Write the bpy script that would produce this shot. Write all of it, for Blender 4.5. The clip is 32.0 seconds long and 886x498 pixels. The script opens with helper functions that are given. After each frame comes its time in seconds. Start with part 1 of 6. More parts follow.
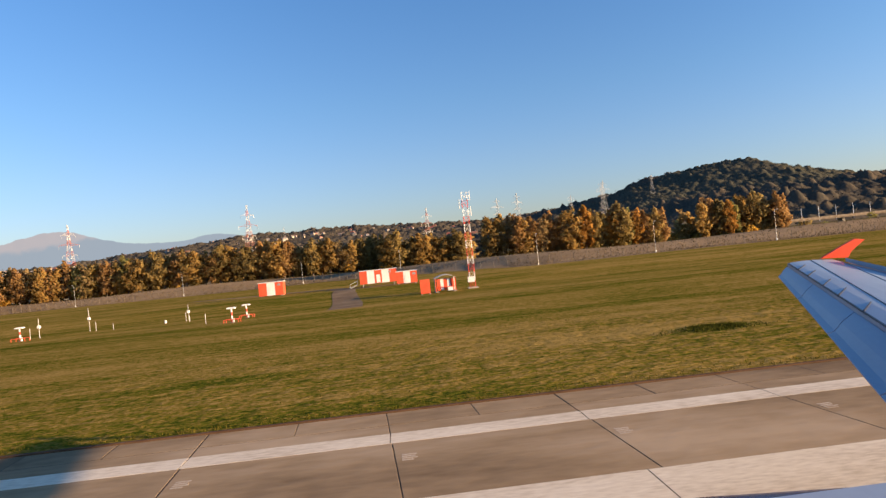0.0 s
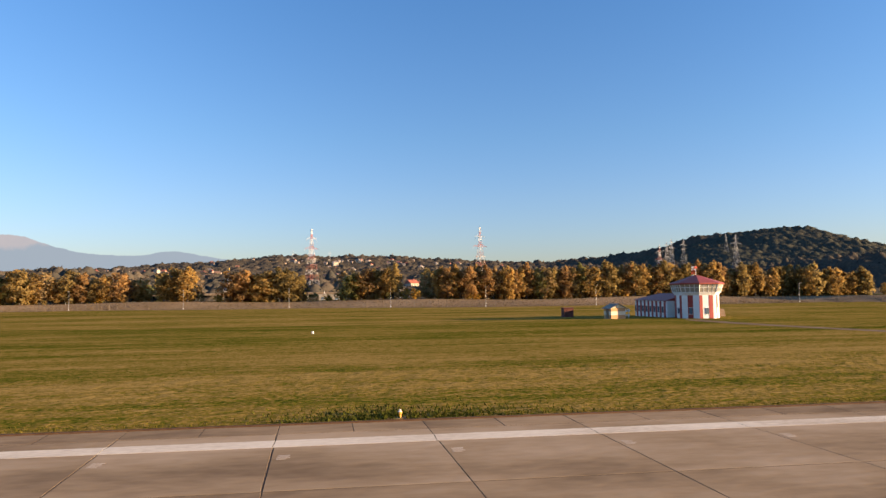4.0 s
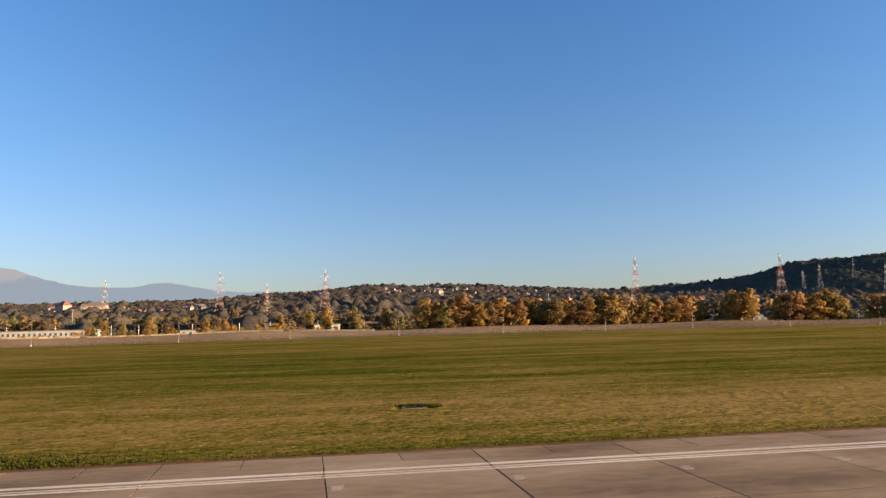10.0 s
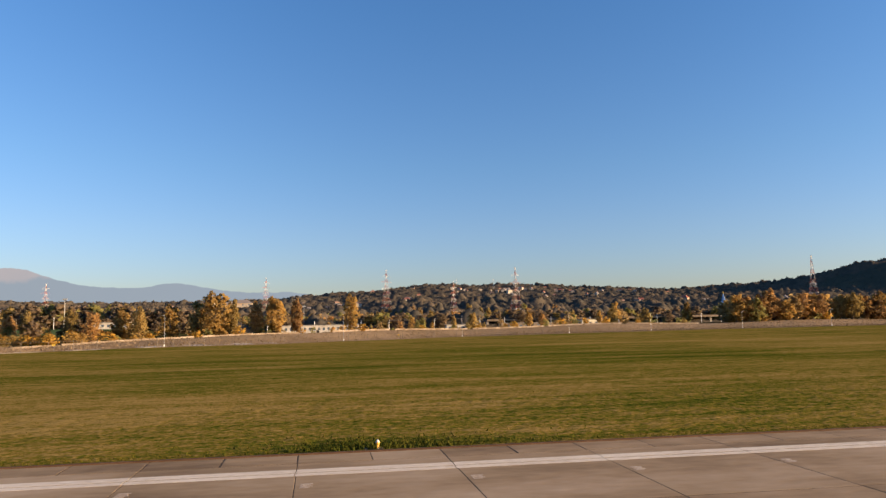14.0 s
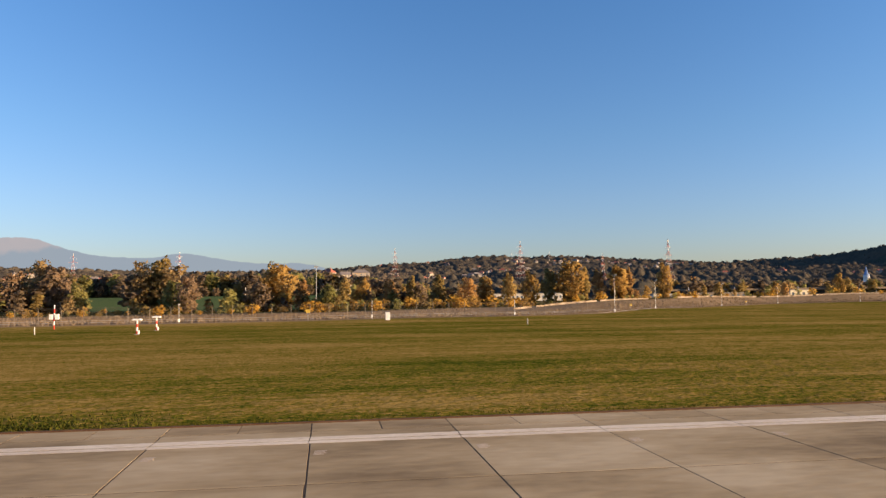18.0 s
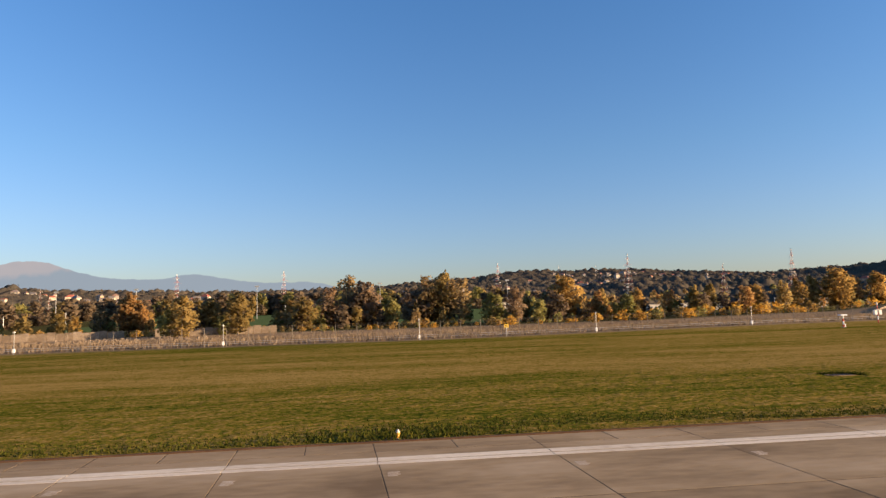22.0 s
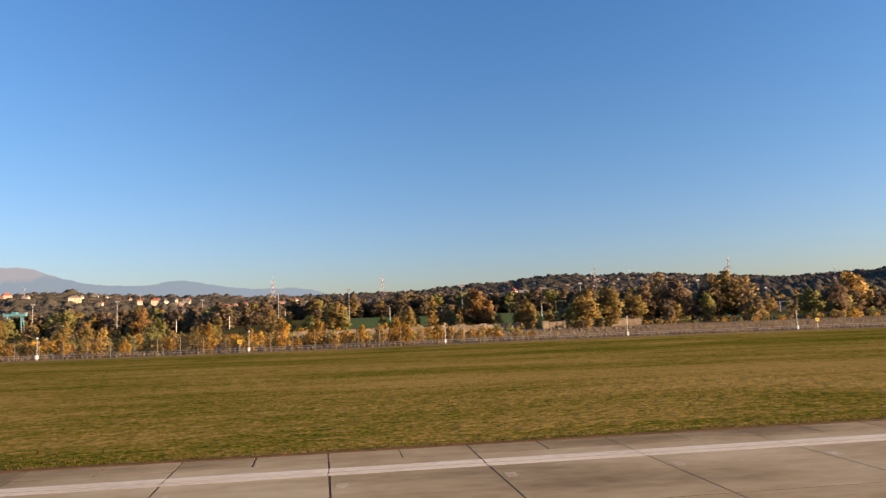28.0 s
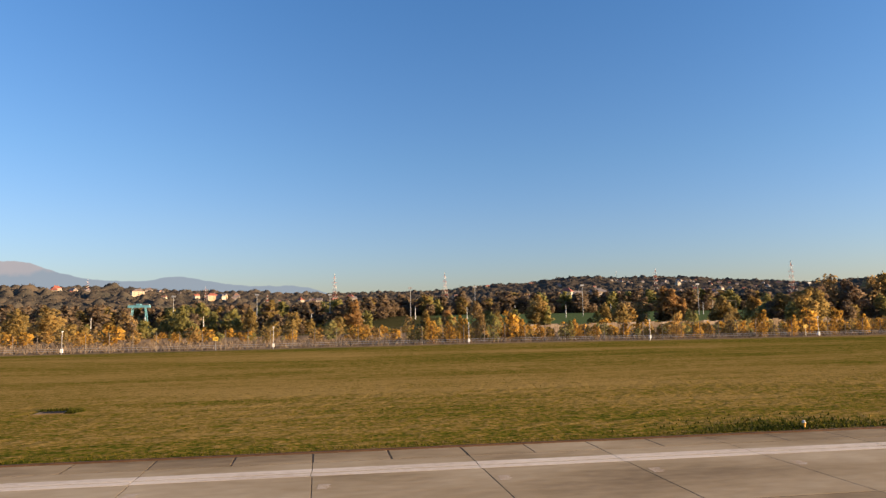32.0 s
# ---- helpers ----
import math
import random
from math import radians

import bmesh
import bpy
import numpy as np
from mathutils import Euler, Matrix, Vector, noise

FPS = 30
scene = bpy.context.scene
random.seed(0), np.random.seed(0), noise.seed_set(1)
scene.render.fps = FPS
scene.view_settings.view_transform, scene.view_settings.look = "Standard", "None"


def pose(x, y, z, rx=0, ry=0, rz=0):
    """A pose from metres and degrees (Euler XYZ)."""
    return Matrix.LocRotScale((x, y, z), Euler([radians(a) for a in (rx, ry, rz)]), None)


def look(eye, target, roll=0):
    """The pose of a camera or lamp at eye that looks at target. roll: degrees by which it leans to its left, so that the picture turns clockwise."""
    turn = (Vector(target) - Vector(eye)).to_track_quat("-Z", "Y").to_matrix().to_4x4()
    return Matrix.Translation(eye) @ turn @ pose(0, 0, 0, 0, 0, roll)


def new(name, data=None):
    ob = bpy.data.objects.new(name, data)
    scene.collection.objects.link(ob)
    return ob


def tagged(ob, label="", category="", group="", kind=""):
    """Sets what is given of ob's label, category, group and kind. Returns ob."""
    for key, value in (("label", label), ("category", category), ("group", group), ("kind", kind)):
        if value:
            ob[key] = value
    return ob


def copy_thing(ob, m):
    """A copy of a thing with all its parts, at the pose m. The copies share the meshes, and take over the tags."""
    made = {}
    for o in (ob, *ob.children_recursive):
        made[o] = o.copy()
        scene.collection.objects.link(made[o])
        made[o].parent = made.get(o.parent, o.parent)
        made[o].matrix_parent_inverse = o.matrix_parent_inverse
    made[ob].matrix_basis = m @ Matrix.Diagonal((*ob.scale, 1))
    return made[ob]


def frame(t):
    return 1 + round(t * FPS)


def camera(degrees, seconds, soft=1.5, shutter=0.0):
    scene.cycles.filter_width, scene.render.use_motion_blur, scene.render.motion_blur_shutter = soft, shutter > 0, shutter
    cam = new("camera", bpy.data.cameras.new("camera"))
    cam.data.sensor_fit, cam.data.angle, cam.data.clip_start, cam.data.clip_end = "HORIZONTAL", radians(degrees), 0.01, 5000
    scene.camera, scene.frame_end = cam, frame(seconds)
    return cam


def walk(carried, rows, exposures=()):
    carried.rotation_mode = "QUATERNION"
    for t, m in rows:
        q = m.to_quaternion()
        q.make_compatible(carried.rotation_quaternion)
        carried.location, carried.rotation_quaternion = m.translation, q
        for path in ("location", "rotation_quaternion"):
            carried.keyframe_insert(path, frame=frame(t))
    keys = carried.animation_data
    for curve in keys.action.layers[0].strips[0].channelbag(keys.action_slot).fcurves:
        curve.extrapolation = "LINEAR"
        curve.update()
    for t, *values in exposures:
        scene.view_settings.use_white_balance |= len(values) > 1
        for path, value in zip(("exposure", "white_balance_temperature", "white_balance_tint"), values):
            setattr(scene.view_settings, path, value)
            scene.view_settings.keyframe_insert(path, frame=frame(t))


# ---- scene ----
# the aircraft rolls out along the runway; the camera looks out to its right
PLAN = 0.571                           # scale at which the plan below, written in full metres, is set out
cam = camera(69.71, 32.0, 1.4)
walk(cam, [
    (0.0, pose(0.000, 2.300, 2.872, 90.25, 5.76, -3.93)),
    (0.5, pose(-19.459, 2.267, 2.872, 91.51, 5.08, -4.25)),
    (1.0, pose(-38.963, 2.100, 2.872, 92.68, 4.55, -4.63)),
    (1.5, pose(-58.547, 1.713, 2.872, 93.04, 4.51, -5.33)),
    (2.0, pose(-78.182, 1.322, 2.872, 93.21, 3.23, -5.98)),
    (2.5, pose(-97.399, 0.956, 2.872, 93.97, 2.69, -6.49)),
    (3.0, pose(-116.218, 0.574, 2.872, 94.19, 1.77, -7.01)),
    (3.5, pose(-134.618, 0.225, 2.872, 93.70, 1.61, -7.20)),
    (4.0, pose(-152.712, -0.091, 2.872, 93.70, 0.65, -7.41)),
    (4.5, pose(-170.632, -0.390, 2.872, 94.79, 1.56, -7.92)),
    (6.5, pose(-239.580, -0.581, 2.872, 95.31, 1.58, -7.81)),
    (7.0, pose(-255.981, -0.540, 2.872, 95.31, 1.70, -7.60)),
    (7.5, pose(-272.204, -0.503, 2.872, 95.13, 1.46, -7.56)),
    (8.0, pose(-288.193, -0.468, 2.872, 95.14, 1.17, -7.63)),
    (8.5, pose(-303.934, -0.423, 2.872, 95.09, 1.22, -7.77)),
    (9.0, pose(-319.432, -0.350, 2.872, 95.27, 0.88, -8.00)),
    (9.5, pose(-334.710, -0.232, 2.872, 95.93, 1.01, -8.09)),
    (10.0, pose(-349.631, -0.123, 2.872, 96.29, 1.24, -7.99)),
    (10.5, pose(-364.244, -0.045, 2.872, 96.43, 1.36, -7.50)),
    (11.0, pose(-378.636, -0.021, 2.872, 96.82, 1.40, -6.94)),
    (11.5, pose(-392.840, -0.065, 2.872, 96.85, 1.26, -6.67)),
    (12.0, pose(-406.834, -0.153, 2.872, 96.78, 1.03, -6.67)),
    (12.5, pose(-420.595, -0.261, 2.872, 96.61, 1.10, -6.78)),
    (13.0, pose(-434.156, -0.366, 2.872, 96.56, 1.09, -7.03)),
    (13.5, pose(-447.487, -0.443, 2.872, 96.54, 1.14, -7.31)),
    (15.5, pose(-497.591, -0.274, 2.872, 95.04, 1.42, -6.50)),
    (16.0, pose(-509.324, -0.306, 2.872, 94.68, 1.08, -5.90)),
    (16.5, pose(-520.964, -0.360, 2.872, 94.04, 1.03, -5.43)),
    (17.0, pose(-532.489, -0.418, 2.872, 93.90, 1.22, -5.48)),
    (17.5, pose(-543.754, -0.451, 2.872, 93.88, 0.17, -5.78)),
    (18.0, pose(-554.694, -0.451, 2.872, 93.85, 0.74, -6.56)),
    (18.5, pose(-565.329, -0.415, 2.872, 94.37, 1.48, -7.47)),
    (19.0, pose(-575.763, -0.339, 2.872, 94.52, 1.53, -7.63)),
    (19.5, pose(-585.941, -0.224, 2.872, 94.78, 1.45, -7.55)),
    (20.0, pose(-595.776, -0.113, 2.872, 94.94, 1.65, -7.30)),
    (20.5, pose(-605.243, -0.039, 2.872, 95.14, 1.86, -6.86)),
    (21.0, pose(-614.275, -0.025, 2.872, 95.08, 1.73, -6.15)),
    (21.5, pose(-623.130, -0.035, 2.872, 95.20, 1.67, -5.89)),
    (22.0, pose(-631.847, -0.074, 2.872, 95.31, 1.77, -5.79)),
    (22.5, pose(-640.304, -0.123, 2.872, 95.32, 1.88, -5.88)),
    (23.0, pose(-648.312, -0.179, 2.872, 95.73, 2.10, -6.02)),
    (23.5, pose(-656.018, -0.227, 2.872, 95.35, 2.41, -6.12)),
    (24.0, pose(-663.589, -0.265, 2.872, 94.21, 1.80, -6.15)),
    (24.5, pose(-671.237, -0.301, 2.872, 94.04, 1.89, -6.22)),
    (25.0, pose(-678.771, -0.335, 2.872, 94.07, 1.92, -6.28)),
    (25.5, pose(-686.298, -0.351, 2.872, 94.10, 1.88, -6.28)),
    (27.5, pose(-716.086, 0.009, 2.872, 95.87, 1.96, -6.80)),
    (28.0, pose(-723.481, 0.074, 2.872, 95.79, 1.94, -6.79)),
    (28.5, pose(-730.793, 0.136, 2.872, 95.96, 1.76, -6.72)),
    (29.0, pose(-738.020, 0.182, 2.872, 96.07, 1.54, -6.55)),
    (29.5, pose(-745.146, 0.202, 2.872, 96.16, 1.26, -6.37)),
    (30.0, pose(-752.133, 0.205, 2.872, 96.20, 1.37, -6.41)),
    (30.5, pose(-758.991, 0.206, 2.872, 96.14, 1.28, -6.54)),
    (31.0, pose(-765.692, 0.193, 2.872, 96.16, 1.13, -6.85)),
    (31.5, pose(-772.325, 0.181, 2.872, 96.30, 1.07, -7.04)),
    (32.0, pose(-778.878, 0.181, 2.872, 95.81, 1.03, -7.05)),
], exposures=[(0.0, 1.82), (1.6, 1.83), (3.0, 1.90), (4.5, 1.90), (6.5, 1.78), (8.0, 1.75), (10.5, 1.70), (32.0, 1.68)])

# ---------- world: low autumn sun, clear sky, far mountains under it ----------
SUN_EL, SUN_AZ = 9.5, 109.5          # degrees; azimuth counted from +y towards +x
world = bpy.data.worlds.new("sky")
scene.world = world
world.use_nodes = True
wn, wl = world.node_tree.nodes, world.node_tree.links
wn.clear()


def wnode(kind):
    return wn.new(kind)


def wmath(op, a, b=None, c=None):
    n = wnode("ShaderNodeMath")
    n.operation = op
    for i, v in enumerate((a, b, c)):
        if v is None:
            continue
        if isinstance(v, (int, float)):
            n.inputs[i].default_value = v
        else:
            wl.new(v, n.inputs[i])
    return n.outputs[0]


def wmix(fac, a, b):
    n = wnode("ShaderNodeMix")
    n.data_type = "RGBA"
    for i, v in ((0, fac), (6, a), (7, b)):
        if isinstance(v, (tuple, float, int)):
            n.inputs[i].default_value = v
        else:
            wl.new(v, n.inputs[i])
    return n.outputs[2]


sky = wnode("ShaderNodeTexSky")
sky.sky_type, sky.sun_disc = "NISHITA", False
sky.sun_elevation, sky.sun_rotation = radians(SUN_EL), radians(SUN_AZ)
sky.altitude, sky.air_density, sky.dust_density, sky.ozone_density = 20, 1.15, 0.5, 2.2
coord = wnode("ShaderNodeTexCoord")
sep = wnode("ShaderNodeSeparateXYZ")
wl.new(coord.outputs["Generated"], sep.inputs[0])
azim = wmath("MULTIPLY", wmath("ARCTAN2", sep.outputs[0], sep.outputs[1]), 57.2958)
elev = wmath("MULTIPLY", wmath("ARCSINE", sep.outputs[2]), 57.2958)
# ridge height in degrees over azimuth -45 .. 15 degrees
ridge = wnode("ShaderNodeValToRGB")
wl.new(wmath("DIVIDE", wmath("ADD", azim, 45.0), 60.0), ridge.inputs[0])
ridge.color_ramp.interpolation = "B_SPLINE"
marks = ((-45, 2.6), (-36, 3.0), (-31.4, 3.6), (-29.4, 4.15), (-27.4, 4.66), (-26.0, 4.42), (-24.6, 3.9), (-23.0, 3.35), (-21, 3.15), (-18.4, 3.05), (-16.9, 3.3),
         (-15.6, 3.62), (-14.2, 3.3), (-12.4, 2.98), (-10.6, 2.74), (-8.7, 2.6), (-7, 2.72), (-5.6, 2.72), (-4, 2.3), (-1.5, 1.5), (15, 0.0))
while len(ridge.color_ramp.elements) < len(marks):
    ridge.color_ramp.elements.new(0.5)
for e, (a, h) in zip(ridge.color_ramp.elements, marks):
    e.position = (a + 45) / 60
    e.color = (h / 5, h / 5, h / 5, 1)
crag = wnode("ShaderNodeTexNoise")
crag.inputs["Scale"].default_value = 60
crag.inputs["Detail"].default_value = 6
wl.new(coord.outputs["Generated"], crag.inputs[0])
crest = wmath("ADD", wmath("MULTIPLY", ridge.outputs[0], 5.0), wmath("MULTIPLY", wmath("SUBTRACT", crag.outputs[0], 0.5), 0.34))
inside = wnode("ShaderNodeMapRange")
inside.interpolation_type = "SMOOTHSTEP"
wl.new(wmath("SUBTRACT", crest, elev), inside.inputs[0])
inside.inputs[1].default_value, inside.inputs[2].default_value = -0.02, 0.06
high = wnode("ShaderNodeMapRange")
high.interpolation_type = "SMOOTHSTEP"       # paler, rosier tone of the high massif
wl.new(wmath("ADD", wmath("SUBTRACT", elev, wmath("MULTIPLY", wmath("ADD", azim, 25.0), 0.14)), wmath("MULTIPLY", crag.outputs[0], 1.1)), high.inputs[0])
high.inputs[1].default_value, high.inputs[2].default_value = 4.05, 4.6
# distance haze is painted into these pale blue mountain colours
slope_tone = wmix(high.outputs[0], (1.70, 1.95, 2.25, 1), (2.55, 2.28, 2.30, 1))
hazed_slopes = wmix(wmath("MULTIPLY", crag.outputs[0], 0.35), slope_tone, (1.50, 1.80, 2.2, 1))
# the camera renders a clear sky deep blue, paler in the haze over the horizon
tone = wnode("ShaderNodeValToRGB")
wl.new(wmath("DIVIDE", elev, 90.0), tone.inputs[0])
tones = ((0.0, (0.353, 0.386, 0.617)), (0.04, (0.351, 0.389, 0.597)), (0.09, (0.350, 0.403, 0.588)), (0.15, (0.325, 0.417, 0.588)), (0.30, (0.277, 0.426, 0.632)), (1.0, (0.28, 0.42, 0.61)))
while len(tone.color_ramp.elements) < len(tones):
    tone.color_ramp.elements.new(0.5)
for e, (at, c) in zip(tone.color_ramp.elements, tones):
    e.position, e.color = at, (*c, 1)
clear = wnode("ShaderNodeVectorMath")
clear.operation = "MULTIPLY"
wl.new(sky.outputs[0], clear.inputs[0])
wl.new(tone.outputs[0], clear.inputs[1])
double = wnode("ShaderNodeVectorMath")
double.operation = "SCALE"
double.inputs[3].default_value = 2.0
wl.new(clear.outputs[0], double.inputs[0])
bg = wnode("ShaderNodeBackground")
wl.new(wmix(inside.outputs[0], double.outputs[0], hazed_slopes), bg.inputs[0])
bg.inputs[1].default_value = 0.062
wl.new(bg.outputs[0], wnode("ShaderNodeOutputWorld").inputs[0])

lamp = bpy.data.lights.new("sun", "SUN")
lamp.energy, lamp.angle, lamp.color = 4.15, radians(0.55), (1.0, 0.70, 0.41)
sun = new("sun", lamp)
sx, sy = math.sin(radians(SUN_AZ)), math.cos(radians(SUN_AZ))
sun.matrix_basis = look((sx * 900, sy * 900, 900 * math.tan(radians(SUN_EL))), (0, 0, 0))
scene.view_settings.exposure = 1.7

# ---------- materials ----------


def shader(name, tones, scale=1.0, stretch=(1, 1, 1), rough=0.8, metal=0.0, bump=0.0, fine=8.0, rand=0.0, island=0.0, world_space=False, grit=0.35, translucent=0.0, spec=0.4, depth=0.05):
    """A surface in up to three tones: broad patches, fine grain, and its own shift for each object or clump."""
    m = bpy.data.materials.new(name)
    m.use_nodes = True
    nt = m.node_tree
    nodes, links = nt.nodes, nt.links
    p = nodes["Principled BSDF"]
    p.inputs["Roughness"].default_value, p.inputs["Metallic"].default_value = rough, metal
    if world_space:
        src = nodes.new("ShaderNodeNewGeometry").outputs["Position"]
    else:
        src = nodes.new("ShaderNodeTexCoord").outputs["Object"]
    mp = nodes.new("ShaderNodeMapping")
    mp.inputs["Scale"].default_value = [v / PLAN for v in stretch] if world_space else stretch
    links.new(src, mp.inputs[0])
    big = nodes.new("ShaderNodeTexNoise")
    big.inputs["Scale"].default_value, big.inputs["Detail"].default_value = scale, 5
    links.new(mp.outputs[0], big.inputs[0])
    small = nodes.new("ShaderNodeTexNoise")
    small.inputs["Scale"].default_value, small.inputs["Detail"].default_value = scale * fine, 6
    links.new(mp.outputs[0], small.inputs[0])

    def math_node(op, a, b):
        n = nodes.new("ShaderNodeMath")
        n.operation = op
        for i, v in enumerate((a, b)):
            if isinstance(v, (int, float)):
                n.inputs[i].default_value = v
            else:
                links.new(v, n.inputs[i])
        return n.outputs[0]
    f = math_node("ADD", math_node("MULTIPLY", big.outputs[0], 1 - grit), math_node("MULTIPLY", small.outputs[0], grit))
    f = math_node("ADD", math_node("MULTIPLY", math_node("SUBTRACT", f, 0.5), 2.2), 0.5)
    if rand:
        f = math_node("ADD", f, math_node("MULTIPLY", math_node("SUBTRACT", nodes.new("ShaderNodeObjectInfo").outputs["Random"], 0.5), rand))
    if island:
        f = math_node("ADD", f, math_node("MULTIPLY", math_node("SUBTRACT", nodes.new("ShaderNodeNewGeometry").outputs["Random Per Island"], 0.5), island))
    ramp = nodes.new("ShaderNodeValToRGB")
    links.new(f, ramp.inputs[0])
    while len(ramp.color_ramp.elements) < len(tones):
        ramp.color_ramp.elements.new(0.5)
    for i, (e, t) in enumerate(zip(ramp.color_ramp.elements, tones)):
        e.position = 0.12 + 0.76 * i / max(1, len(tones) - 1)
        e.color = (*t, 1)
    links.new(ramp.outputs[0], p.inputs["Base Color"])
    if bump:
        b = nodes.new("ShaderNodeBump")
        b.inputs["Strength"].default_value, b.inputs["Distance"].default_value = min(1.0, bump), depth
        links.new(small.outputs[0], b.inputs["Height"])
        links.new(b.outputs[0], p.inputs["Normal"])
    p.inputs["Specular IOR Level"].default_value = spec if not translucent else 0.0
    if translucent:
        tr = nodes.new("ShaderNodeBsdfTranslucent")
        links.new(ramp.outputs[0], tr.inputs[0])
        mix = nodes.new("ShaderNodeMixShader")
        mix.inputs[0].default_value = translucent
        links.new(p.outputs[0], mix.inputs[1])
        links.new(tr.outputs[0], mix.inputs[2])
        links.new(mix.outputs[0], nodes["Material Output"].inputs[0])
    return m


CONCRETE = shader("runway_concrete", ((0.180, 0.119, 0.067), (0.318, 0.219, 0.126), (0.43, 0.313, 0.200)), scale=0.30, stretch=(0.40, 1, 1), rough=0.85, bump=0.2, fine=9, grit=0.24, rand=0.25, island=0.22, world_space=True, spec=0.05)
# the western slabs are tinted paler and less brown, in stretches
nt = CONCRETE.node_tree
west_slabs = nt.nodes.new("ShaderNodeMapRange")
west_slabs.inputs[1].default_value, west_slabs.inputs[2].default_value = -800 * PLAN, -1500 * PLAN
west_share = nt.nodes.new("ShaderNodeValToRGB")
nt.links.new(west_slabs.outputs[0], west_share.inputs[0])
spans = ((-800, 0.0), (-960, 1.0), (-1050, 0.5), (-1125, 0.2), (-1190, 0.2), (-1265, 0.9), (-1500, 1.0))
while len(west_share.color_ramp.elements) < len(spans):
    west_share.color_ramp.elements.new(0.5)
for e, (x, v) in zip(west_share.color_ramp.elements, spans):
    e.position, e.color = (-800 - x) / 700, (v, v, v, 1)
split = nt.nodes.new("ShaderNodeSeparateXYZ")
nt.links.new(nt.nodes.new("ShaderNodeNewGeometry").outputs["Position"], split.inputs[0])
nt.links.new(split.outputs[0], west_slabs.inputs[0])
tint = nt.nodes.new("ShaderNodeMix")
tint.data_type, tint.blend_type = "RGBA", "MULTIPLY"
nt.links.new(west_share.outputs[0], tint.inputs[0])
base_in = nt.nodes["Principled BSDF"].inputs["Base Color"]
nt.links.new(base_in.links[0].from_socket, tint.inputs[6])
tint.inputs[7].default_value = (1.14, 1.23, 1.20, 1)
nt.links.new(tint.outputs[2], base_in)
JOINT = shader("joint_filler", ((0.045, 0.034, 0.025), (0.10, 0.075, 0.054)), scale=2, spec=0.05)
LINE = shader("worn_white_paint", ((0.48, 0.37, 0.25), (0.68, 0.565, 0.42), (0.80, 0.69, 0.53)), scale=0.5, stretch=(0.3, 1, 1), rough=0.7, fine=18, world_space=True, grit=0.5, spec=0.15)
FADED = shader("faded_white_paint", ((0.33, 0.25, 0.18), (0.45, 0.36, 0.27), (0.56, 0.47, 0.37)), scale=2.0, rough=0.8, fine=12, world_space=True, grit=0.5, spec=0.15)
RUST_EDGE = shader("dark_brown_edge", ((0.07, 0.035, 0.02), (0.13, 0.07, 0.04)), scale=3, rough=0.95, bump=0.5, world_space=True)
BLADE = shader("grass_blades", ((0.055, 0.052, 0.006), (0.098, 0.080, 0.012), (0.165, 0.114, 0.026)), scale=0.08, stretch=(0.12, 1, 1), rough=0.75, island=0.3, world_space=True, translucent=0.25)
FARSTALK = shader("brown_dead_stalks", ((0.080, 0.058, 0.031), (0.140, 0.101, 0.056), (0.220, 0.162, 0.092)), scale=0.06, rough=0.9, island=0.5, world_space=True, translucent=0.3)
DRYSTALK = shader("dry_stalks", ((0.140, 0.100, 0.064), (0.230, 0.168, 0.108), (0.330, 0.246, 0.160)), scale=0.15, rough=0.9, island=0.5, world_space=True, translucent=0.35)
TYREMARK = shader("rubber_streaked_concrete", ((0.16, 0.115, 0.072), (0.21, 0.155, 0.10)), scale=0.6, rough=0.9, fine=10, world_space=True, spec=0.1)
WEED = shader("lush_weeds", ((0.034, 0.040, 0.007), (0.058, 0.062, 0.010), (0.095, 0.088, 0.016)), scale=0.3, rough=0.75, island=0.5, world_space=True, translucent=0.25)
ASPHALT = shader("old_asphalt", ((0.118, 0.075, 0.040), (0.180, 0.118, 0.064), (0.25, 0.170, 0.098)), scale=0.25, rough=0.9, bump=0.3, fine=12, world_space=True, spec=0.08)
WHITE = shader("white_paint", ((0.68, 0.67, 0.64), (0.78, 0.77, 0.74)), scale=0.6, rough=0.55)
RED = shader("red_paint", ((0.50, 0.035, 0.02), (0.62, 0.06, 0.035)), scale=0.6, rough=0.5)
MAROON = shader("maroon_paint", ((0.26, 0.03, 0.02), (0.36, 0.05, 0.035)), scale=0.7, rough=0.6)
ROOFRED = shader("red_metal_roof", ((0.25, 0.048, 0.034), (0.34, 0.070, 0.048)), scale=0.5, rough=0.5)
FENCERED = shader("red_orange_gloss_paint", ((0.46, 0.030, 0.007), (0.54, 0.040, 0.010)), scale=1, rough=0.45, spec=0.2)
ORANGE = shader("orange_paint", ((0.62, 0.075, 0.03), (0.72, 0.11, 0.045)), scale=1, rough=0.5)
YELLOW = shader("yellow_paint", ((0.62, 0.28, 0.03), (0.74, 0.38, 0.05)), scale=2, rough=0.5)
SIGNYELLOW = shader("sign_yellow", ((0.74, 0.47, 0.05), (0.82, 0.56, 0.08)), scale=2, rough=0.6)
STEEL = shader("galvanised_steel", ((0.30, 0.30, 0.30), (0.42, 0.42, 0.41)), scale=1.5, rough=0.5, metal=0.4)
WIRE = shader("weathered_wire", ((0.11, 0.092, 0.072), (0.18, 0.150, 0.120)), scale=1, rough=0.8, spec=0.15)
PALESTEEL = shader("pale_weathered_steel", ((0.36, 0.35, 0.34), (0.48, 0.47, 0.45)), scale=0.4, rough=0.7, spec=0.2)
POSTGREY = shader("weathered_fence_post", ((0.12, 0.098, 0.076), (0.20, 0.166, 0.130)), scale=0.8, rough=0.8, spec=0.2, rand=0.4)
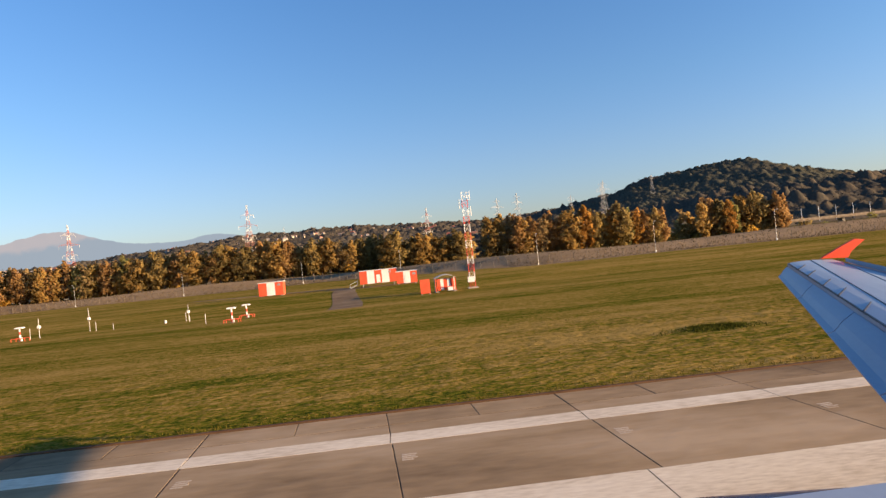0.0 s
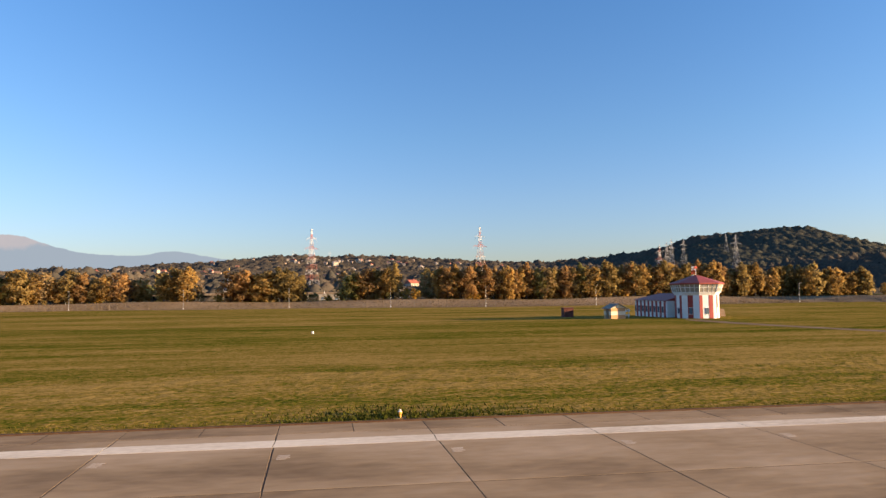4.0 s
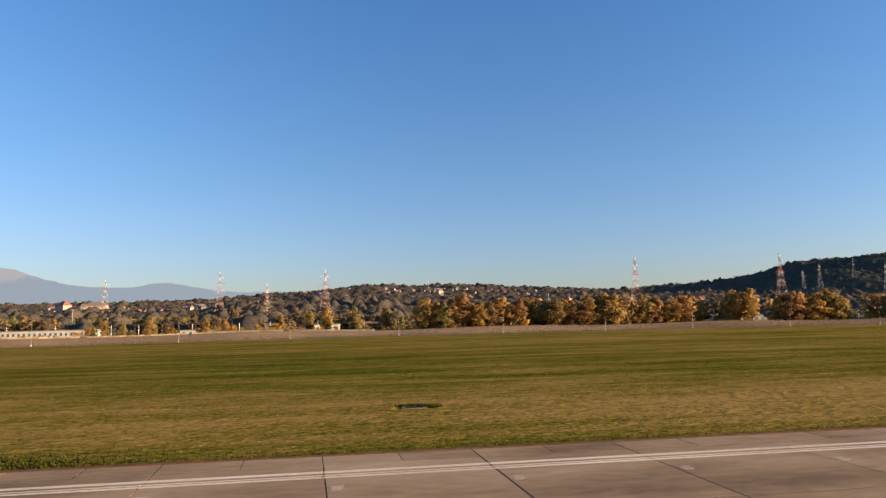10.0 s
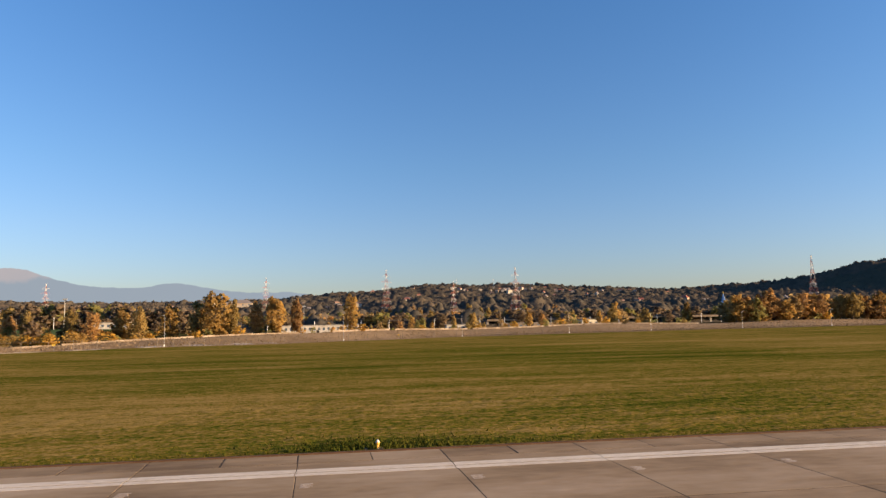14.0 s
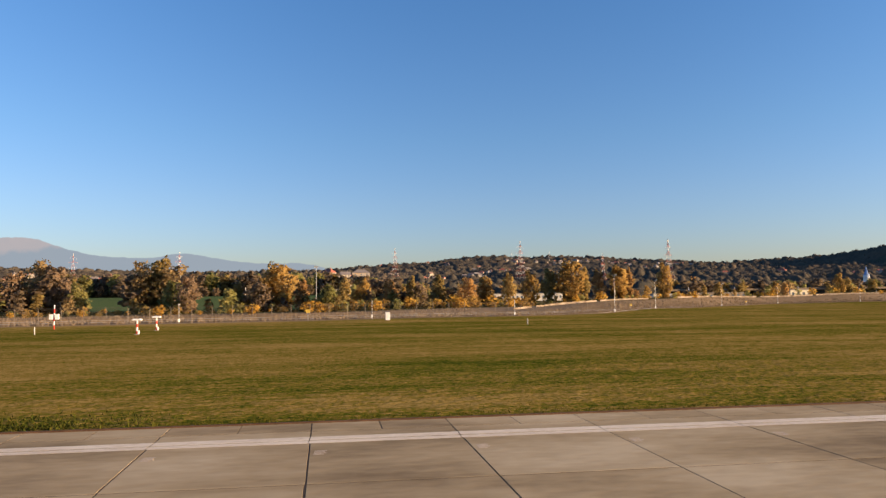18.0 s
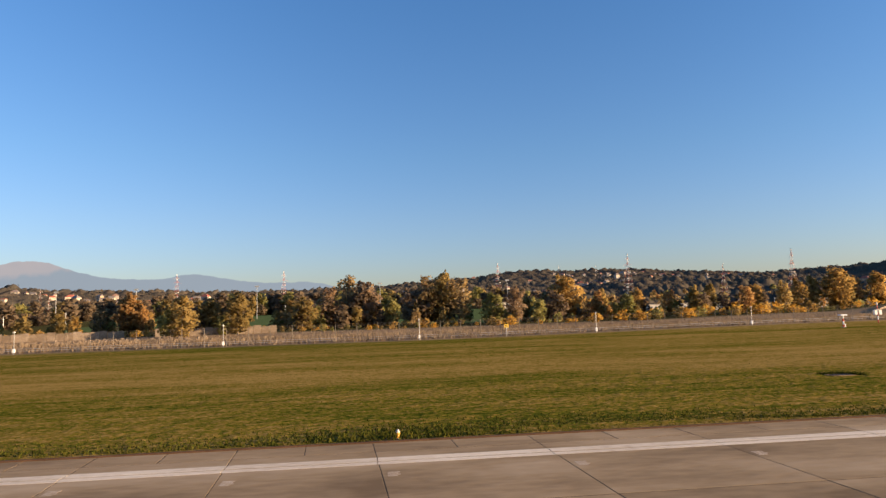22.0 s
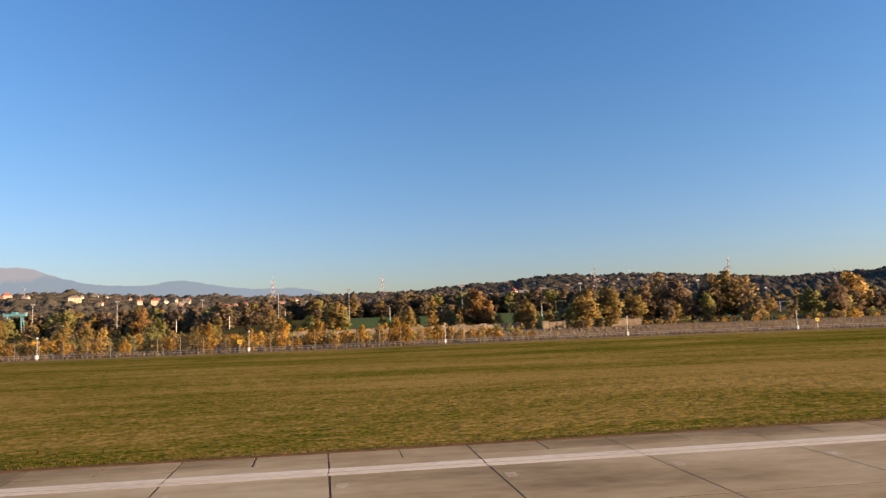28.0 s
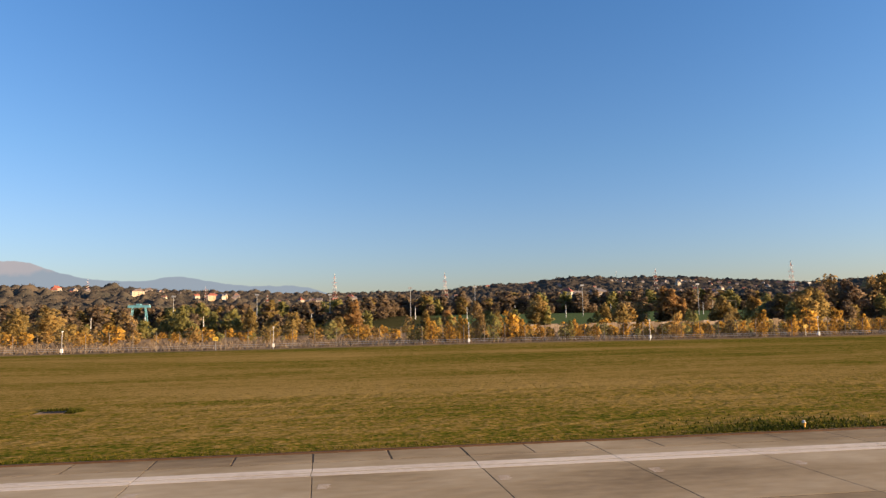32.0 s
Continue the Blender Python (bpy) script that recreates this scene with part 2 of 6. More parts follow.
PYLONRED = shader("faded_red_pylon_paint", ((0.306, 0.095, 0.068), (0.391, 0.135, 0.098)), scale=0.4, rough=0.7, spec=0.2)
PYLONWHITE = shader("faded_white_pylon_paint", ((0.50, 0.47, 0.44), (0.60, 0.57, 0.53)), scale=0.4, rough=0.7, spec=0.2)
OLDWALL = shader("weathered_brown_concrete", ((0.15, 0.112, 0.078), (0.23, 0.176, 0.125), (0.32, 0.255, 0.19)), scale=0.4, rough=0.9, bump=0.3, rand=0.5, spec=0.15)
DARK = shader("dark_opening", ((0.015, 0.015, 0.02), (0.03, 0.03, 0.035)), scale=2, rough=0.4)
WOODBOARD = shader("weathered_boards", ((0.16, 0.10, 0.06), (0.26, 0.18, 0.11)), scale=1.5, stretch=(1, 1, 6), rough=0.85, bump=0.3)
WALLGREY = shader("grey_concrete_panel", ((0.17, 0.15, 0.12), (0.25, 0.22, 0.18), (0.34, 0.30, 0.25)), scale=0.5, rough=0.9, bump=0.3, rand=0.4)
BRICKRED = shader("orange_brick", ((0.42, 0.13, 0.06), (0.52, 0.18, 0.085)), scale=0.6, rough=0.85, spec=0.15)
CREAM = shader("cream_wall", ((0.62, 0.52, 0.36), (0.72, 0.64, 0.48)), scale=0.6, rough=0.8, rand=0.2)
TIMBER = shader("ochre_boards", ((0.45, 0.24, 0.10), (0.56, 0.32, 0.15)), scale=1.2, stretch=(1, 1, 8), rough=0.8)
HOUSEWALL = shader("village_plaster", ((0.46, 0.39, 0.30), (0.42, 0.28, 0.16), (0.34, 0.29, 0.235)), scale=0.05, rough=0.85, rand=1.6)
HOUSEROOF = shader("village_roof", ((0.30, 0.095, 0.06), (0.22, 0.125, 0.085), (0.19, 0.165, 0.15)), scale=0.08, rough=0.7, rand=1.6)
BARK = shader("grey_bark", ((0.09, 0.065, 0.045), (0.17, 0.13, 0.095)), scale=1.5, stretch=(1, 1, 0.3), rough=0.95, bump=0.4)
LEAF = {
    "gold": shader("golden_leaves", ((0.275, 0.176, 0.062), (0.385, 0.248, 0.082), (0.490, 0.320, 0.106)), scale=0.35, rough=0.75, rand=0.6, island=0.2, translucent=0.6),
    "amber": shader("amber_leaves", ((0.300, 0.156, 0.044), (0.415, 0.218, 0.055), (0.520, 0.280, 0.071)), scale=0.35, rough=0.75, rand=0.6, island=0.2, translucent=0.6),
    "rust": shader("russet_leaves", ((0.265, 0.162, 0.072), (0.365, 0.220, 0.090), (0.465, 0.280, 0.110)), scale=0.35, rough=0.75, rand=0.6, island=0.2, translucent=0.6),
    "olive": shader("olive_leaves", ((0.220, 0.162, 0.064), (0.315, 0.228, 0.084), (0.425, 0.300, 0.114)), scale=0.35, rough=0.75, rand=0.6, island=0.2, translucent=0.6),
    "thin": shader("sparse_brown_leaves", ((0.195, 0.139, 0.065), (0.346, 0.241, 0.110), (0.510, 0.359, 0.168)), scale=0.35, rough=0.75, rand=0.4, island=0.3, translucent=0.6),
    "green": shader("green_leaves", ((0.162, 0.160, 0.058), (0.268, 0.244, 0.086), (0.395, 0.336, 0.130)), scale=0.35, rough=0.75, rand=0.4, island=0.3, translucent=0.6),
    "brown": shader("oak_brown_leaves", ((0.145, 0.111, 0.074), (0.228, 0.162, 0.105), (0.320, 0.216, 0.131)), scale=0.2, rough=0.8, rand=0.5, island=0.4, world_space=True, translucent=0.5),
    "yellow": shader("yellow_leaves", ((0.250, 0.145, 0.036), (0.420, 0.246, 0.052), (0.585, 0.350, 0.072)), scale=0.5, rough=0.75, rand=0.6, island=0.35, translucent=0.6),
    "brush": shader("dry_brush", ((0.17, 0.120, 0.078), (0.26, 0.188, 0.125), (0.36, 0.268, 0.180)), scale=0.12, rough=0.9, island=0.6, world_space=True, translucent=0.3),
}
# wood tones lifted and blued slightly to paint in the haze of distance
FARWOOD = shader("hazed_autumn_wood", ((0.062, 0.060, 0.050), (0.096, 0.081, 0.062), (0.146, 0.108, 0.074)), scale=0.022, rough=0.95, fine=14, island=0.2, world_space=True, grit=0.45, translucent=0.15, bump=0.6, depth=0.5)
DARKWOOD = shader("dark_hill_wood", ((0.062, 0.066, 0.052), (0.078, 0.077, 0.058), (0.108, 0.092, 0.064)), scale=0.022, rough=0.95, fine=14, island=0.2, world_space=True, grit=0.45, translucent=0.15, bump=0.6, depth=0.5)
PALEWALL = shader("dirty_pale_plaster", ((0.40, 0.35, 0.29), (0.52, 0.47, 0.40), (0.60, 0.55, 0.48)), scale=0.25, rough=0.85, spec=0.15)
GLASS = bpy.data.materials.new("window_glass")
GLASS.use_nodes = True
GLASS.node_tree.nodes["Principled BSDF"].inputs["Base Color"].default_value = (0.10, 0.13, 0.16, 1)
GLASS.node_tree.nodes["Principled BSDF"].inputs["Roughness"].default_value = 0.06
CABGLASS = bpy.data.materials.new("cab_glass")
CABGLASS.use_nodes = True
CABGLASS.node_tree.nodes["Principled BSDF"].inputs["Base Color"].default_value = (0.30, 0.27, 0.22, 1)
CABGLASS.node_tree.nodes["Principled BSDF"].inputs["Roughness"].default_value = 0.12
TEAL = shader("teal_paint", ((0.10, 0.28, 0.34), (0.16, 0.38, 0.44)), scale=0.4, rough=0.6)
WINGGREY = shader("aircraft_grey", ((0.235, 0.276, 0.350), (0.285, 0.332, 0.405)), scale=0.8, stretch=(1, 0.3, 1), rough=0.35, fine=20)
NAVY = shader("navy_cowling", ((0.02, 0.045, 0.13), (0.03, 0.065, 0.18)), scale=0.8, rough=0.25)
RUBBER = shader("black_rubber", ((0.02, 0.02, 0.02), (0.035, 0.035, 0.035)), scale=3, rough=0.9, spec=0.08)

# ---------- mesh helpers ----------


class Geo:
    """Vertices and faces gathered for one mesh."""

    def __init__(self):
        self.v, self.f = [], []

    def add(self, verts, faces):
        n = len(self.v)
        self.v.extend(verts)
        self.f.extend(tuple(i + n for i in f) for f in faces)
        return self

    def box(self, x0, y0, z0, x1, y1, z1, m=None):
        vs = [Vector(p) for p in ((x0, y0, z0), (x1, y0, z0), (x1, y1, z0), (x0, y1, z0), (x0, y0, z1), (x1, y0, z1), (x1, y1, z1), (x0, y1, z1))]
        if m:
            vs = [m @ p for p in vs]
        return self.add([tuple(p) for p in vs], ((0, 3, 2, 1), (4, 5, 6, 7), (0, 1, 5, 4), (1, 2, 6, 5), (2, 3, 7, 6), (3, 0, 4, 7)))

    def tube(self, a, b, r0, r1=None, n=6, caps=True):
        a, b = Vector(a), Vector(b)
        r1 = r0 if r1 is None else r1
        q = (b - a).to_track_quat("Z", "Y")
        ring = [Vector((math.cos(2 * math.pi * i / n), math.sin(2 * math.pi * i / n), 0)) for i in range(n)]
        vs = [tuple(a + q @ (p * r0)) for p in ring] + [tuple(b + q @ (p * r1)) for p in ring]
        fs = [(i, (i + 1) % n, n + (i + 1) % n, n + i) for i in range(n)]
        if caps:
            fs += [tuple(range(n - 1, -1, -1)), tuple(range(n, 2 * n))]
        return self.add(vs, fs)

    def loft(self, rings, caps=True):
        """Rings of equally many points, joined one to the next."""
        n = len(rings[0])
        vs = [tuple(p) for r in rings for p in r]
        fs = [(k * n + i, k * n + (i + 1) % n, (k + 1) * n + (i + 1) % n, (k + 1) * n + i) for k in range(len(rings) - 1) for i in range(n)]
        if caps:
            fs += [tuple(range(n - 1, -1, -1)), tuple(range((len(rings) - 1) * n, len(rings) * n))]
        return self.add(vs, fs)

    def mesh(self, name, material, smooth=False):
        me = bpy.data.meshes.new(name)
        me.from_pydata(self.v, [], self.f)
        me.materials.append(material)
        me.polygons.foreach_set("use_smooth", [smooth] * len(me.polygons))
        me.update()
        return me


def quick_mesh(name, verts, faces, material, smooth=False):
    """A large mesh from numpy arrays."""
    me = bpy.data.meshes.new(name)
    k = faces.shape[1]
    me.vertices.add(len(verts))
    me.vertices.foreach_set("co", np.ascontiguousarray(verts, dtype=np.float32).ravel())
    me.loops.add(faces.size)
    me.loops.foreach_set("vertex_index", np.ascontiguousarray(faces, dtype=np.int32).ravel())
    me.polygons.add(len(faces))
    me.polygons.foreach_set("loop_start", np.arange(0, faces.size, k, dtype=np.int32))
    me.polygons.foreach_set("loop_total", np.full(len(faces), k, dtype=np.int32))
    me.polygons.foreach_set("use_smooth", np.full(len(faces), smooth, dtype=bool))
    me.materials.append(material)
    me.update()
    me.validate()
    return me


def part(name, geo, material, parent, label="", at=None, smooth=False):
    ob = new(name, geo if isinstance(geo, bpy.types.Mesh) else geo.mesh(name, material, smooth))
    ob.parent = parent
    if at:
        ob.matrix_basis = at
    return tagged(ob, label) if label else ob


def thing(name, label, category, m=None, group="", kind=""):
    ob = new(name)
    ob.empty_display_size = 0.3
    if m:
        ob.matrix_basis = m
    return tagged(ob, label, category, group, kind)


def solid(name, geo, material, label, category, m=None, group="", kind="", smooth=False):
    ob = new(name, geo if isinstance(geo, bpy.types.Mesh) else geo.mesh(name, material, smooth))
    if m:
        ob.matrix_basis = m
    return tagged(ob, label, category, group, kind)


# ---------- the lie of the land ----------
EDGE = 24.82                          # where the concrete ends and the grass begins


def smooth_step(a, b, x):
    u = np.clip((x - a) / (b - a), 0, 1)
    return u * u * (3 - 2 * u)


NEAR_X, NEAR_Z = (-2700, -1950, -1800, -1700, -1570, -1480, -1200, -1035, -850, -710, -560, -400, 0, 300, 600, 1200, 2600), (36, 40, 42, 36, 22, 18, 18, 20, 26, 35, 27, 21, 20, 24, 28, 32, 34)
MID_X = (-2700, -1950, -1500, -1000, -500, 0, 300, 380, 456, 495, 549, 633, 697, 777, 841, 905, 959, 1062, 1180, 1400, 1700, 2600)
MID_Z = (60, 64, 44, 42, 46, 46, 46, 52, 68, 84, 100, 110, 134, 152, 157, 131, 116, 99, 86, 80, 78, 74)
FAR_X = (-2700, -2000, -1500, -1200, -1000, -900, -670, -500, -300, -100, 0, 150, 350, 560, 800, 1200, 1700, 2600)
FAR_Z = (78, 72, 66, 70, 82, 95, 113, 124, 120, 117, 110, 99, 95, 97, 104, 108, 112, 110)


FENCE_X = (-2000, -1400, -1100, -1040, -983, -945, -912, -875, -814, -757, -640, -420, -304, -190, -33, 44, 80, 420)
FENCE_Y = (103, 104.5, 105.5, 113, 122, 134, 158, 214, 272, 316, 345, 352, 340, 312, 300, 207, 205, 196)


def land(x, y):
    """Height of the ground: airfield, river flats, wooded hills."""
    x, y = np.asarray(x, float), np.asarray(y, float)
    k = 0.0125 * smooth_step(-1000, -820, x)
    field = -np.clip(k * (y - 25), 0, 3.6)
    field = field - 0.011 * np.clip(y - 30, 0, 90) * smooth_step(-190, -90, x) * (1 - smooth_step(115, 150, y))
    flats = field - (3.2 + field) * smooth_step(125, 210, y) * smooth_step(-860, -1000, x) * 0.9
    a, b, c = np.interp(x, NEAR_X, NEAR_Z), np.interp(x, MID_X, MID_Z), np.interp(x, FAR_X, FAR_Z)
    over = y - np.interp(x, FENCE_X, FENCE_Y)             # a low earth bank runs behind the far fence
    meadow = smooth_step(405, 530, y) * (1 - smooth_step(600, 680, y)) * smooth_step(-1400, -1330, x) * (1 - smooth_step(-1010, -940, x))
    bank = smooth_step(2, 26, over) * (1 - smooth_step(60, 110, over)) * smooth_step(-930, -850, x)
    flats = flats + bank * (3.4 + 0.5 * np.sin(x * 0.045))
    z = flats + 6.5 * meadow + smooth_step(620, 1000, y) * (a + 3)
    z = z + 27 * smooth_step(330, 470, x) * smooth_step(610, 750, y) * (1 - smooth_step(800, 1000, y))     # wooded spur
    z = z + smooth_step(1000, 1550, y) * (b - a)
    z = z + smooth_step(1600, 2400, y) * (c - b)
    z = z - smooth_step(2450, 4200, y) * (c + 20)
    roll = np.sin(x * 0.011 + y * 0.007) * np.cos(x * 0.006 - y * 0.013)
    z = z + roll * 5 * smooth_step(700, 1100, y)
    z = z + np.sin(x * 0.05) * np.sin(y * 0.08 + x * 0.01) * 0.10 * smooth_step(32, 60, y)
    return z


def ground_z(x, y):
    return float(land(x, y))


def fence_y(x):
    return float(np.interp(x, FENCE_X, FENCE_Y))

# ---------- ground ----------


def ground_sheet():
    xs = np.concatenate([np.arange(-4800, -2700, 150), np.arange(-2700, -1500, 40), np.arange(-1500, 450, 12.5), np.arange(450, 2000, 40), np.arange(2000, 4801, 200)])
    ys = np.concatenate([np.arange(-4000, -60, 400), [-60, 24.9, 25.6, 28, 32], np.arange(38, 140, 6), np.arange(140, 190, 10), np.arange(190, 420, 4.5), np.arange(420, 1100, 24), np.arange(1100, 2700, 40), np.arange(2700, 4901, 220)])
    gx, gy = np.meshgrid(xs, ys)
    gz = land(gx, gy)
    gz[gy < 24.95] = -0.35
    verts = np.stack([gx.ravel(), gy.ravel(), gz.ravel()], 1)
    nx, ny = len(xs), len(ys)
    i = (np.arange(ny - 1)[:, None] * nx + np.arange(nx - 1)[None, :]).ravel()
    faces = np.stack([i, i + 1, i + nx + 1, i + nx], 1)
    m = bpy.data.materials.new("grass_and_woodland_floor")
    m.use_nodes = True
    nodes, links = m.node_tree.nodes, m.node_tree.links
    p = nodes["Principled BSDF"]
    p.inputs["Roughness"].default_value = 0.9
    p.inputs["Specular IOR Level"].default_value = 0.0
    pos = nodes.new("ShaderNodeNewGeometry").outputs["Position"]
    full = nodes.new("ShaderNodeVectorMath")
    full.operation = "SCALE"
    full.inputs[3].default_value = 1 / PLAN
    links.new(pos, full.inputs[0])
    xyz = nodes.new("ShaderNodeSeparateXYZ")
    links.new(full.outputs[0], xyz.inputs[0])

    def noise_tex(scale, stretch, detail=5):
        mp = nodes.new("ShaderNodeMapping")
        mp.inputs["Scale"].default_value = [v / PLAN for v in stretch]
        links.new(pos, mp.inputs[0])
        n = nodes.new("ShaderNodeTexNoise")
        n.inputs["Scale"].default_value, n.inputs["Detail"].default_value = scale, detail
        links.new(mp.outputs[0], n.inputs[0])
        return n.outputs[0]

    def op(kind, a, b, c=None):
        n = nodes.new("ShaderNodeMath")
        n.operation = kind
        for k, v in enumerate((a, b, c)):
            if v is None:
                continue
            if isinstance(v, (int, float)):
                n.inputs[k].default_value = v
            else:
                links.new(v, n.inputs[k])
        return n.outputs[0]

    def ramp(fac, tones):
        r = nodes.new("ShaderNodeValToRGB")
        links.new(fac, r.inputs[0])
        while len(r.color_ramp.elements) < len(tones):
            r.color_ramp.elements.new(0.5)
        for e, (at, t) in zip(r.color_ramp.elements, tones):
            e.position, e.color = at, (*t, 1)
        return r.outputs[0]

    def blend(fac, a, b):
        n = nodes.new("ShaderNodeMix")
        n.data_type = "RGBA"
        links.new(fac, n.inputs[0])
        links.new(a, n.inputs[6])
        links.new(b, n.inputs[7])
        return n.outputs[2]
    # mown grass: long mowing swaths along the runway, dry patches, tussocks
    swath = noise_tex(0.10, (0.030, 1, 1), 5)
    streak = noise_tex(0.55, (0.10, 1, 1), 5)
    patch = noise_tex(0.040, (0.30, 1, 1), 5)
    mott = noise_tex(0.22, (0.28, 1, 1), 6)
    # clump and blade noise: varied tone, plus low-sun shade between tussocks painted dark
    tuss = noise_tex(2.0, (0.45, 1, 1), 6)
    fuzz = noise_tex(4.5, (0.85, 1, 1), 5)
    mixf = op("ADD", op("ADD", op("MULTIPLY", swath, 0.24), op("MULTIPLY", op("ADD", patch, mott), 0.25)), op("ADD", op("MULTIPLY", streak, 0.20), op("ADD", op("MULTIPLY", tuss, 0.32), op("MULTIPLY", fuzz, 0.18))))
    mixf = op("ADD", op("MULTIPLY", op("SUBTRACT", mixf, 0.715), 4.2), 0.53)
    speck = noise_tex(8.5, (0.8, 1, 1), 3)
    mixf = op("ADD", mixf, op("MULTIPLY", op("SUBTRACT", op("ADD", speck, fuzz), 1.0), 1.15))
    dry = nodes.new("ShaderNodeMapRange")          # the grass is drier towards the west
    links.new(xyz.outputs[0], dry.inputs[0])
    dry.inputs[1].default_value, dry.inputs[2].default_value, dry.inputs[3].default_value, dry.inputs[4].default_value = -1350, -350, 0.17, 0.03
    mixf = op("ADD", mixf, dry.outputs[0])
    # mown bands: mixed beside the runway, a straw band, a greener band beyond
    across = op("DIVIDE", op("ADD", xyz.outputs[1], op("MULTIPLY", op("SUBTRACT", patch, 0.5), 50.0)), 150.0)

    def mown(swards):
        return ramp(across, [(at / 150, (0.5 + shift,) * 3) for at, shift in swards])
    east = mown(((25, -0.01), (32, -0.06), (38, 0.0), (45, 0.09), (54, 0.10), (62, 0.03), (75, -0.04), (100, -0.02), (125, 0.05), (150, 0.06)))
    west = mown(((25, -0.04), (32, -0.10), (38, -0.02), (45, 0.07), (54, 0.06), (62, -0.06), (75, -0.16), (100, -0.15), (125, -0.07), (150, -0.03)))
    reach = nodes.new("ShaderNodeMapRange")
    links.new(op("ADD", xyz.outputs[0], op("MULTIPLY", patch, 160.0)), reach.inputs[0])
    reach.inputs[1].default_value, reach.inputs[2].default_value = -260, -430
    green = mown(((25, 0.0), (32, -0.05), (38, 0.03), (45, 0.07), (54, -0.05), (62, -0.19), (75, -0.25), (100, -0.24), (125, -0.16), (150, -0.08)))
    reach2 = nodes.new("ShaderNodeMapRange")
    links.new(op("ADD", xyz.outputs[0], op("MULTIPLY", patch, 160.0)), reach2.inputs[0])
    reach2.inputs[1].default_value, reach2.inputs[2].default_value = -730, -860
    mixf = op("ADD", mixf, op("SUBTRACT", blend(reach2.outputs[0], blend(reach.outputs[0], east, green), west), 0.5))
    grass = ramp(mixf, ((0.0, (0.036, 0.050, 0.006)), (0.26, (0.094, 0.099, 0.010)), (0.50, (0.165, 0.123, 0.018)), (0.74, (0.245, 0.156, 0.036)), (1.0, (0.330, 0.214, 0.062))))
    earth = ramp(op("ADD", op("MULTIPLY", patch, 0.6), op("MULTIPLY", tuss, 0.4)), ((0.25, (0.15, 0.102, 0.060)), (0.5, (0.26, 0.182, 0.108)), (0.78, (0.40, 0.286, 0.175))))
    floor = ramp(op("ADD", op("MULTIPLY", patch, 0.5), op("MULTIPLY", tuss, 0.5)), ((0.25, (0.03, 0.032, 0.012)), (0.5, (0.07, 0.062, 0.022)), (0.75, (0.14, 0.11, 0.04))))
    meadow = ramp(tuss, ((0.3, (0.060, 0.090, 0.034)), (0.7, (0.105, 0.142, 0.056))))
    # the fence line bends: grass lies on the runway's side of it
    line = nodes.new("ShaderNodeValToRGB")
    links.new(op("DIVIDE", op("ADD", xyz.outputs[0], 1300.0), 1500.0), line.inputs[0])
    stops = [(x, fence_y(x)) for x in (-1300, -1100, -1040, -983, -945, -912, -875, -814, -757, -640, -420, -304, -190, -33, 44, 80)]
    while len(line.color_ramp.elements) < len(stops):
        line.color_ramp.elements.new(0.5)
    for e, (x, y) in zip(line.color_ramp.elements, stops):
        e.position, e.color = (x + 1300) / 1500, (y / 400,) * 3 + (1,)
    beyond = op("SUBTRACT", xyz.outputs[1], op("MULTIPLY", line.outputs[0], 400.0))
    beyond = op("ADD", beyond, op("MULTIPLY", op("SUBTRACT", tuss, 0.5), 6.0))

    def step(v, a, b):
        r = nodes.new("ShaderNodeMapRange")
        r.interpolation_type = "SMOOTHSTEP"
        links.new(v, r.inputs[0])
        r.inputs[1].default_value, r.inputs[2].default_value = a, b
        return r.outputs[0]
    c = blend(step(beyond, -5, 1), grass, earth)
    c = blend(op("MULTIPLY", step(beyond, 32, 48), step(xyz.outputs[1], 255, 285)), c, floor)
    wob = op("MULTIPLY", op("SUBTRACT", op("ADD", patch, mott), 1.0), 55.0)
    fx, fy = op("ADD", xyz.outputs[0], wob), op("SUBTRACT", xyz.outputs[1], wob)
    field = op("MULTIPLY", op("MULTIPLY", step(fy, 325, 335), step(fy, 562, 548)), op("MULTIPLY", step(fx, -1314, -1300), step(fx, -990, -1005)))
    c = blend(field, c, meadow)
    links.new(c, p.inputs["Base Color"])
    b = nodes.new("ShaderNodeBump")
    b.inputs["Strength"].default_value, b.inputs["Distance"].default_value = 0.40, 0.07
    links.new(op("ADD", tuss, op("MULTIPLY", fuzz, 0.6)), b.inputs["Height"])
    links.new(b.outputs[0], p.inputs["Normal"])
    ob = new("ground", quick_mesh("ground", verts, faces, m, True))
    GROUND.append(m)
    return tagged(ob, "mown airfield grass in green and straw swaths, woodland floor beyond", "ground", kind="structure")


GROUND = []
ground_sheet()

# ---------- runway ----------
SLAB = 5.44                            # joint to joint along the runway, a little uneven
X0, X1 = -1503.4, 131.6                # west and east end of the modelled runway
runway = solid("runway", Geo().box(X0, -32, -0.34, X1, EDGE - 0.03, -0.006), JOINT, "brownish grey concrete runway of large jointed slabs", "runway", kind="structure")
solid("trim", Geo().box(X0, EDGE - 0.02, -0.3, X1, EDGE + 0.14, 0.045), shader("rusty_steel_rim", ((0.075, 0.040, 0.022), (0.130, 0.072, 0.040)), scale=2, rough=0.9, world_space=True, spec=0.1), "narrow rust-brown rim along the concrete", "trim", kind="structure")
solid("trim", Geo().box(X0, EDGE + 0.145, -0.3, X1, EDGE + 0.40, -0.01), RUST_EDGE, "dark brown strip behind the rim", "trim", kind="structure")


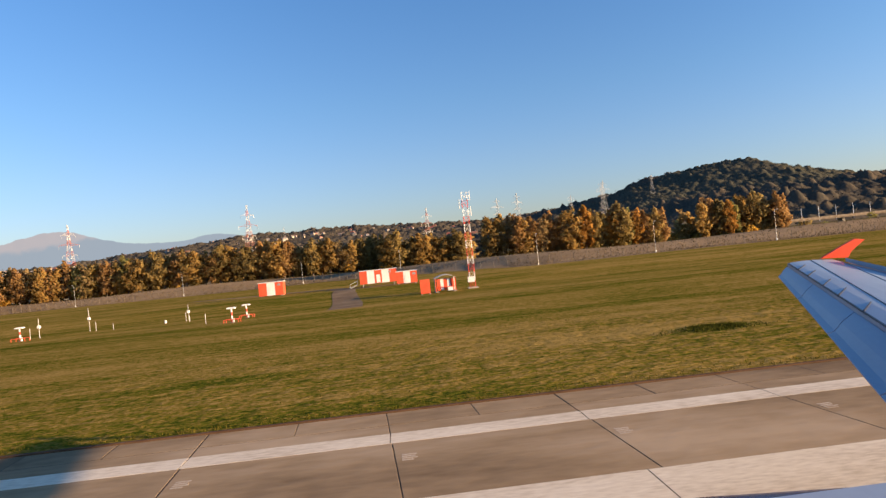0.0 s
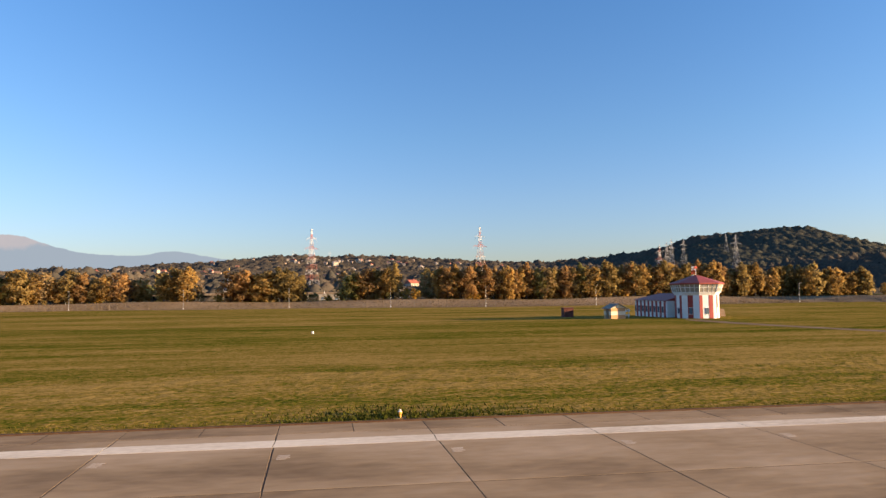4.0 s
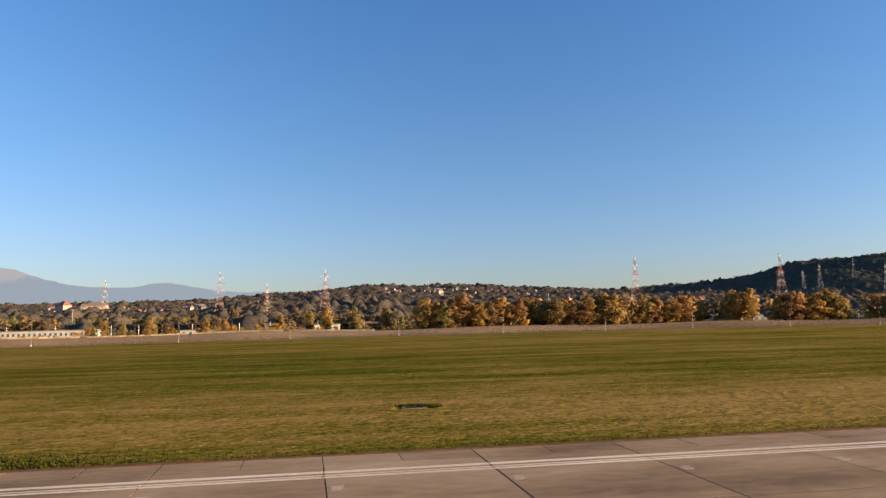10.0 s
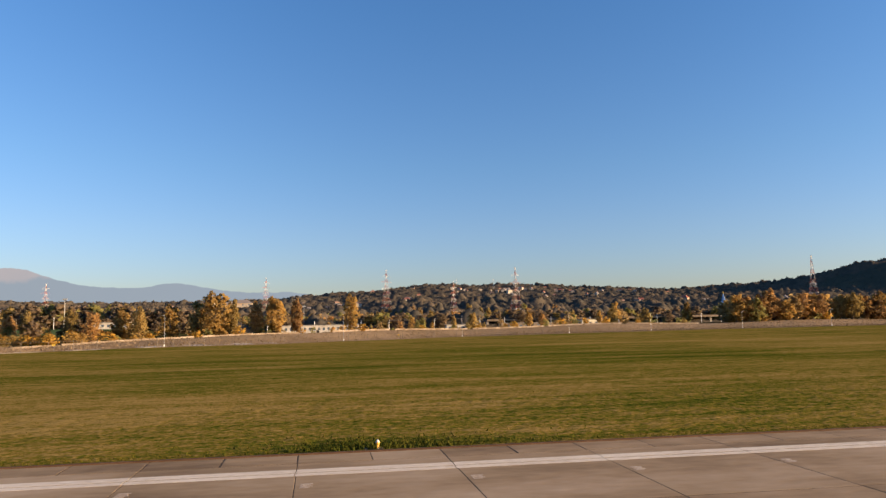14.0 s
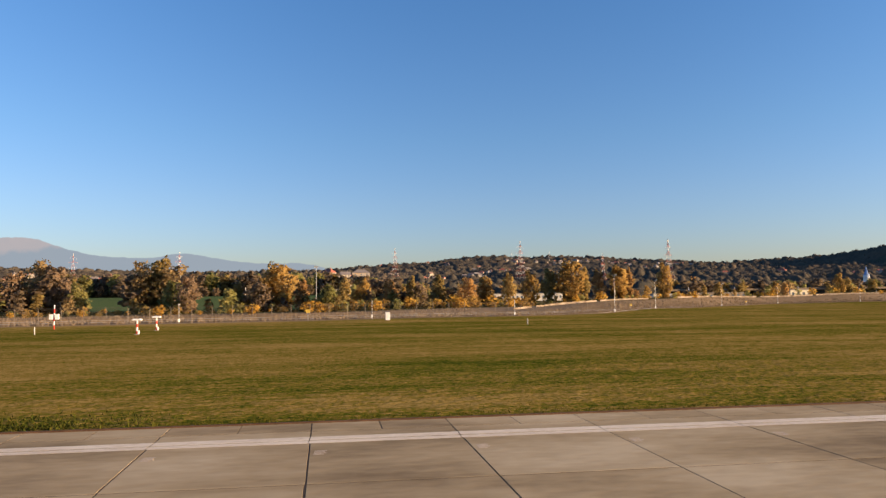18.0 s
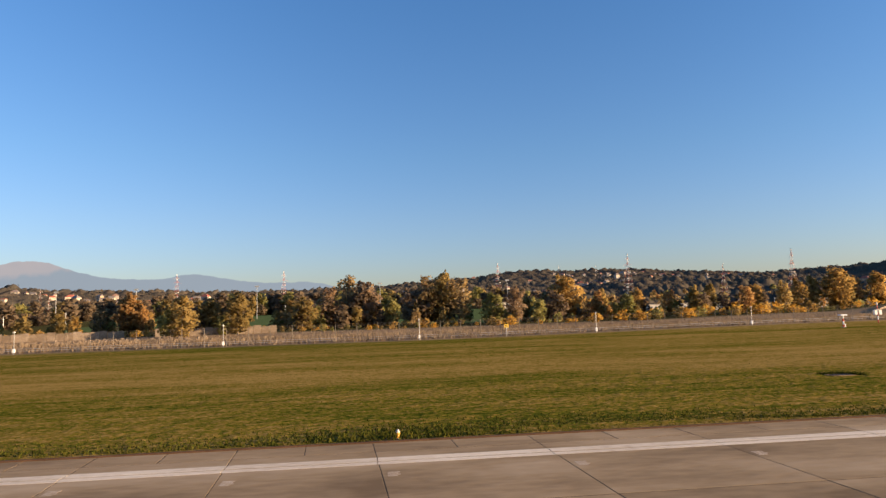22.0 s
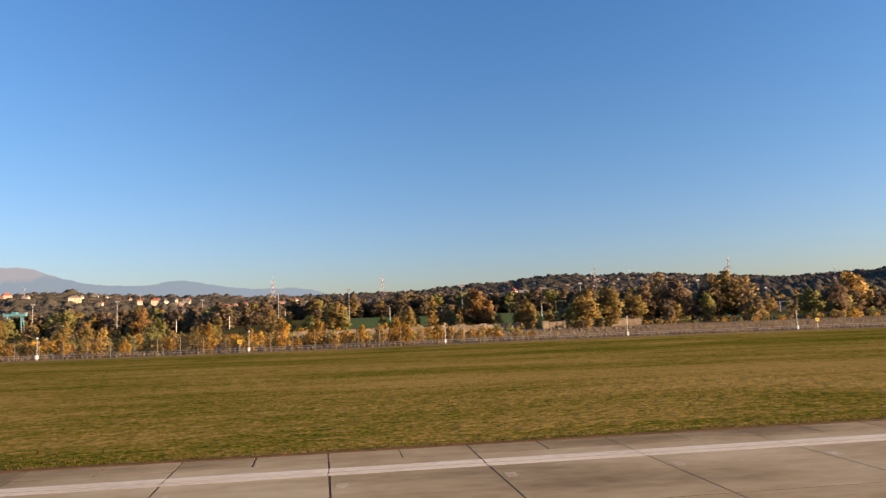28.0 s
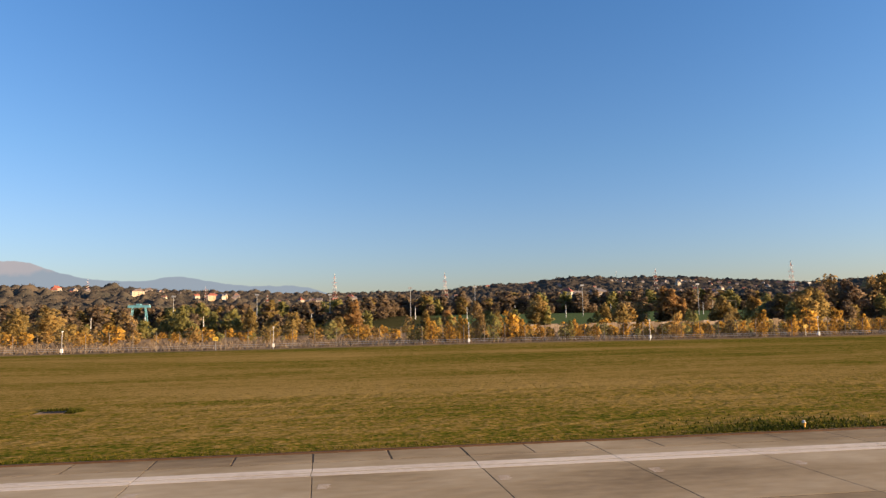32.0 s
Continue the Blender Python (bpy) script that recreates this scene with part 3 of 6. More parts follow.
# joints where the old and new bays meet; the bays between them are of even length
BAYS = (-1508.0, -1360.3, -1350.5, -1314.6, -1289.2, -1263.2, -1186.7, -1171.75, -1151.8, -1131.65, -1106.7, -1076.8, -1041.3, -1004.95, -968.3, -926.5, -889.9, -760.05, -707.43, -660.4, -619.0, -556.55, -504.33, -446.98, -415.9, -264.9, -202.6, -133.8, -68.3, -0.76, 132.0)
JOINTS = [BAYS[0]]
for a, b in zip(BAYS[:-1], BAYS[1:]):
    k = round((b - a) / SLAB)
    JOINTS += [a + (b - a) * (i + 1) / k for i in range(k)]


def paint_strip(name, x0, x1, y0, y1, label):
    g = Geo()
    for a, b in zip(JOINTS[:-1], JOINTS[1:]):
        if b > x0 and a < x1:
            g.box(max(a, x0) + 0.015, y0, 0.0, min(b, x1) - 0.015, y1, 0.004)
    return solid(name, g, LINE, label, "marking", kind="structure")


paint_strip("edge_line", -550, 132, 21.38, 22.34, "long worn white runway edge line")
for xa, xb in ((-690, -578),):
    paint_strip("edge_line", xa, xb, 21.38, 21.58, "thin repainted inner stripe of the white runway edge line")
    paint_strip("edge_line", xa, xb, 21.70, 21.80, "thin worn middle stripe of the white runway edge line")
    paint_strip("edge_line", xa, xb, 22.06, 22.34, "thin outer stripe of the white runway edge line")
for xa, xb in ((-578, -550), (-1508, -690)):
    paint_strip("edge_line", xa, xb, 21.38, 21.76, "narrow inner stripe of the white runway edge line")
    paint_strip("edge_line", xa, xb, 21.84, 22.34, "broad outer stripe of the white runway edge line")
paint_strip("aiming_point_mark", -38.0, 22.0, 7.3, 17.25, "broad white aiming point block on the runway")


# ---------- grass tufts along the concrete ----------
def tufts(name, n, xr, yf, height, width, material, label, seed, where=None):
    rng = np.random.default_rng(seed)
    x = rng.uniform(xr[0], xr[1], n)
    y = yf(rng, n)
    if where is not None:
        x, y = where(rng, n)
    keep = y > EDGE + 0.27
    x, y = x[keep], y[keep]
    n = len(x)
    z = land(x, y) - 0.02
    h = height * rng.uniform(0.45, 1.25, n)
    a = rng.uniform(0, np.pi, n)
    w = width * rng.uniform(0.6, 1.4, n)
    lean = rng.normal(0, 0.35, (n, 2)) * h[:, None]
    base = np.stack([x, y, z], 1)
    d = np.stack([np.cos(a) * w, np.sin(a) * w, np.zeros(n)], 1)
    top = base + np.stack([lean[:, 0], lean[:, 1], h], 1)
    verts = np.empty((n * 3, 3))
    verts[0::3], verts[1::3], verts[2::3] = base - d, base + d, top
    faces = np.arange(n * 3).reshape(n, 3)
    ob = new(name, quick_mesh(name, verts, faces, material))
    return tagged(ob, label, "grass", kind="stuff")


tufts("grass_fringe", 95000, (-1400, 60), lambda r, n: EDGE + 0.05 + 0.25 + np.abs(r.normal(0, 0.5, n)), 0.10, 0.026, BLADE, "ragged fringe of dry and green grass along the concrete", 3)
tufts("rough_grass", 160000, (-1400, 60), lambda r, n: EDGE + r.gamma(1.3, 5.0, n), 0.085, 0.030, BLADE, "uneven blades of mown airfield grass", 4)


# ---------- trees ----------


def rot_quads(rng, centres, size, out=None):
    """Small leaf clumps: one quad each, turned at random; those of a crown face away from its heart."""
    n = len(centres)
    u = rng.normal(size=(n, 3))
    u /= np.linalg.norm(u, axis=1)[:, None]
    w = rng.normal(size=(n, 3))
    v = np.cross(u, w)
    v /= np.linalg.norm(v, axis=1)[:, None]
    if out is not None:
        side = np.sign((np.cross(u, v) * out).sum(1))
        v *= np.where(side == 0, 1, side)[:, None]
    s = (size * rng.uniform(0.55, 1.35, n))[:, None]
    verts = np.empty((n * 4, 3))
    verts[0::4] = centres - u * s * 0.6
    verts[1::4] = centres - v * s * rng.uniform(0.3, 0.6, (n, 1))
    verts[2::4] = centres + u * s * 0.6
    verts[3::4] = centres + v * s * rng.uniform(0.3, 0.6, (n, 1))
    faces = np.arange(n * 4).reshape(n, 4)
    if out is None:
        return verts, faces
    nrm = np.cross(u, v) * 1.0 + out
    nrm /= np.linalg.norm(nrm, axis=1)[:, None]
    return verts, faces, np.repeat(nrm, 4, axis=0)


def leaf_mesh(name, verts, faces, nrm, material):
    """Leaf clumps shaded as one rounded crown."""
    me = quick_mesh(name, verts, faces, material, True)
    me.normals_split_custom_set_from_vertices(np.ascontiguousarray(nrm, dtype=np.float32).tolist())
    return me


CROWN = {}


def tree_kind(seed, height, radius, leaf, clumps, size, low=0.12, lobes=9, slim=1.0, bare=0.0, name="tree", label="", category="tree"):
    """Trunk with limbs, and a crown of lobes made of many leaf clumps."""
    rng = np.random.default_rng(seed)
    t = thing(name, label, category)
    g = Geo()
    bend = rng.normal(0, 0.02 * height, 2)
    knots = [Vector((bend[0] * k * k, bend[1] * k * k, height * 0.94 * k)) for k in (0, 0.25, 0.5, 0.75, 1.0)]
    r0 = height * 0.016 + 0.06
    for k in range(4):
        g.tube(knots[k], knots[k + 1], r0 * (1 - 0.24 * k), r0 * (0.76 - 0.24 * k) if k < 3 else 0.03, 6, k == 0)
    centres, outs = [], []
    tips = []
    for i in range(lobes):
        f = low + (0.93 - low) * (i + rng.uniform(0.1, 0.9)) / lobes
        a = i * 2.4 + rng.uniform(-0.5, 0.5)
        prof = math.sin(math.pi * min(1, (f - low * 0.6) / (1.04 - low * 0.6)) ** 0.75)
        rr = radius * (0.25 + 0.75 * prof) * slim
        base = Vector((bend[0] * f * f, bend[1] * f * f, height * max(0.1, f - 0.16)))
        tip = Vector((math.cos(a) * rr * 0.62, math.sin(a) * rr * 0.62, height * f))
        g.tube(base, base.lerp(tip, 0.6) + Vector((0, 0, 0.02 * height)), r0 * 0.32, r0 * 0.18, 4, False)
        g.tube(base.lerp(tip, 0.6) + Vector((0, 0, 0.02 * height)), tip + Vector((0, 0, 0.06 * height)), r0 * 0.18, 0.02, 4, False)
        tips.append(tip)
        for _ in range(2 if not bare else 5):
            j = tip + Vector(tuple(rng.normal(0, rr * 0.35, 3)))
            g.tube(base.lerp(tip, 0.7), j + Vector((0, 0, abs(rng.normal(0, rr * 0.3)))), r0 * 0.10, 0.012, 3, False)
        k = int(clumps / lobes * (1 - bare) * rng.uniform(0.6, 1.4))
        d = rng.normal(size=(k, 3))
        d /= np.linalg.norm(d, axis=1)[:, None]
        rad = rng.uniform(0.45, 1.0, k) ** 0.6
        ell = np.array([rr * 0.62, rr * 0.62, height * (0.95 - low) / lobes * 1.9])
        jag = 1 + 0.25 * np.sin(d[:, 0] * 5 + i) * np.cos(d[:, 2] * 6 + i * 2)
        centres.append(np.array(tip) + d * ell * (rad * jag)[:, None])
        outs.append(d * 0.8 + np.array([math.cos(a) * 0.55, math.sin(a) * 0.55, (f - 0.45) * 0.9]))
    part("trunk", g, BARK, t)
    c, o = np.concatenate(centres), np.concatenate(outs)
    ok = c[:, 2] > height * low * 0.5
    c, o = c[ok], o[ok] / np.linalg.norm(o[ok], axis=1)[:, None]
    v, f, nrm = rot_quads(rng, c, size, o)
    crown = part("crown", leaf_mesh("crown", v, f, nrm, LEAF[leaf]), None, t)
    CROWN[t.name] = (v, nrm, LEAF[leaf].name)
    return t


KINDS = {}


TREE_LABELS = {"gold": "tall tree with golden autumn leaves", "amber": "tall slender tree with deep amber leaves", "rust": "tall tree with russet orange autumn leaves", "olive": "tall tree with olive brown autumn leaves",
               "thin": "half-bare tall tree with thin brown leaves", "green": "dark green tree still in full leaf", "brown": "broad tree with dull brown oak leaves", "yellow": "young tree with bright yellow leaves"}
parked = []
for key, leaf, n in (("gold", "gold", 4), ("rust", "rust", 3), ("amber", "amber", 3), ("olive", "olive", 4), ("thin", "thin", 3), ("green", "green", 2), ("brown", "brown", 3)):
    KINDS[key] = []
    for i in range(n):
        h, r = 20 + 1.5 * i - (i % 2) * 2.5, 4.7 + 0.6 * (i % 3)
        KINDS[key].append((tree_kind(100 + len(parked), h, r, leaf, 1850 if key != "thin" else 1450, 1.02, low=0.05 if i % 2 else 0.10, lobes=13 + i, slim=0.9 + 0.12 * (i % 2),
                                     bare=0.35 if key == "thin" else 0.0, label=TREE_LABELS[leaf] + " behind the airfield fence"), h))
        parked.append(KINDS[key][-1][0])
KINDS["shrub"] = []
for i, leaf in enumerate(("yellow", "yellow", "gold", "olive", "green")):
    h = 3.6 + 0.3 * i
    KINDS["shrub"].append((tree_kind(300 + i, h, 1.5, leaf, 420, 0.36, low=0.05, lobes=9, name="shrub", label=("yellow-leaved" if leaf in ("yellow", "gold") else "olive green") + " bushy shrub on the rough strip behind the fence", category="shrub"), h))
    parked.append(KINDS["shrub"][-1][0])
used = set()
rnd = random.Random(11)


def plant(key, x, y, height=None, wide=1.0, group=""):
    """One tree of a kind; the first of each is the built one itself."""
    src, h = rnd.choice(KINDS[key])
    s = (height or h * rnd.uniform(0.85, 1.12)) / h
    w = s * wide * rnd.uniform(0.9, 1.1)
    m = Matrix.Translation((x, y, ground_z(x, y) - 0.15)) @ Matrix.Rotation(rnd.uniform(0, 6.28), 4, "Z")
    if src.name not in used:
        used.add(src.name)
        ob = src
        ob.matrix_basis = m
    else:
        ob = copy_thing(src, m)
    ob.scale = (w, w, s)
    if group:
        ob["group"] = group
    return ob


BELT = {}


def belt(key, x, y, height, wide=1.0):
    """A tree of the thick of the wood: kept for one joined mesh."""
    src, h = rnd.choice(KINDS[key])
    BELT.setdefault(CROWN[src.name][2], []).append((src.name, x, y, ground_z(x, y) - 0.15, height / h * wide, height / h, rnd.uniform(0, 6.28)))


def join_belts(name, label, category):
    for mat, spots in BELT.items():
        vs, ns = [], []
        for key, x, y, z, w, s, a in spots:
            co, nrm, _ = CROWN[key]
            ca, sa = math.cos(a), math.sin(a)
            step = 7 if len(co) > 3000 else 3
            quads, qn = co.reshape(-1, 4, 3)[::step], nrm.reshape(-1, 4, 3)[::step].reshape(-1, 3)
            mid = quads.mean(1, keepdims=True)
            keep = (mid + (quads - mid) * (2.25 if step == 7 else 1.6)).reshape(-1, 3)
            vs.append(np.stack([(keep[:, 0] * ca - keep[:, 1] * sa) * w + x, (keep[:, 0] * sa + keep[:, 1] * ca) * w + y, keep[:, 2] * s + z], 1))
            ns.append(np.stack([qn[:, 0] * ca - qn[:, 1] * sa, qn[:, 0] * sa + qn[:, 1] * ca, qn[:, 2]], 1))
        v = np.concatenate(vs)
        tagged(new(name, leaf_mesh(name, v, np.arange(len(v)).reshape(-1, 4), np.concatenate(ns), bpy.data.materials[mat])), label, category, kind="stuff")
    BELT.clear()


# the long row behind the far fence
x = 430.0
while x > 182:
    plant(rnd.choice(("gold", "rust", "olive", "thin")), x, rnd.uniform(330, 460) if x > 325 else rnd.uniform(455, 520), rnd.uniform(7, 12), 1.2, group="row of trees behind the fence")
    belt("shrub", x, rnd.uniform(240, 330), rnd.uniform(2.5, 5), 1.6)
    x -= rnd.uniform(9, 15)
while x > -575:
    fy = max(318, fence_y(x)) if x < 40 else 258
    key = rnd.choices(("gold", "rust", "olive", "thin", "green", "amber"), (30, 14, 22, 10, 1, 23) if x > 40 else (30, 18, 32, 18, 2, 0) if x > -260 else (32, 24, 31, 11, 2, 0))[0]
    if not (-512 < x < -500 or -300 < x < -278 or -360 < x < -342 or -398 < x < -384 or 122 < x < 137 or -247 < x < -226):
        plant(key, x, fy + rnd.uniform(28, 33), rnd.uniform(16.5, 20.5) if x > -260 else rnd.uniform(13.5, 20), (0.92 if x > 40 else 1.06) if x > -260 else 1.4, group="row of trees behind the fence")
    if not (122 < x < 137 or -262 < x < -228 or -310 < x < -280 or -366 < x < -344):
        belt(rnd.choice(("olive", "brown", "thin", "brown", "gold", "thin")), x + rnd.uniform(-4, 4), fy + rnd.uniform(36, 60), rnd.uniform(13, 18), 1.4)
    belt("shrub", x + rnd.uniform(-4, 4), fy + rnd.uniform(27, 42), rnd.uniform(3, 6.0), 1.6)
    x -= rnd.uniform(3.1, 4.7) if x > -260 else rnd.uniform(4.6, 7.2)
# looser trees farther along
for key, x, y, h in (("gold", -592, 400, 14), ("olive", -640, 410, 12), ("gold", -655, 395, 9), ("rust", -690, 405, 9), ("gold", -700, 400, 10), ("olive", -735, 410, 12), ("olive", -748, 405, 10),
                     ("gold", -630, 430, 17), ("olive", -612, 420, 12), ("green", -770, 420, 9),
                     ("gold", -873, 303, 22), ("olive", -866, 306, 18), ("olive", -882, 310, 19), ("gold", -847, 308, 18), ("rust", -856, 312, 17), ("gold", -893, 305, 17), ("olive", -905, 300, 16), ("rust", -838, 318, 17),
                     ("gold", -812, 330, 19), ("gold", -915, 308, 15), ("rust", -925, 300, 14), ("olive", -938, 310, 16), ("olive", -952, 300, 15), ("rust", -962, 305, 13), ("gold", -975, 315, 15), ("green", -990, 290, 12),
                     ("gold", -1014, 307, 23), ("thin", -1017, 309, 20), ("brown", -1022, 300, 15), ("rust", -1002, 296, 14), ("olive", -1034, 312, 14), ("olive", -1074, 327, 26), ("thin", -1082, 325, 26), ("thin", -1066, 322, 24),
                     ("brown", -1047, 276, 17), ("green", -1055, 285, 14), ("thin", -1121, 309, 26), ("brown", -1112, 305, 22), ("brown", -1130, 306, 19), ("olive", -1140, 295, 15), ("green", -1100, 298, 14),
                     ("olive", -1163, 265, 17), ("olive", -1175, 270, 15), ("rust", -1217, 297, 19), ("rust", -1211, 295, 14), ("olive", -1195, 285, 13), ("thin", -1230, 300, 13), ("olive", -1180, 249, 16),
                     ("olive", -1248, 300, 12), ("rust", -1369, 305, 15), ("thin", -1225, 330, 13), ("olive", -1281, 300, 15), ("olive", -1335, 305, 10), ("thin", -1311, 300, 14),
                     ("olive", -1395, 290, 10), ("olive", -1410, 270, 12), ("green", -1440, 280, 13), ("thin", -1455, 260, 11), ("olive", -1478, 250, 13), ("olive", -1500, 270, 13), ("gold", -1520, 240, 12),
                     ("rust", -1320, 340, 10), ("gold", -1150, 330, 15), ("brown", -1090, 345, 17), ("olive", -985, 340, 16), ("green", -1135, 340, 16)):
    plant(key, x, y, h, rnd.uniform(1.05, 1.6) if x < -985 else rnd.uniform(0.85, 1.35), group="loose trees beyond the fence")
    if x < -930:                       # younger growth crowds round each one
        for _ in range(2):
            belt(rnd.choice((key, "olive", "brown", "green")), x + rnd.uniform(-7, 7), y + rnd.uniform(-3, 8), h * rnd.uniform(0.4, 0.75), rnd.uniform(1.1, 1.6))
x = -930.0
while x > -1620:
    for _ in range(4):
        belt(rnd.choice(("brown", "brown", "brown", "green", "olive", "brown")), x + rnd.uniform(-6, 6), rnd.uniform(562 if -1568 < x < -1496 else 548 if x > -1350 else 488, 600), rnd.uniform(13, 21), 1.5)
    belt("brown", x + rnd.uniform(-6, 6), rnd.uniform(540, 556) if x > -1350 else rnd.uniform(484, 500), rnd.uniform(3, 5) if -1568 < x < -1496 else rnd.uniform(6, 11), 1.9)
    if x < -985 and rnd.random() < 0.28:
        belt(rnd.choice(("olive", "thin", "gold", "green")), x, rnd.uniform(268, 330), rnd.uniform(6, 11), 1.2)
    if x < -1300 and rnd.random() < 0.55:
        belt(rnd.choice(("olive", "thin", "gold", "olive")), x + rnd.uniform(-4, 4), rnd.uniform(175, 260), rnd.uniform(4, 8), 1.3)
    x -= rnd.uniform(7, 13)
x = -575.0
while x > -985:
    if rnd.random() < 0.75 and not -872 < x < -806:
        belt(rnd.choice(("olive", "gold", "thin", "rust", "olive", "green")), x, rnd.uniform(430, 515), rnd.uniform(6, 12), 1.2)
    belt(rnd.choice(("olive", "thin", "rust", "green")), x + 3, rnd.uniform(620, 680), rnd.uniform(12, 17), 1.2)
    belt(rnd.choice(("olive", "thin", "rust", "green")), x - 2, rnd.uniform(640, 760), rnd.uniform(12, 17), 1.2)
    x -= rnd.uniform(5, 9)
# continuous undergrowth before the field, with gaps
x = -985.0
while x > -1560:
    thick = math.sin(x * 0.043) + 0.7 * math.sin(x * 0.017 + 1.3)
    if -1308 < x < -1232 or -1098 < x < -1078:              # the meadow shows over the low scrub here
        thick -= 3.0
    if rnd.random() < 0.62 + 0.3 * thick:
        belt(rnd.choice(("olive", "brown", "green", "thin", "olive")), x, rnd.uniform(292, 322), rnd.uniform(5, 8) + 2.5 * max(0.0, thick), 1.35)
    belt("shrub", x + rnd.uniform(-3, 3), rnd.uniform(255, 320), rnd.uniform(2.5, 4.6), 1.7)
    x -= rnd.uniform(3.5, 6.5)
# yellow scrub close behind the near fence, thinner scrub before the trees
x = -1238.0
while x > -1356:
    plant("shrub", x, fence_y(x) + rnd.uniform(2.5, 9), rnd.choice((rnd.uniform(1.6, 2.8), rnd.uniform(3.2, 5.2))), 0.85, group="scrub behind the fence")
    for _ in range(4):
        belt("shrub", x + rnd.uniform(-2, 2), fence_y(x) + rnd.uniform(6, 40), rnd.uniform(1.3, 2.8), 1.3)
    x -= rnd.uniform(1.6, 3.6)
while x > -1560:
    belt("shrub", x, fence_y(x) + rnd.uniform(25, 70), rnd.uniform(2.0, 4.2), 1.5)
    x -= rnd.uniform(2, 5)
x = -900.0
while x > -1620:
    far = x < -1000
    belt("shrub", x, rnd.uniform(175, 290) if x < -1356 else rnd.uniform(262, 295) if far else rnd.uniform(270, 300), rnd.uniform(1.2, 2.6) if far else rnd.uniform(2.5, 5.0), 1.7)
    belt("shrub", x, rnd.uniform(270, 325) if far else rnd.uniform(270, 330), rnd.uniform(1.2, 2.6) if far else rnd.uniform(3, 6), 1.7)
    x -= rnd.uniform(2.5, 6)
x = -600.0
while x > -900:
    belt("shrub", x, 378 + rnd.uniform(0, 40) if x > -800 else rnd.uniform(285, 320), rnd.uniform(2, 4.5), 1.6)
    x -= rnd.uniform(3, 8)
# the front of the wood behind the railway
x = -430.0
while x > -985:
    for _ in range(2):
        belt(rnd.choice(("brown", "olive", "brown", "thin", "green", "brown")), x + rnd.uniform(-4, 4), rnd.uniform(586, 640), rnd.uniform(11, 17) if not -872 < x < -806 else rnd.uniform(8, 12), 1.6)
    x -= rnd.uniform(4.5, 8)
join_belts("tree_belt", "thick belt of autumn trees and scrub beyond the fence", "woods")


def brush(rng, n):
    """Dry growth on the strip behind the fence."""
    x = rng.uniform(-1560, -880, n)
    y = np.array([fence_y(q) for q in x])
    return x, y + np.where((x < -930) & (rng.uniform(0, 1, n) < 0.65), rng.uniform(0, 1, n) ** 1.4 * np.maximum(20, 262 - y), rng.gamma(1.5, 8.0, n))


tufts("dry_brush", 76000, (0, 1), lambda r, n: r.uniform(25, 26, n), 0.75, 0.085, DRYSTALK, "low dry brown stalks and brush along the fence", 77, brush)


def far_brush(rng, n):
    x = rng.uniform(-880, 420, n)
    return x, np.array([fence_y(q) for q in x]) + rng.gamma(1.5, 7.0, n)


tufts("dry_brush", 40000, (0, 1), lambda r, n: r.uniform(25, 26, n), 0.6, 0.13, FARSTALK, "tall dry grass and brush along the far fence", 78, far_brush)

# ---------- where the village houses stand among the woods ----------
rh = random.Random(33)
VILLAGE = [(-1035, 1010, 1, 1.35), (-1010, 1030, 0, 1.35), (-1060, 1040, 2, 1.35), (-985, 1000, 3, 1.35)]
VILLAGE += [(x, y, k, 1.15) for x, y, k in ((-239, 755, 1), (-205, 770, 0), (-262, 765, 2), (-185, 780, 3), (-150, 790, 0), (-118, 770, 2), (-1966, 1340, 1), (-1930, 1330, 0), (-1860, 1290, 2), (-1990, 1300, 2))]
CLEARINGS = ((-395, 640, 45, 50), (-710, 1180, 95, 75), (-352, 2050, 260, 170), (-842, 895, 130, 45), (-1033, 1015, 60, 50))
for vx, vy, rx, ry, count in ((-710, 1189, 55, 28, 18), (-352, 2069, 260, 90, 28), (-842, 905, 90, 18, 16)):
    for _ in range(count):
        VILLAGE.append((vx + rh.gauss(0, 0.55) * rx, vy + rh.gauss(0, 0.55) * ry, rh.choice((0, 0, 1, 2, 2)), rh.uniform(0.5, 0.8) * (1.0 if vy > 1500 else 0.85)))
for count, xr, yr, lift in ((90, (-2300, -1350), (1000, 1300), 0.80), (36, (-1300, -500), (1000, 1400), 0.72), (50, (-950, 250), (1750, 2400), 0.95), (18, (-450, 150), (900, 1300), 0.95)):
    for _ in range(count):
        VILLAGE.append((rh.uniform(*xr), rh.uniform(*yr), rh.choice((0, 0, 0, 1, 2, 2, 3)), lift * rh.uniform(0.9, 1.2)))


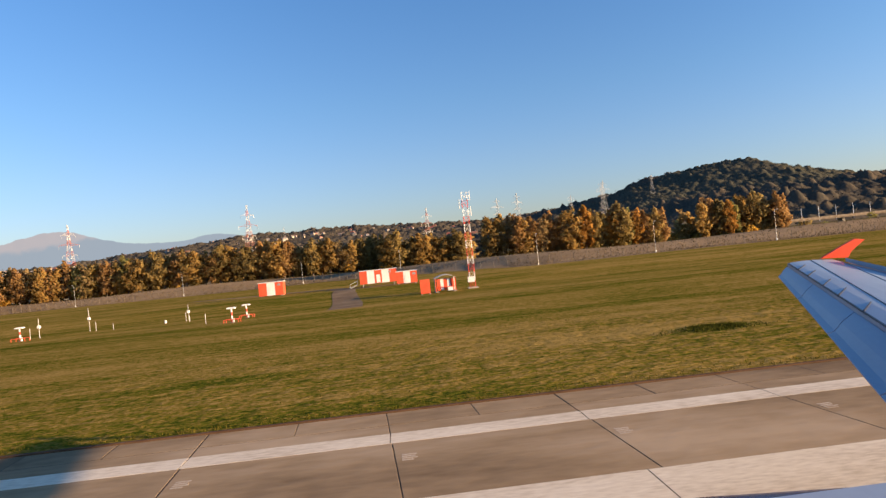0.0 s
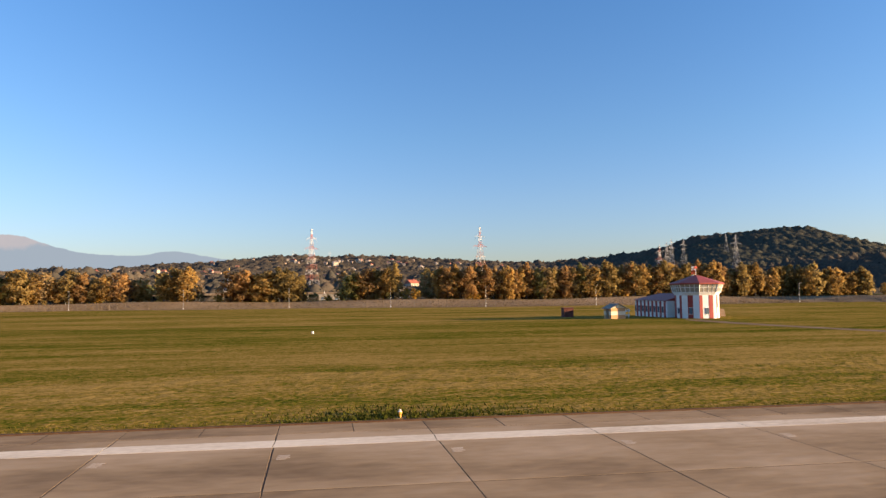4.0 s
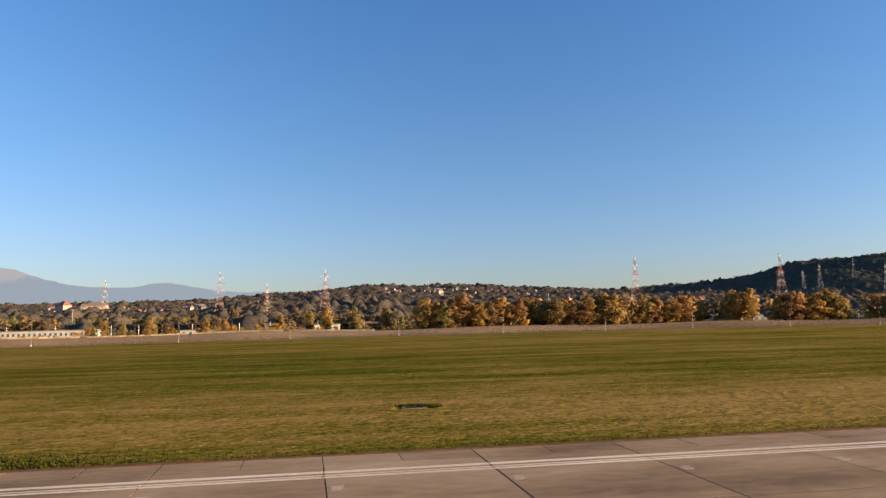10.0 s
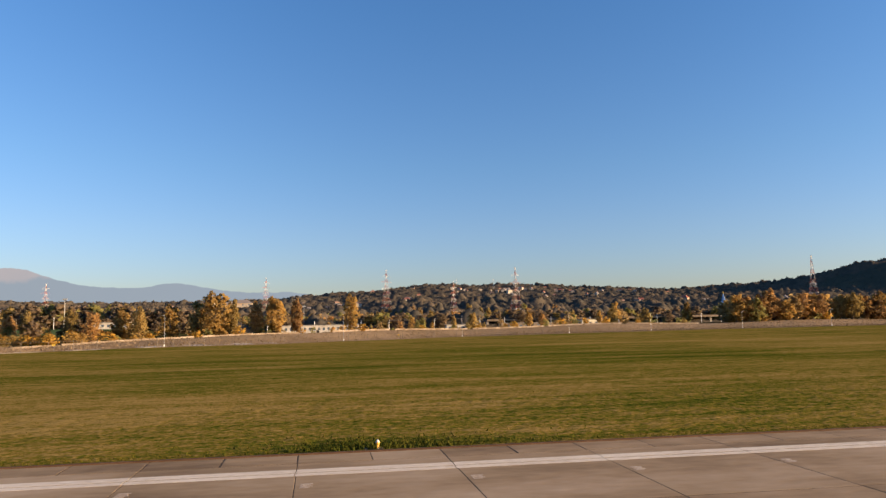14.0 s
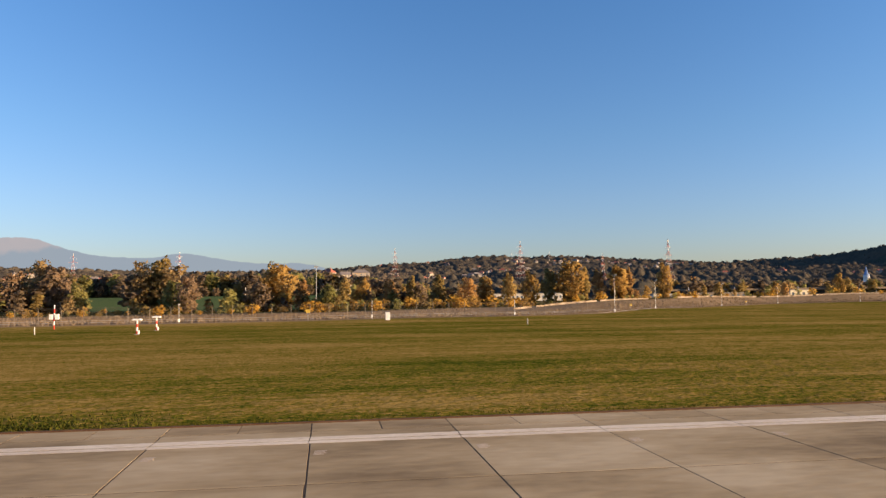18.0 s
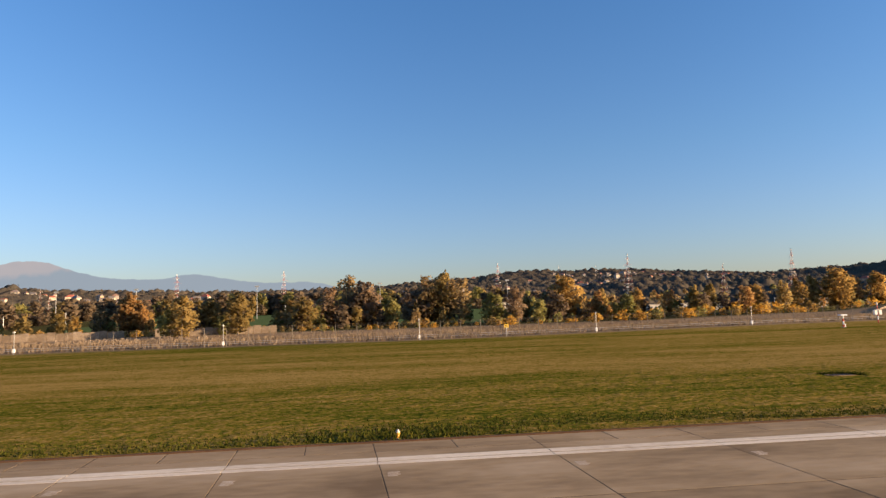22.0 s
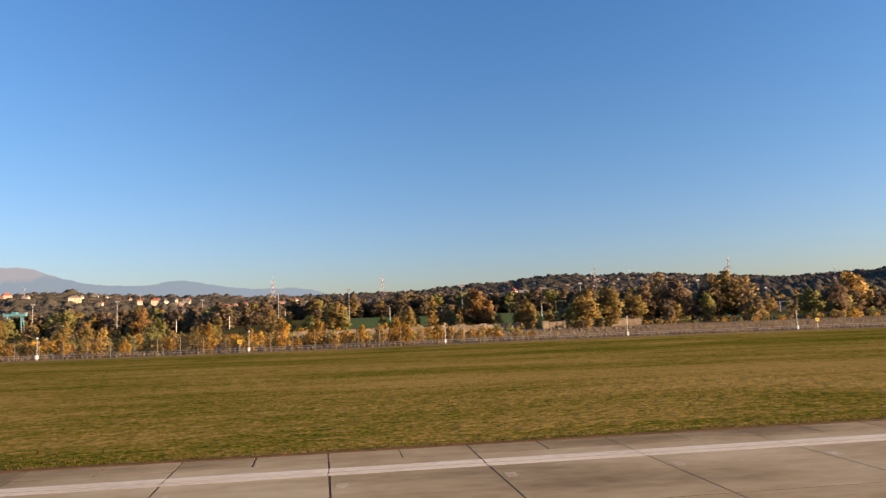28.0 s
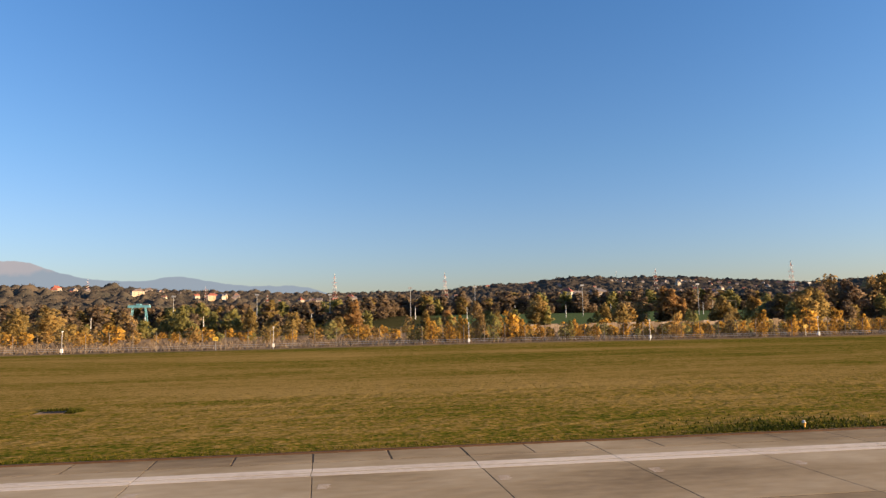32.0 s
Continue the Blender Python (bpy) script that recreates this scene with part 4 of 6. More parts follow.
# ---------- woods on the slopes ----------
def canopy(name, xr, yr, dx, dy, crown, rise, material, label, seed, spray=0.36):
    """The closed roof of a wood: rounded crowns of many heights side by side; gardens stay open before the houses."""
    xs, ys = np.arange(xr[0], xr[1] + dx, dx), np.arange(yr[0], yr[1] + dy, dy)
    rng = np.random.default_rng(seed)
    gx, gy = np.meshgrid(xs, ys)
    gx = gx + rng.uniform(-0.3, 0.3, gx.shape) * dx
    nx, ny = int((xr[1] - xr[0]) / crown) + 5, int((yr[1] - yr[0]) / crown) + 5
    jx, jy = rng.uniform(0.1, 0.9, (ny, nx)), rng.uniform(0.1, 0.9, (ny, nx))
    hh, rr = rng.uniform(0.45, 1.0, (ny, nx)) + 0.55 * (rng.uniform(0, 1, (ny, nx)) > 0.88), rng.uniform(0.7, 1.25, (ny, nx))
    cx, cy = (gx - xr[0]) / crown + 1.5, (gy - yr[0]) / crown + 1.5
    ix, iy = np.clip(cx.astype(int), 1, nx - 2), np.clip(cy.astype(int), 1, ny - 2)
    h = np.full(gx.shape, 0.30)
    for ox in (-1, 0, 1):
        for oy in (-1, 0, 1):
            kx, ky = ix + ox, iy + oy
            d2 = ((cx - kx - jx[ky, kx]) ** 2 + (cy - ky - jy[ky, kx]) ** 2) / rr[ky, kx] ** 2
            h = np.maximum(h, hh[ky, kx] * np.sqrt(np.clip(1 - 0.8 * d2, 0, 1)))
    h = h * rise * (1 + 0.28 * np.sin(gx * 0.031 + 2 * np.sin(gy * 0.013)) * np.sin(gx * 0.0113 + gy * 0.021)) + rng.uniform(-0.07, 0.07, gx.shape) * rise
    h *= 1 - 0.55 * smooth_step(890, 980, gy) * (1 - smooth_step(1420, 1560, gy)) * (1 - smooth_step(150, 400, gx))
    for vx, vy, rx, ry in CLEARINGS:
        h *= 1 - 0.55 * np.exp(-((gx - vx) / rx) ** 2 - ((gy - vy) / ry) ** 2)
    open_ = np.ones(gx.shape)
    for hx, hy, _, lift in VILLAGE:
        if yr[0] - 60 < hy < yr[1] + 60:
            i0, i1 = np.searchsorted(xs, (hx - 30, hx + 30))
            j0, j1 = np.searchsorted(ys, (hy - 80, hy + 30))
            if i0 < i1 and j0 < j1:
                qx, qy = np.abs(gx[j0:j1, i0:i1] - hx), gy[j0:j1, i0:i1] - hy
                hole = (1 - smooth_step(6 * lift, 12 * lift, qx)) * smooth_step(-40, -22, qy) * (1 - smooth_step(8, 20, qy))
                open_[j0:j1, i0:i1] *= 1 - 0.9 * hole
    z = land(gx, gy) + h * open_ * smooth_step(yr[0] - 1, yr[0] + 12, gy) - 1.0
    k = len(xs)
    i = (np.arange(len(ys) - 1)[:, None] * k + np.arange(k - 1)[None, :]).ravel()
    faces = np.stack([i, i + 1, i + k + 1, i + k], 1)
    mx, my = gx.ravel()[i], gy.ravel()[i]
    faces = faces[np.abs(mx + 600) < 780 + 0.95 * my]
    # loose sprays of leaves that roughen the roof of the wood
    pick = rng.choice(len(faces), int(len(faces) * spray), replace=False)
    q = faces[pick, 0]
    c = np.stack([gx.ravel()[q], gy.ravel()[q], z.ravel()[q] + 0.4], 1) + rng.normal(0, 1, (len(q), 3)) * np.array([dx, dy, 0.7]) * 0.5
    out = rng.normal(0, 0.6, (len(q), 3)) + np.array([0, -0.35, 0.7])
    lv, lf, _ = rot_quads(rng, c, dx * 0.62, out / np.linalg.norm(out, axis=1)[:, None])
    verts = np.concatenate([np.stack([gx.ravel(), gy.ravel(), z.ravel()], 1), lv])
    faces = np.concatenate([faces, lf + gx.size])
    return tagged(new(name, quick_mesh(name, verts, faces, material, True)), label, "woods", kind="stuff")


canopy("woods", (-2400, 950), (588, 1050), 3.0, 4.5, 9.0, 11.5, FARWOOD, "dense mixed autumn wood in brown and dark green", 22, 0.55)
canopy("woods", (-2900, 420), (1046, 1700), 4.6, 7.0, 11.0, 13.0, FARWOOD, "wooded hillside in dull autumn colours", 24)
canopy("woods", (416, 1700), (1046, 1700), 3.0, 4.2, 8.5, 7.0, DARKWOOD, "dark wooded hill standing over the plain", 26, 0.5)
canopy("woods", (-3300, 2600), (1696, 2500), 7.5, 10.0, 13.0, 13.0, FARWOOD, "distant wooded ridge", 28)
for src in parked:                     # kinds that were never planted
    if src.name not in used:
        for o in (*src.children_recursive, src):
            bpy.data.objects.remove(o)


# ---------- lattice pylons ----------
def lattice(legs_at, z0, z1, r):
    """Legs and crossed braces of one storey of a lattice, from half width legs_at[0] to legs_at[1]."""
    g = Geo()
    a, b = legs_at
    low = [Vector((sx_ * a, sy_ * a, z0)) for sx_, sy_ in ((1, 1), (-1, 1), (-1, -1), (1, -1))]
    top = [Vector((sx_ * b, sy_ * b, z1)) for sx_, sy_ in ((1, 1), (-1, 1), (-1, -1), (1, -1))]
    for i in range(4):
        j = (i + 1) % 4
        g.tube(low[i], top[i], r, r, 4, False)
        g.tube(low[i], top[j], r * 0.6, r * 0.6, 3, False)
        g.tube(low[j], top[i], r * 0.6, r * 0.6, 3, False)
        g.tube(top[i], top[j], r * 0.6, r * 0.6, 3, False)
    return g


def pylon(height, base, arms, painted, label):
    t = thing("power_pylon", label, "pylon")
    n = 14
    prof = lambda f: base * (1 - f) ** 1.5 * 0.5 + 0.75 * (1 - 0.6 * f)
    for i in range(n):
        f0, f1 = i / n, (i + 1) / n
        mat = (PYLONRED if i % 2 == 0 else PYLONWHITE) if painted else PALESTEEL
        part("lattice_section", lattice((prof(f0), prof(f1)), height * f0, height * f1, 0.074 if painted else 0.058), mat, t, "red painted lattice" if painted and i % 2 == 0 else "")
    for k, (f, reach) in enumerate(arms):
        z = height * f
        for s in (-1, 1):
            g = Geo()
            tip = Vector((s * reach, 0, z))
            for dy in (-0.5, 0.5):
                g.tube((s * 0.6, dy, z), tip, 0.06, 0.04, 4, False)
                g.tube((s * 0.5, dy, z + 1.5), tip, 0.06, 0.05, 4, False)
            for q in (0.33, 0.66):
                g.tube((s * (0.6 + (reach - 0.6) * q), -0.3, z), (s * (0.6 + (reach - 0.6) * q), 0, z + 1.5 * (1 - q)), 0.05, 0.05, 3, False)
            arm = part("crossarm", g, PALESTEEL if not painted else (PYLONRED if k % 2 else PYLONWHITE), t)
            part("insulator", Geo().tube((s * reach, 0, z), (s * reach, 0, z - 1.9), 0.08, 0.08, 5), STEEL, arm)
    return t


red_pylon = pylon(48, 9.0, ((0.58, 4.5), (0.72, 6.0), (0.86, 4.2)), True, "tall red and white painted lattice power pylon")
grey_pylon = pylon(44, 8.0, ((0.66, 5.5), (0.80, 8.0), (0.92, 4.5)), False, "grey steel lattice power pylon among the trees")
first_red = first_grey = True
for x, y, top, painted in ((-145, 642, 70, 1), (-315, 640, 67, 1), (-641, 673, 60, 1), (-775, 816, 70, 1), (-936, 894, 67, 1), (-1243, 950, 67, 1), (-1409, 1000, 69, 1), (-704, 707, 47, 1), (-1599, 990, 51, 1),
                           (-1475, 760, 31, 1), (28.8, 600, 47.5, 1), (-1790, 1050, 58, 1), (124, 773, 64, 0), (160, 830, 72, 0), (300, 900, 84, 0), (350, 1250, 92, 0), (430, 1300, 110, 0), (560, 1350, 128, 0), (-486, 2137, 143, 0), (-365, 2104, 137, 0)):
    base = ground_z(x, y) - 0.3
    src = red_pylon if painted else grey_pylon
    s = max(26.0, top - base) / (48 if painted else 44)
    m = Matrix.Translation((x, y, base)) @ Matrix.Rotation(radians(20 + (x * 7) % 25), 4, "Z")
    if painted and first_red:
        ob, first_red = src, False
        ob.matrix_basis = m
    elif not painted and first_grey:
        ob, first_grey = src, False
        ob.matrix_basis = m
    else:
        ob = copy_thing(src, m)
    ob.scale = (s, s, s)
    ob["group"] = "painted pylons" if painted else "grey pylons"


# ---------- striped control tower with its annex ----------
def ring(n, r, z, cx=0.0, cy=0.0, turn=0.0):
    return [Vector((cx + r * math.cos(2 * math.pi * (i + 0.5) / n + turn), cy + r * math.sin(2 * math.pi * (i + 0.5) / n + turn), z)) for i in range(n)]


def wall_panel(g, a, b, z0, z1, f0, f1, thick, out):
    """An upright panel on the wall from a to b (2D), between fractions f0 and f1."""
    a, b = Vector((*a, 0)), Vector((*b, 0))
    d = (b - a)
    nrm = Vector((d.y, -d.x, 0)).normalized()
    p, q = a + d * f0, a + d * f1
    vs = [p + nrm * out, q + nrm * out, q + nrm * (out - thick), p + nrm * (out - thick)]
    return g.add([(*v.xy, z0) for v in vs] + [(*v.xy, z1) for v in vs], ((0, 3, 2, 1), (4, 5, 6, 7), (0, 1, 5, 4), (1, 2, 6, 5), (2, 3, 7, 6), (3, 0, 4, 7)))


def control_tower(cx, cy):
    z = -1.25
    t = thing("control_tower", "small striped red and white airfield control building with glazed cab", "building", Matrix.Translation((cx, cy, z)))
    R0 = 4.2
    part("tower_wall", Geo().loft([ring(8, R0, -0.4), ring(8, R0, 4.7)]), WHITE, t)
    pts = [(p.x, p.y) for p in ring(8, R0, 0)]
    for i in range(8):
        a, b = pts[i], pts[(i + 1) % 8]
        for f0, f1 in ((0.0, 0.20), (0.62, 0.88)) if i % 2 else ((0.30, 0.62),):
            part("red_stripe", wall_panel(Geo(), a, b, -0.3, 4.68, f0, f1, 0.06, 0.05), MAROON, t, "dark red painted stripe")
        win = part("window", wall_panel(Geo(), a, b, 1.0, 2.2, 0.36, 0.58, 0.08, 0.085), GLASS, t)
        part("window_frame", wall_panel(wall_panel(Geo(), a, b, 0.92, 1.0, 0.33, 0.61, 0.1, 0.11), a, b, 2.2, 2.28, 0.33, 0.61, 0.1, 0.11), WHITE, win)
    part("cab_skirt", Geo().loft([ring(8, R0 + 0.02, 4.7), ring(8, R0 + 0.35, 5.25)]), WHITE, t)
    part("cab_core", Geo().loft([ring(8, R0 - 0.1, 5.25), ring(8, R0 + 0.35, 6.9)]), DARK, t, "dark interior of the glazed cab")
    lo, hi = ring(8, R0 + 0.33, 5.25), ring(8, R0 + 0.80, 6.85)
    for i in range(8):
        j = (i + 1) % 8
        g = Geo().add([tuple(v) for v in (lo[i], lo[j], hi[j], hi[i])], ((0, 1, 2, 3),))
        inner = [v * 0.985 for v in (lo[i], lo[j], hi[j], hi[i])]
        g.add([tuple(Vector((v.x, v.y, w.z))) for v, w in zip(inner, (lo[i], lo[j], hi[j], hi[i]))], ((3, 2, 1, 0),))
        pane = part("cab_window", g, CABGLASS, t)
        bars = Geo()
        for q in (0.0, 0.25, 0.5, 0.75):
            bars.tube(lo[i].lerp(lo[j], q), hi[i].lerp(hi[j], q), 0.09 if q == 0 else 0.06, None, 4)
        bars.tube(lo[i].lerp(hi[i], 0.62), lo[j].lerp(hi[j], 0.62), 0.05, None, 4)
        bars.tube(lo[i], lo[j], 0.10, None, 4)
        part("glazing_bars", bars, WHITE, pane, "white glazing bars")
    part("eaves", Geo().loft([ring(8, R0 + 1.1, 6.86), ring(8, R0 + 1.15, 7.12)]), ROOFRED, t)
    part("roof", Geo().loft([ring(8, R0 + 1.12, 7.12), ring(8, 0.35, 8.75)]), ROOFRED, t, "dark red metal hip roof")
    part("beacon_post", Geo().tube((0, 0, 8.6), (0, 0, 10.6), 0.07, 0.05, 6), WHITE, t, "thin white rooftop beacon post")
    part("beacon", Geo().box(-0.28, -0.12, 10.1, 0.28, 0.12, 10.5), ORANGE, t, "small red rooftop beacon")
    door = part("door", wall_panel(Geo(), pts[6], pts[7], -0.1, 2.1, 0.40, 0.60, 0.08, 0.09), WHITE, t)
    part("door_handle", wall_panel(Geo(), pts[6], pts[7], 0.95, 1.0, 0.57, 0.59, 0.06, 0.13), STEEL, door)
    # annex
    x0, x1, y0, y1 = -4.4, 4.6, 4.0, 19.5
    part("annex_wall", Geo().box(x0, y0, -0.4, x1, y1, 3.5), WHITE, t, "white single-storey annex wall")
    for xs, d in ((x0, -1), (x1, 1)):
        for k in range(8):
            yy = y0 + 0.6 + k * 1.9
            part("red_stripe", Geo().box(xs - 0.04 if d < 0 else xs - 0.02, yy, -0.3, xs + 0.02 if d < 0 else xs + 0.04, yy + 0.85, 3.45), MAROON, t)
            w = part("window", Geo().box(xs - 0.05 if d < 0 else xs - 0.03, yy + 1.0, 1.0, xs + 0.03 if d < 0 else xs + 0.05, yy + 1.75, 2.3), GLASS, t)
            part("window_sill", Geo().box(xs - 0.12 if d < 0 else xs, yy + 0.95, 0.9, xs if d < 0 else xs + 0.12, yy + 1.8, 0.98), WHITE, w)
    part("annex_roof", Geo().add([(x0 - 0.5, y0, 3.5), (x1 + 0.5, y0, 3.5), (x1 + 0.5, y1 + 0.5, 3.5), (x0 - 0.5, y1 + 0.5, 3.5), (0, y0, 5.0), (0, y1 - 3, 5.0)],
                                 ((0, 3, 2, 1), (0, 1, 4), (1, 2, 5, 4), (2, 3, 5), (3, 0, 4, 5))), ROOFRED, t, "dark red low hip roof over the annex")
    return t


control_tower(-199.6, 121.8)


def lattice_mast(x, y, height, half, label, extras=True):
    t = thing("lattice_mast", label, "mast", Matrix.Translation((x, y, ground_z(x, y))))
    n = 12
    for i in range(n):
        part("mast_section", lattice((half, half), height * i / n, height * (i + 1) / n, 0.028), RED if i % 2 == 0 else WHITE, t, "red lattice section" if i % 2 == 0 else "")
    part("base_block", Geo().box(-half - 0.4, -half - 0.4, -0.3, half + 0.4, half + 0.4, 0.25), WALLGREY, t)
    if extras:
        for k, (zz, s) in enumerate(((0.96, 1), (0.88, -1), (0.80, 1))):
            part("aerial", Geo().tube((0, 0, height * zz), (s * 1.0, 0.2, height * zz), 0.05, None, 4).tube((s * 1.0, 0.2, height * zz - 0.8), (s * 1.0, 0.2, height * zz + 0.9), 0.06, None, 5), WHITE, t)
        part("equipment_box", Geo().box(-0.9, -0.9, 1.2, 0.3, -0.55, 2.2), WHITE, t)
    return t


lattice_mast(12.8, 119.8, 17.6, 0.5, "tall slim red and white lattice radio mast on the grass")
lattice_mast(-193.8, 133.2, 11.0, 0.30, "red and white lattice mast beside the control building", False)


# ---------- striped equipment shelters ----------
def striped_shelter(x, y, w, d, h, bands, label, legs=0.25, door_at=0.55):
    t = thing("equipment_shelter", label, "shelter", Matrix.Translation((x, y, ground_z(x, y))))
    for i in range(bands):
        a, b = -w / 2 + w * i / bands, -w / 2 + w * (i + 1) / bands
        part("wall_section", Geo().box(a, -d / 2, legs, b, d / 2, h), ORANGE if i % 2 == 0 else WHITE, t, "orange-red painted section" if i % 2 == 0 else "")
    part("roof", Geo().box(-w / 2 - 0.12, -d / 2 - 0.12, h, w / 2 + 0.12, d / 2 + 0.12, h + 0.12), WHITE, t)
    for sx_ in (-1, 1):
        for sy_ in (-1, 1):
            part("foot", Geo().box(sx_ * w * 0.42 - 0.15, sy_ * d * 0.4 - 0.15, -0.3, sx_ * w * 0.42 + 0.15, sy_ * d * 0.4 + 0.15, legs), WALLGREY, t)
    door = part("door", Geo().box(-w / 2 + w * door_at, -d / 2 - 0.05, legs + 0.1, -w / 2 + w * door_at + 0.95, -d / 2 - 0.003, legs + 2.1), WHITE, t)
    part("door_handle", Geo().box(-w / 2 + w * door_at + 0.8, -d / 2 - 0.11, legs + 1.05, -w / 2 + w * door_at + 0.9, -d / 2 - 0.05, legs + 1.15), DARK, door)
    part("vent_grille", Geo().box(w * 0.28, -d / 2 - 0.04, h - 0.9, w * 0.28 + 0.7, -d / 2 - 0.003, h - 0.4), STEEL, t)
    return t


striped_shelter(-32.5, 166, 6.0, 3.0, 3.5, 3, "orange and white striped equipment container on the grass", 0.3, 0.4)
striped_shelter(-5.8, 165, 9.2, 3.2, 3.9, 5, "long orange and white striped equipment container on short legs", 0.7, 0.45)
stair = thing("stairs", "white steel steps with a handrail beside the striped shelter", "stairs", Matrix.Translation((-12.4, 164.2, ground_z(-12.4, 164.2))))
for k in range(4):
    part("tread", Geo().box(-0.45 + 0.45 * k, -0.5, 0.18 * (k + 1) - 0.04, 0.05 + 0.45 * k, 0.5, 0.18 * (k + 1)), STEEL, stair)
for q in (-0.52, 0.52):
    part("stringer", Geo().tube((-0.6, q, -0.1), (1.3, q, 0.72), 0.05, None, 5), WHITE, stair)
    part("handrail", Geo().tube((-0.6, q, 0.9), (1.3, q, 1.7), 0.035, None, 5).tube((-0.6, q, -0.1), (-0.6, q, 0.9), 0.035, None, 5).tube((1.3, q, 0.7), (1.3, q, 1.7), 0.035, None, 5), WHITE, stair)
striped_shelter(1.2, 153, 4.8, 2.6, 3.0, 3, "short orange and white striped equipment container", 0.3, 0.4)


def open_shelter(x, y):
    t = thing("generator_shelter", "small red and white striped generator shelter with a bowed pale roof", "shelter", Matrix.Translation((x, y, ground_z(x, y))))
    for sx_ in (-1.75, 1.75):
        for sy_ in (-1.2, 1.2):
            part("post", Geo().box(sx_ - 0.08, sy_ - 0.08, -0.2, sx_ + 0.08, sy_ + 0.08, 2.55), ORANGE if sy_ < 0 else WHITE, t)
    arc = [(-1.95 + 3.9 * k / 8, 2.5 + 0.62 * math.sin(math.pi * k / 8)) for k in range(9)]
    part("roof", Geo().loft([[Vector((px_, yy, pz)) for px_, pz in arc] + [Vector((px_, yy, pz - 0.09)) for px_, pz in arc[::-1]] for yy in (-1.5, 1.5)]), PALESTEEL, t, "bowed pale sheet roof")
    for k in range(5):
        a = -1.5 + 0.6 * k
        part("front_panel", Geo().box(a + 0.02, -0.9, 0.35, a + 0.58, 0.9, 2.35), ORANGE if k % 2 == 0 else WHITE, t, "orange-red panel" if k % 2 == 0 else "")
    part("cross_rail", Geo().box(-1.75, -1.24, 0.9, 1.75, -1.16, 1.0), ORANGE, t)
    part("cabinet", Geo().box(0.35, -1.35, 0.25, 1.25, -0.95, 0.85), WHITE, t, "white cabinet")
    for sx_ in (-1.6, 1.6):
        part("footing", Geo().box(sx_ - 0.3, -1.5, -0.3, sx_ + 0.3, 1.5, 0.22), WALLGREY, t)
    return t


open_shelter(7.6, 117.5)
board = thing("panel_board", "upright orange-red panel board standing in the grass", "board", Matrix.Translation((3.9, 114.5, ground_z(3.9, 114.5))))
part("panel", Geo().box(-0.85, -0.06, 0.15, 0.85, 0.06, 2.6), ORANGE, board)
for s in (-0.7, 0.7):
    part("leg", Geo().tube((s, 0.05, -0.2), (s, 0.05, 0.6), 0.06), STEEL, board)


def hut(x, y):
    t = thing("hut", "small cream and ochre boarded hut with pale gable roof", "hut", Matrix.Translation((x, y, ground_z(x, y))) @ Matrix.Rotation(radians(8), 4, "Z"))
    part("lower_boards", Geo().box(-1.6, -1.4, -0.2, 1.6, 1.4, 0.75), TIMBER, t, "ochre lower boarding")
    part("middle_wall", Geo().box(-1.6, -1.4, 0.75, 1.6, 1.4, 1.5), CREAM, t, "cream painted band")
    part("upper_boards", Geo().box(-1.6, -1.4, 1.5, 1.6, 1.4, 2.2), TIMBER, t, "ochre upper boarding")
    for d in (-1.4, 1.32):
        part("gable", Geo().loft([[Vector((-1.6, d + e, 2.2)), Vector((1.6, d + e, 2.2)), Vector((0, d + e, 2.95))] for e in (0.0, 0.08)]), CREAM, t, "cream painted gable board")
    part("roof", Geo().add([(-2.0, -1.7, 2.1), (0, -1.7, 3.05), (2.0, -1.7, 2.1), (-2.0, 1.7, 2.1), (0, 1.7, 3.05), (2.0, 1.7, 2.1), (-2.0, -1.7, 2.0), (0, -1.7, 2.95), (2.0, -1.7, 2.0), (-2.0, 1.7, 2.0), (0, 1.7, 2.95), (2.0, 1.7, 2.0)],
                         ((0, 1, 4, 3), (1, 2, 5, 4), (9, 10, 7, 6), (10, 11, 8, 7), (0, 6, 7, 1), (1, 7, 8, 2), (3, 4, 10, 9), (4, 5, 11, 10), (0, 3, 9, 6), (2, 8, 11, 5))), WALLGREY, t)
    door = part("door", Geo().box(-1.66, -0.45, 0.0, -1.603, 0.45, 1.95), WOODBOARD, t)
    part("door_handle", Geo().box(-1.70, 0.28, 0.95, -1.66, 0.36, 1.05), STEEL, door)
    return t


hut(-216.0, 124.5)
SHEDRED = shader("dark_red_boards", ((0.10, 0.030, 0.020), (0.155, 0.046, 0.030)), scale=1.5, stretch=(6, 1, 1), rough=0.85)
shed = thing("shed", "small dark red-brown boarded shed on the grass", "shed", Matrix.Translation((-220.8, 140.0, ground_z(-220.8, 140.0))))
part("wall", Geo().box(-1.1, -1.0, -0.2, 1.1, 1.0, 2.0), SHEDRED, shed)
part("roof", Geo().box(-1.25, -1.2, 2.0, 1.25, 1.2, 2.15), SHEDRED, shed)
part("door", Geo().box(-0.45, -1.05, 0.0, 0.45, -1.003, 1.8), SHEDRED, shed)
crate = thing("timber_stack", "low grey stack of timber and crates", "stack", Matrix.Translation((-190.6, 130, ground_z(-190.6, 130))))
for k in range(3):
    part("plank_layer", Geo().box(-1.6 + 0.08 * k, -0.8, 0.55 * k - 0.15 * (k == 0), 1.6 - 0.1 * k, 0.8, 0.55 * k + 0.5), WOODBOARD, crate)
twin = thing("marker_cabinet", "pair of thin white posts with small boxes beside the path", "post", Matrix.Translation((-212.3, 127, ground_z(-212.3, 127))))
